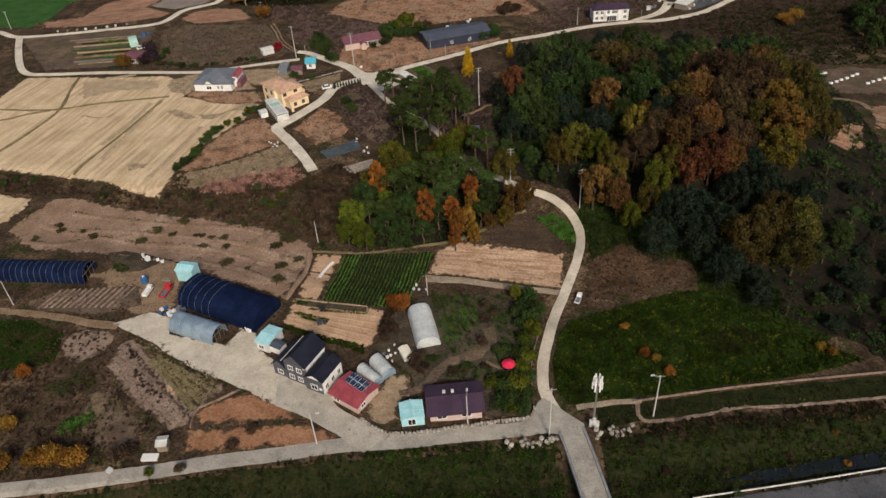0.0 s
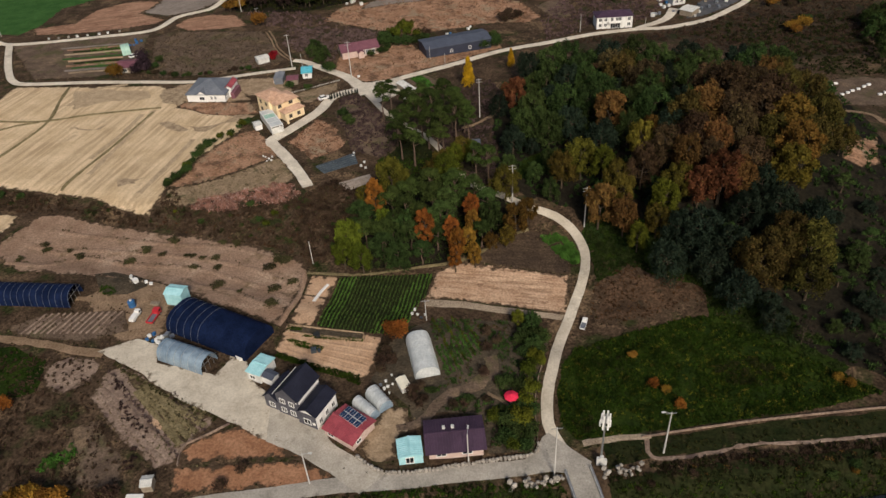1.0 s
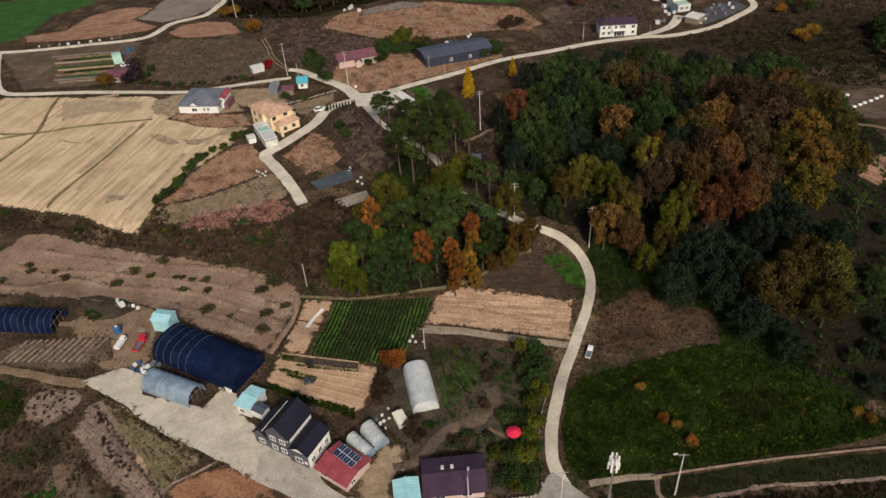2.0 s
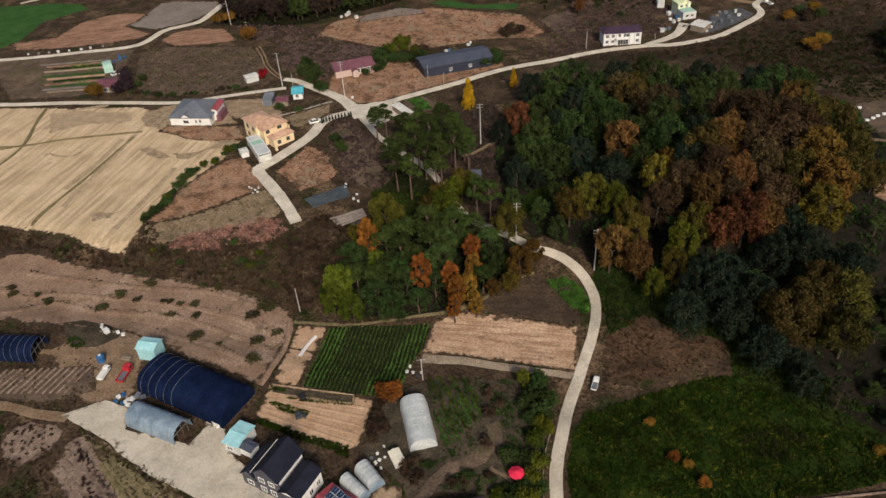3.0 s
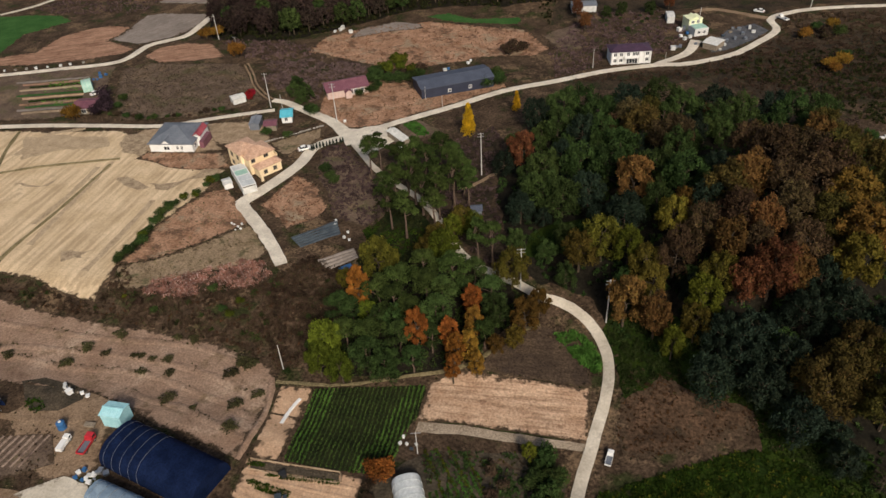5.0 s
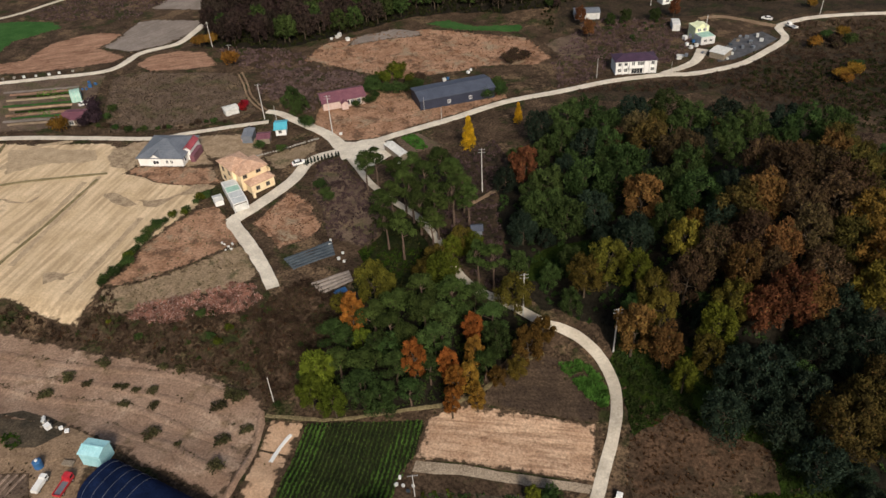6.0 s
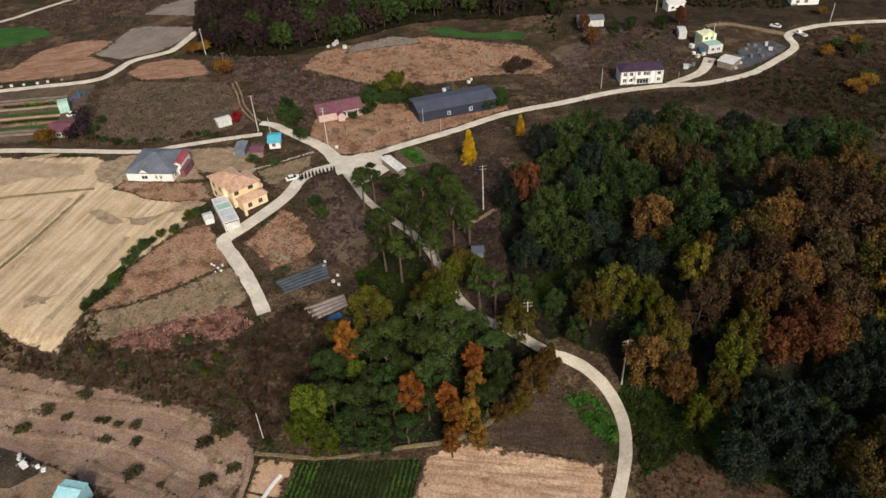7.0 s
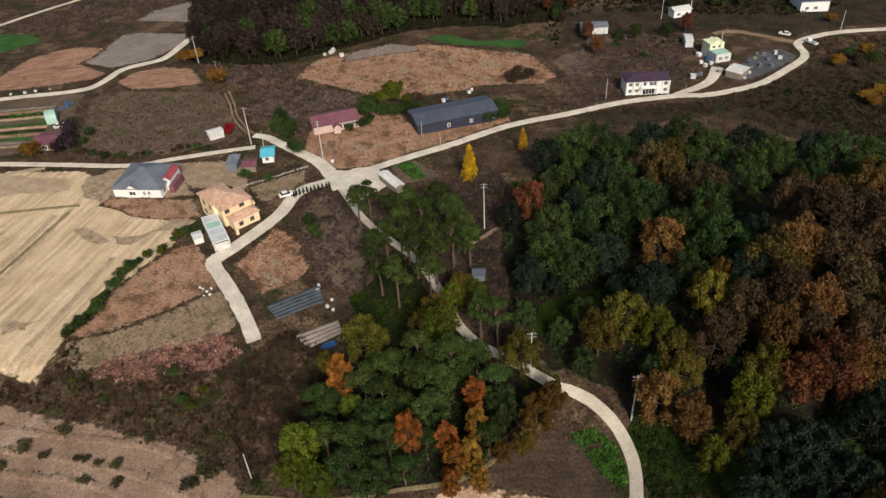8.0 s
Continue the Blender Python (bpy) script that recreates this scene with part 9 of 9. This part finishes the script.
# ---- clutter ----
def parasol(spot):
    ob = tagged(new("parasol"), "open crimson garden parasol", "parasol")
    x, y = spot
    ob.matrix_basis = pose(x, y, gz(x, y))
    bm = bmesh.new()
    limb(bm, (0, 0, -0.2), (0, 0, 2.7), 0.04, 0.04, 6)
    part("pole", bm, M["steel"], ob)
    bm = bmesh.new()
    tip = bm.verts.new((0, 0, 2.75))
    ring = [bm.verts.new((1.55 * math.cos(2 * math.pi * i / 8), 1.55 * math.sin(2 * math.pi * i / 8), 2.1)) for i in range(8)]
    hem = [bm.verts.new((1.55 * math.cos(2 * math.pi * i / 8), 1.55 * math.sin(2 * math.pi * i / 8), 1.95)) for i in range(8)]
    for i in range(8):
        j = (i + 1) % 8
        bm.faces.new((tip, ring[i], ring[j]))
        bm.faces.new((ring[i], hem[i], hem[j], ring[j]))
    part("canopy", bm, M["pink_cloth"], ob)
    part("foot", boxes((-0.3, 0.3, -0.3, 0.3, -0.05, 0.1)), M["concrete"], ob)


parasol((-22.88, 110.53))


def tank(spot, r, h, paint, label):
    ob = tagged(new("water_tank"), label, "tank")
    x, y = spot
    ob.matrix_basis = pose(x, y, gz(x, y))
    bm = bmesh.new()
    limb(bm, (0, 0, -0.1), (0, 0, h), r, r * 0.97, 18)
    limb(bm, (0, 0, h), (0, 0, h + 0.25), r * 0.97, r * 0.45, 18)
    part("drum", bm, M[paint], ob)
    bm = bmesh.new()
    limb(bm, (0, 0, h + 0.25), (0, 0, h + 0.38), r * 0.35, r * 0.33, 12)
    part("lid", bm, M["white"], ob)


tank((-119.68, 117.67), 0.9, 1.7, "blue", "round blue plastic water tank")


def crate(spot, size, turn, paint, label, name="crate"):
    ob = tagged(new(name), label, "box")
    x, y = spot
    w, d, h = size
    ob.matrix_basis = pose(x, y, gz(x, y) + 0.05, 0, 0, turn)
    bm = boxes((-w / 2, w / 2, -d / 2, d / 2, -0.15, h))
    bmesh.ops.bevel(bm, geom=bm.edges[:], offset=0.04, segments=1, affect="EDGES")
    part("body", bm, M[paint], ob)
    part("lid", boxes((-w / 2 - 0.05, w / 2 + 0.05, -d / 2 - 0.05, d / 2 + 0.05, h + 0.002, h + 0.07)), M[paint], ob)


r_ = random.Random(5)
def heap(spots, paints, big, label):
    for q in spots:
        s = big * r_.uniform(0.7, 1.2)
        crate(q, (s, s * r_.uniform(0.6, 1.1), s * r_.uniform(0.4, 0.9)), r_.uniform(0, 180), r_.choice(paints), label)


heap([(-50.5, 107.0), (-49.4, 106.2), (-48.9, 107.0), (-48.0, 105.4), (-49.8, 108.3), (-48.1, 107.9), (-49.1, 110.2)], ("white", "dull_white", "slate_grey"), 0.5, "pale plastic farm box among clutter")
heap([(-126.8, 127.5), (-124.6, 126.2), (-121.8, 126.7), (-120.2, 126.4)], ("dull_white", "white"), 1.0, "pale slab discarded on the dirt")
heap([(-106.8, 108.2), (-105.9, 109.3), (-105.0, 110.3), (-105.8, 107.6), (-103.7, 110.2)], ("white", "steel", "dull_white"), 1.0, "white sack beside the film tunnel")
heap([(-84.9, 107.5), (-84.0, 107.3)], ("white",), 1.2, "white crate in the farmyard")
heap([(-51.1, 132.8), (-49.9, 131.2), (-48.1, 131.6), (-48.6, 130.2), (-51.2, 131.0)], ("white", "dull_white", "mulch"), 0.55, "pale crate at the field corner")
heap([(-118.6, 188.8), (-117.0, 188.1), (-115.8, 187.3), (-117.0, 186.6), (-116.5, 189.3), (-119.5, 189.1)], ("white", "dull_white"), 0.5, "white sack dumped on the meadow")
heap([(-86.3, 192.4), (-84.7, 189.3), (-86.4, 189.9), (-91.2, 196.1), (-90.9, 194.7)], ("white", "dull_white"), 0.6, "white sack beside the mulched rows")
heap([(-148.3, 332.9), (-146.6, 334.9), (-146.2, 336.7), (-141.0, 333.0)], ("white", "dull_white"), 1.4, "white bale by the rough field")
heap([(-4.9, 355.3), (-4.1, 349.2), (-2.5, 346.4), (-1.7, 352.7), (-0.5, 348.8), (-2.9, 356.7), (0.3, 354.1), (-5.5, 337.5), (-6.7, 335.8), (-4.0, 338.7), (1.8, 342.1)], ("dull_white", "blue", "steel", "white", "slate_grey"), 1.5, "stacked material in the cluttered yard")
heap([(12.2, 351.9), (15.0, 356.5), (16.6, 349.6), (18.5, 360.3), (19.8, 355.2), (22.6, 362.0), (16.1, 360.9), (13.6, 347.1), (10.1, 346.5), (20.5, 350.3), (23.9, 358.0), (11.1, 342.7)], ("timber", "steel", "slate_grey", "dull_white", "mulch"), 1.3, "salvaged material lying in the storage yard")
heap([(9.5, 340.1), (12.5, 343.0), (10.9, 337.9)], ("dull_white", "steel"), 1.2, "pale panel stacked in the yard")
heap([(-111.5, 253.0)], ("white",), 1.2, "white box at the lane corner")
heap([(-89.6, 300.9), (-88.6, 302.5), (-82.6, 309.3), (-82.2, 311.8)], ("blue", "white", "dull_white"), 1.1, "drum and crate behind the barn")
heap([(-87.3, 237.1), (-86.6, 238.7)], ("white",), 1.2, "white crate beside the forecourt")
heap([(-222.4, 270.6), (-222.4, 268.3), (-221.9, 273.1), (-225.4, 273.9), (-223.9, 268.0)], ("blue", "dull_white", "slate_grey"), 1.1, "blue bundle beside the garden path")
heap([(-267.5, 268.9), (-263.3, 270.3), (-259.5, 272.3), (-255.9, 273.6), (-251.9, 275.7), (-247.3, 277.9), (-244.1, 279.9), (-240.0, 282.8)], ("dull_white", "stone"), 0.9, "pale block beside the lane")
heap([(-70.6, 118.1), (-69.9, 117.9), (-68.7, 113.1), (-67.6, 113.5)], ("black", "mulch"), 1.0, "dark crate on the garden plot")
heap([(-109.1, 109.0), (-108.3, 109.8), (-106.6, 109.0), (-105.2, 108.5), (-109.0, 107.9), (-105.4, 109.9), (-107.3, 107.7), (-98.4, 111.0), (-97.0, 110.5)], ("dull_white", "steel", "white", "slate_grey", "blue"), 0.7, "farm clutter heaped before the tunnels")
heap([(-127.7, 128.4), (-126.1, 127.9), (-124.7, 127.0), (-123.0, 126.7), (-121.2, 127.0), (-126.1, 126.0)], ("dull_white", "timber", "timber"), 0.5, "broken pale board on the dirt heap")
heap([(-92.5, 65.1)], ("dull_white",), 1.0, "pale slab by the road")
crate((-86.52, 69.80), (3.2, 1.6, 0.25), 15, "white", "flat white sheet stack beside the hut", "sheet_stack")
crate((-114.32, 119.52), (2.2, 1.0, 0.5), 8, "timber", "wooden pallet rack on the dirt", "pallet_rack")
for x, y in [(56.6, 272.3), (58.2, 273.9), (58.7, 263.4), (60.8, 265.8), (62.6, 268.1), (64.8, 270.3), (67.0, 273.1), (68.8, 275.2), (70.9, 266.9), (73.0, 269.1), (75.2, 271.2), (77.4, 273.2)]:
    crate((x, y), (1.2, 0.7, 0.5), 20, "white", "low white stone grave marker on a terrace", "stone_marker")
# small hedge plants along the forecourt
for x, y in smooth_line([(-114.0, 231.2), (-111.4, 234.4), (-108.8, 236.4), (-106.4, 238.9)], 0.95):
    plant("hedge_cone", x, y, 0.9, group="clipped row by the forecourt", tall=rng.uniform(0.9, 1.15))
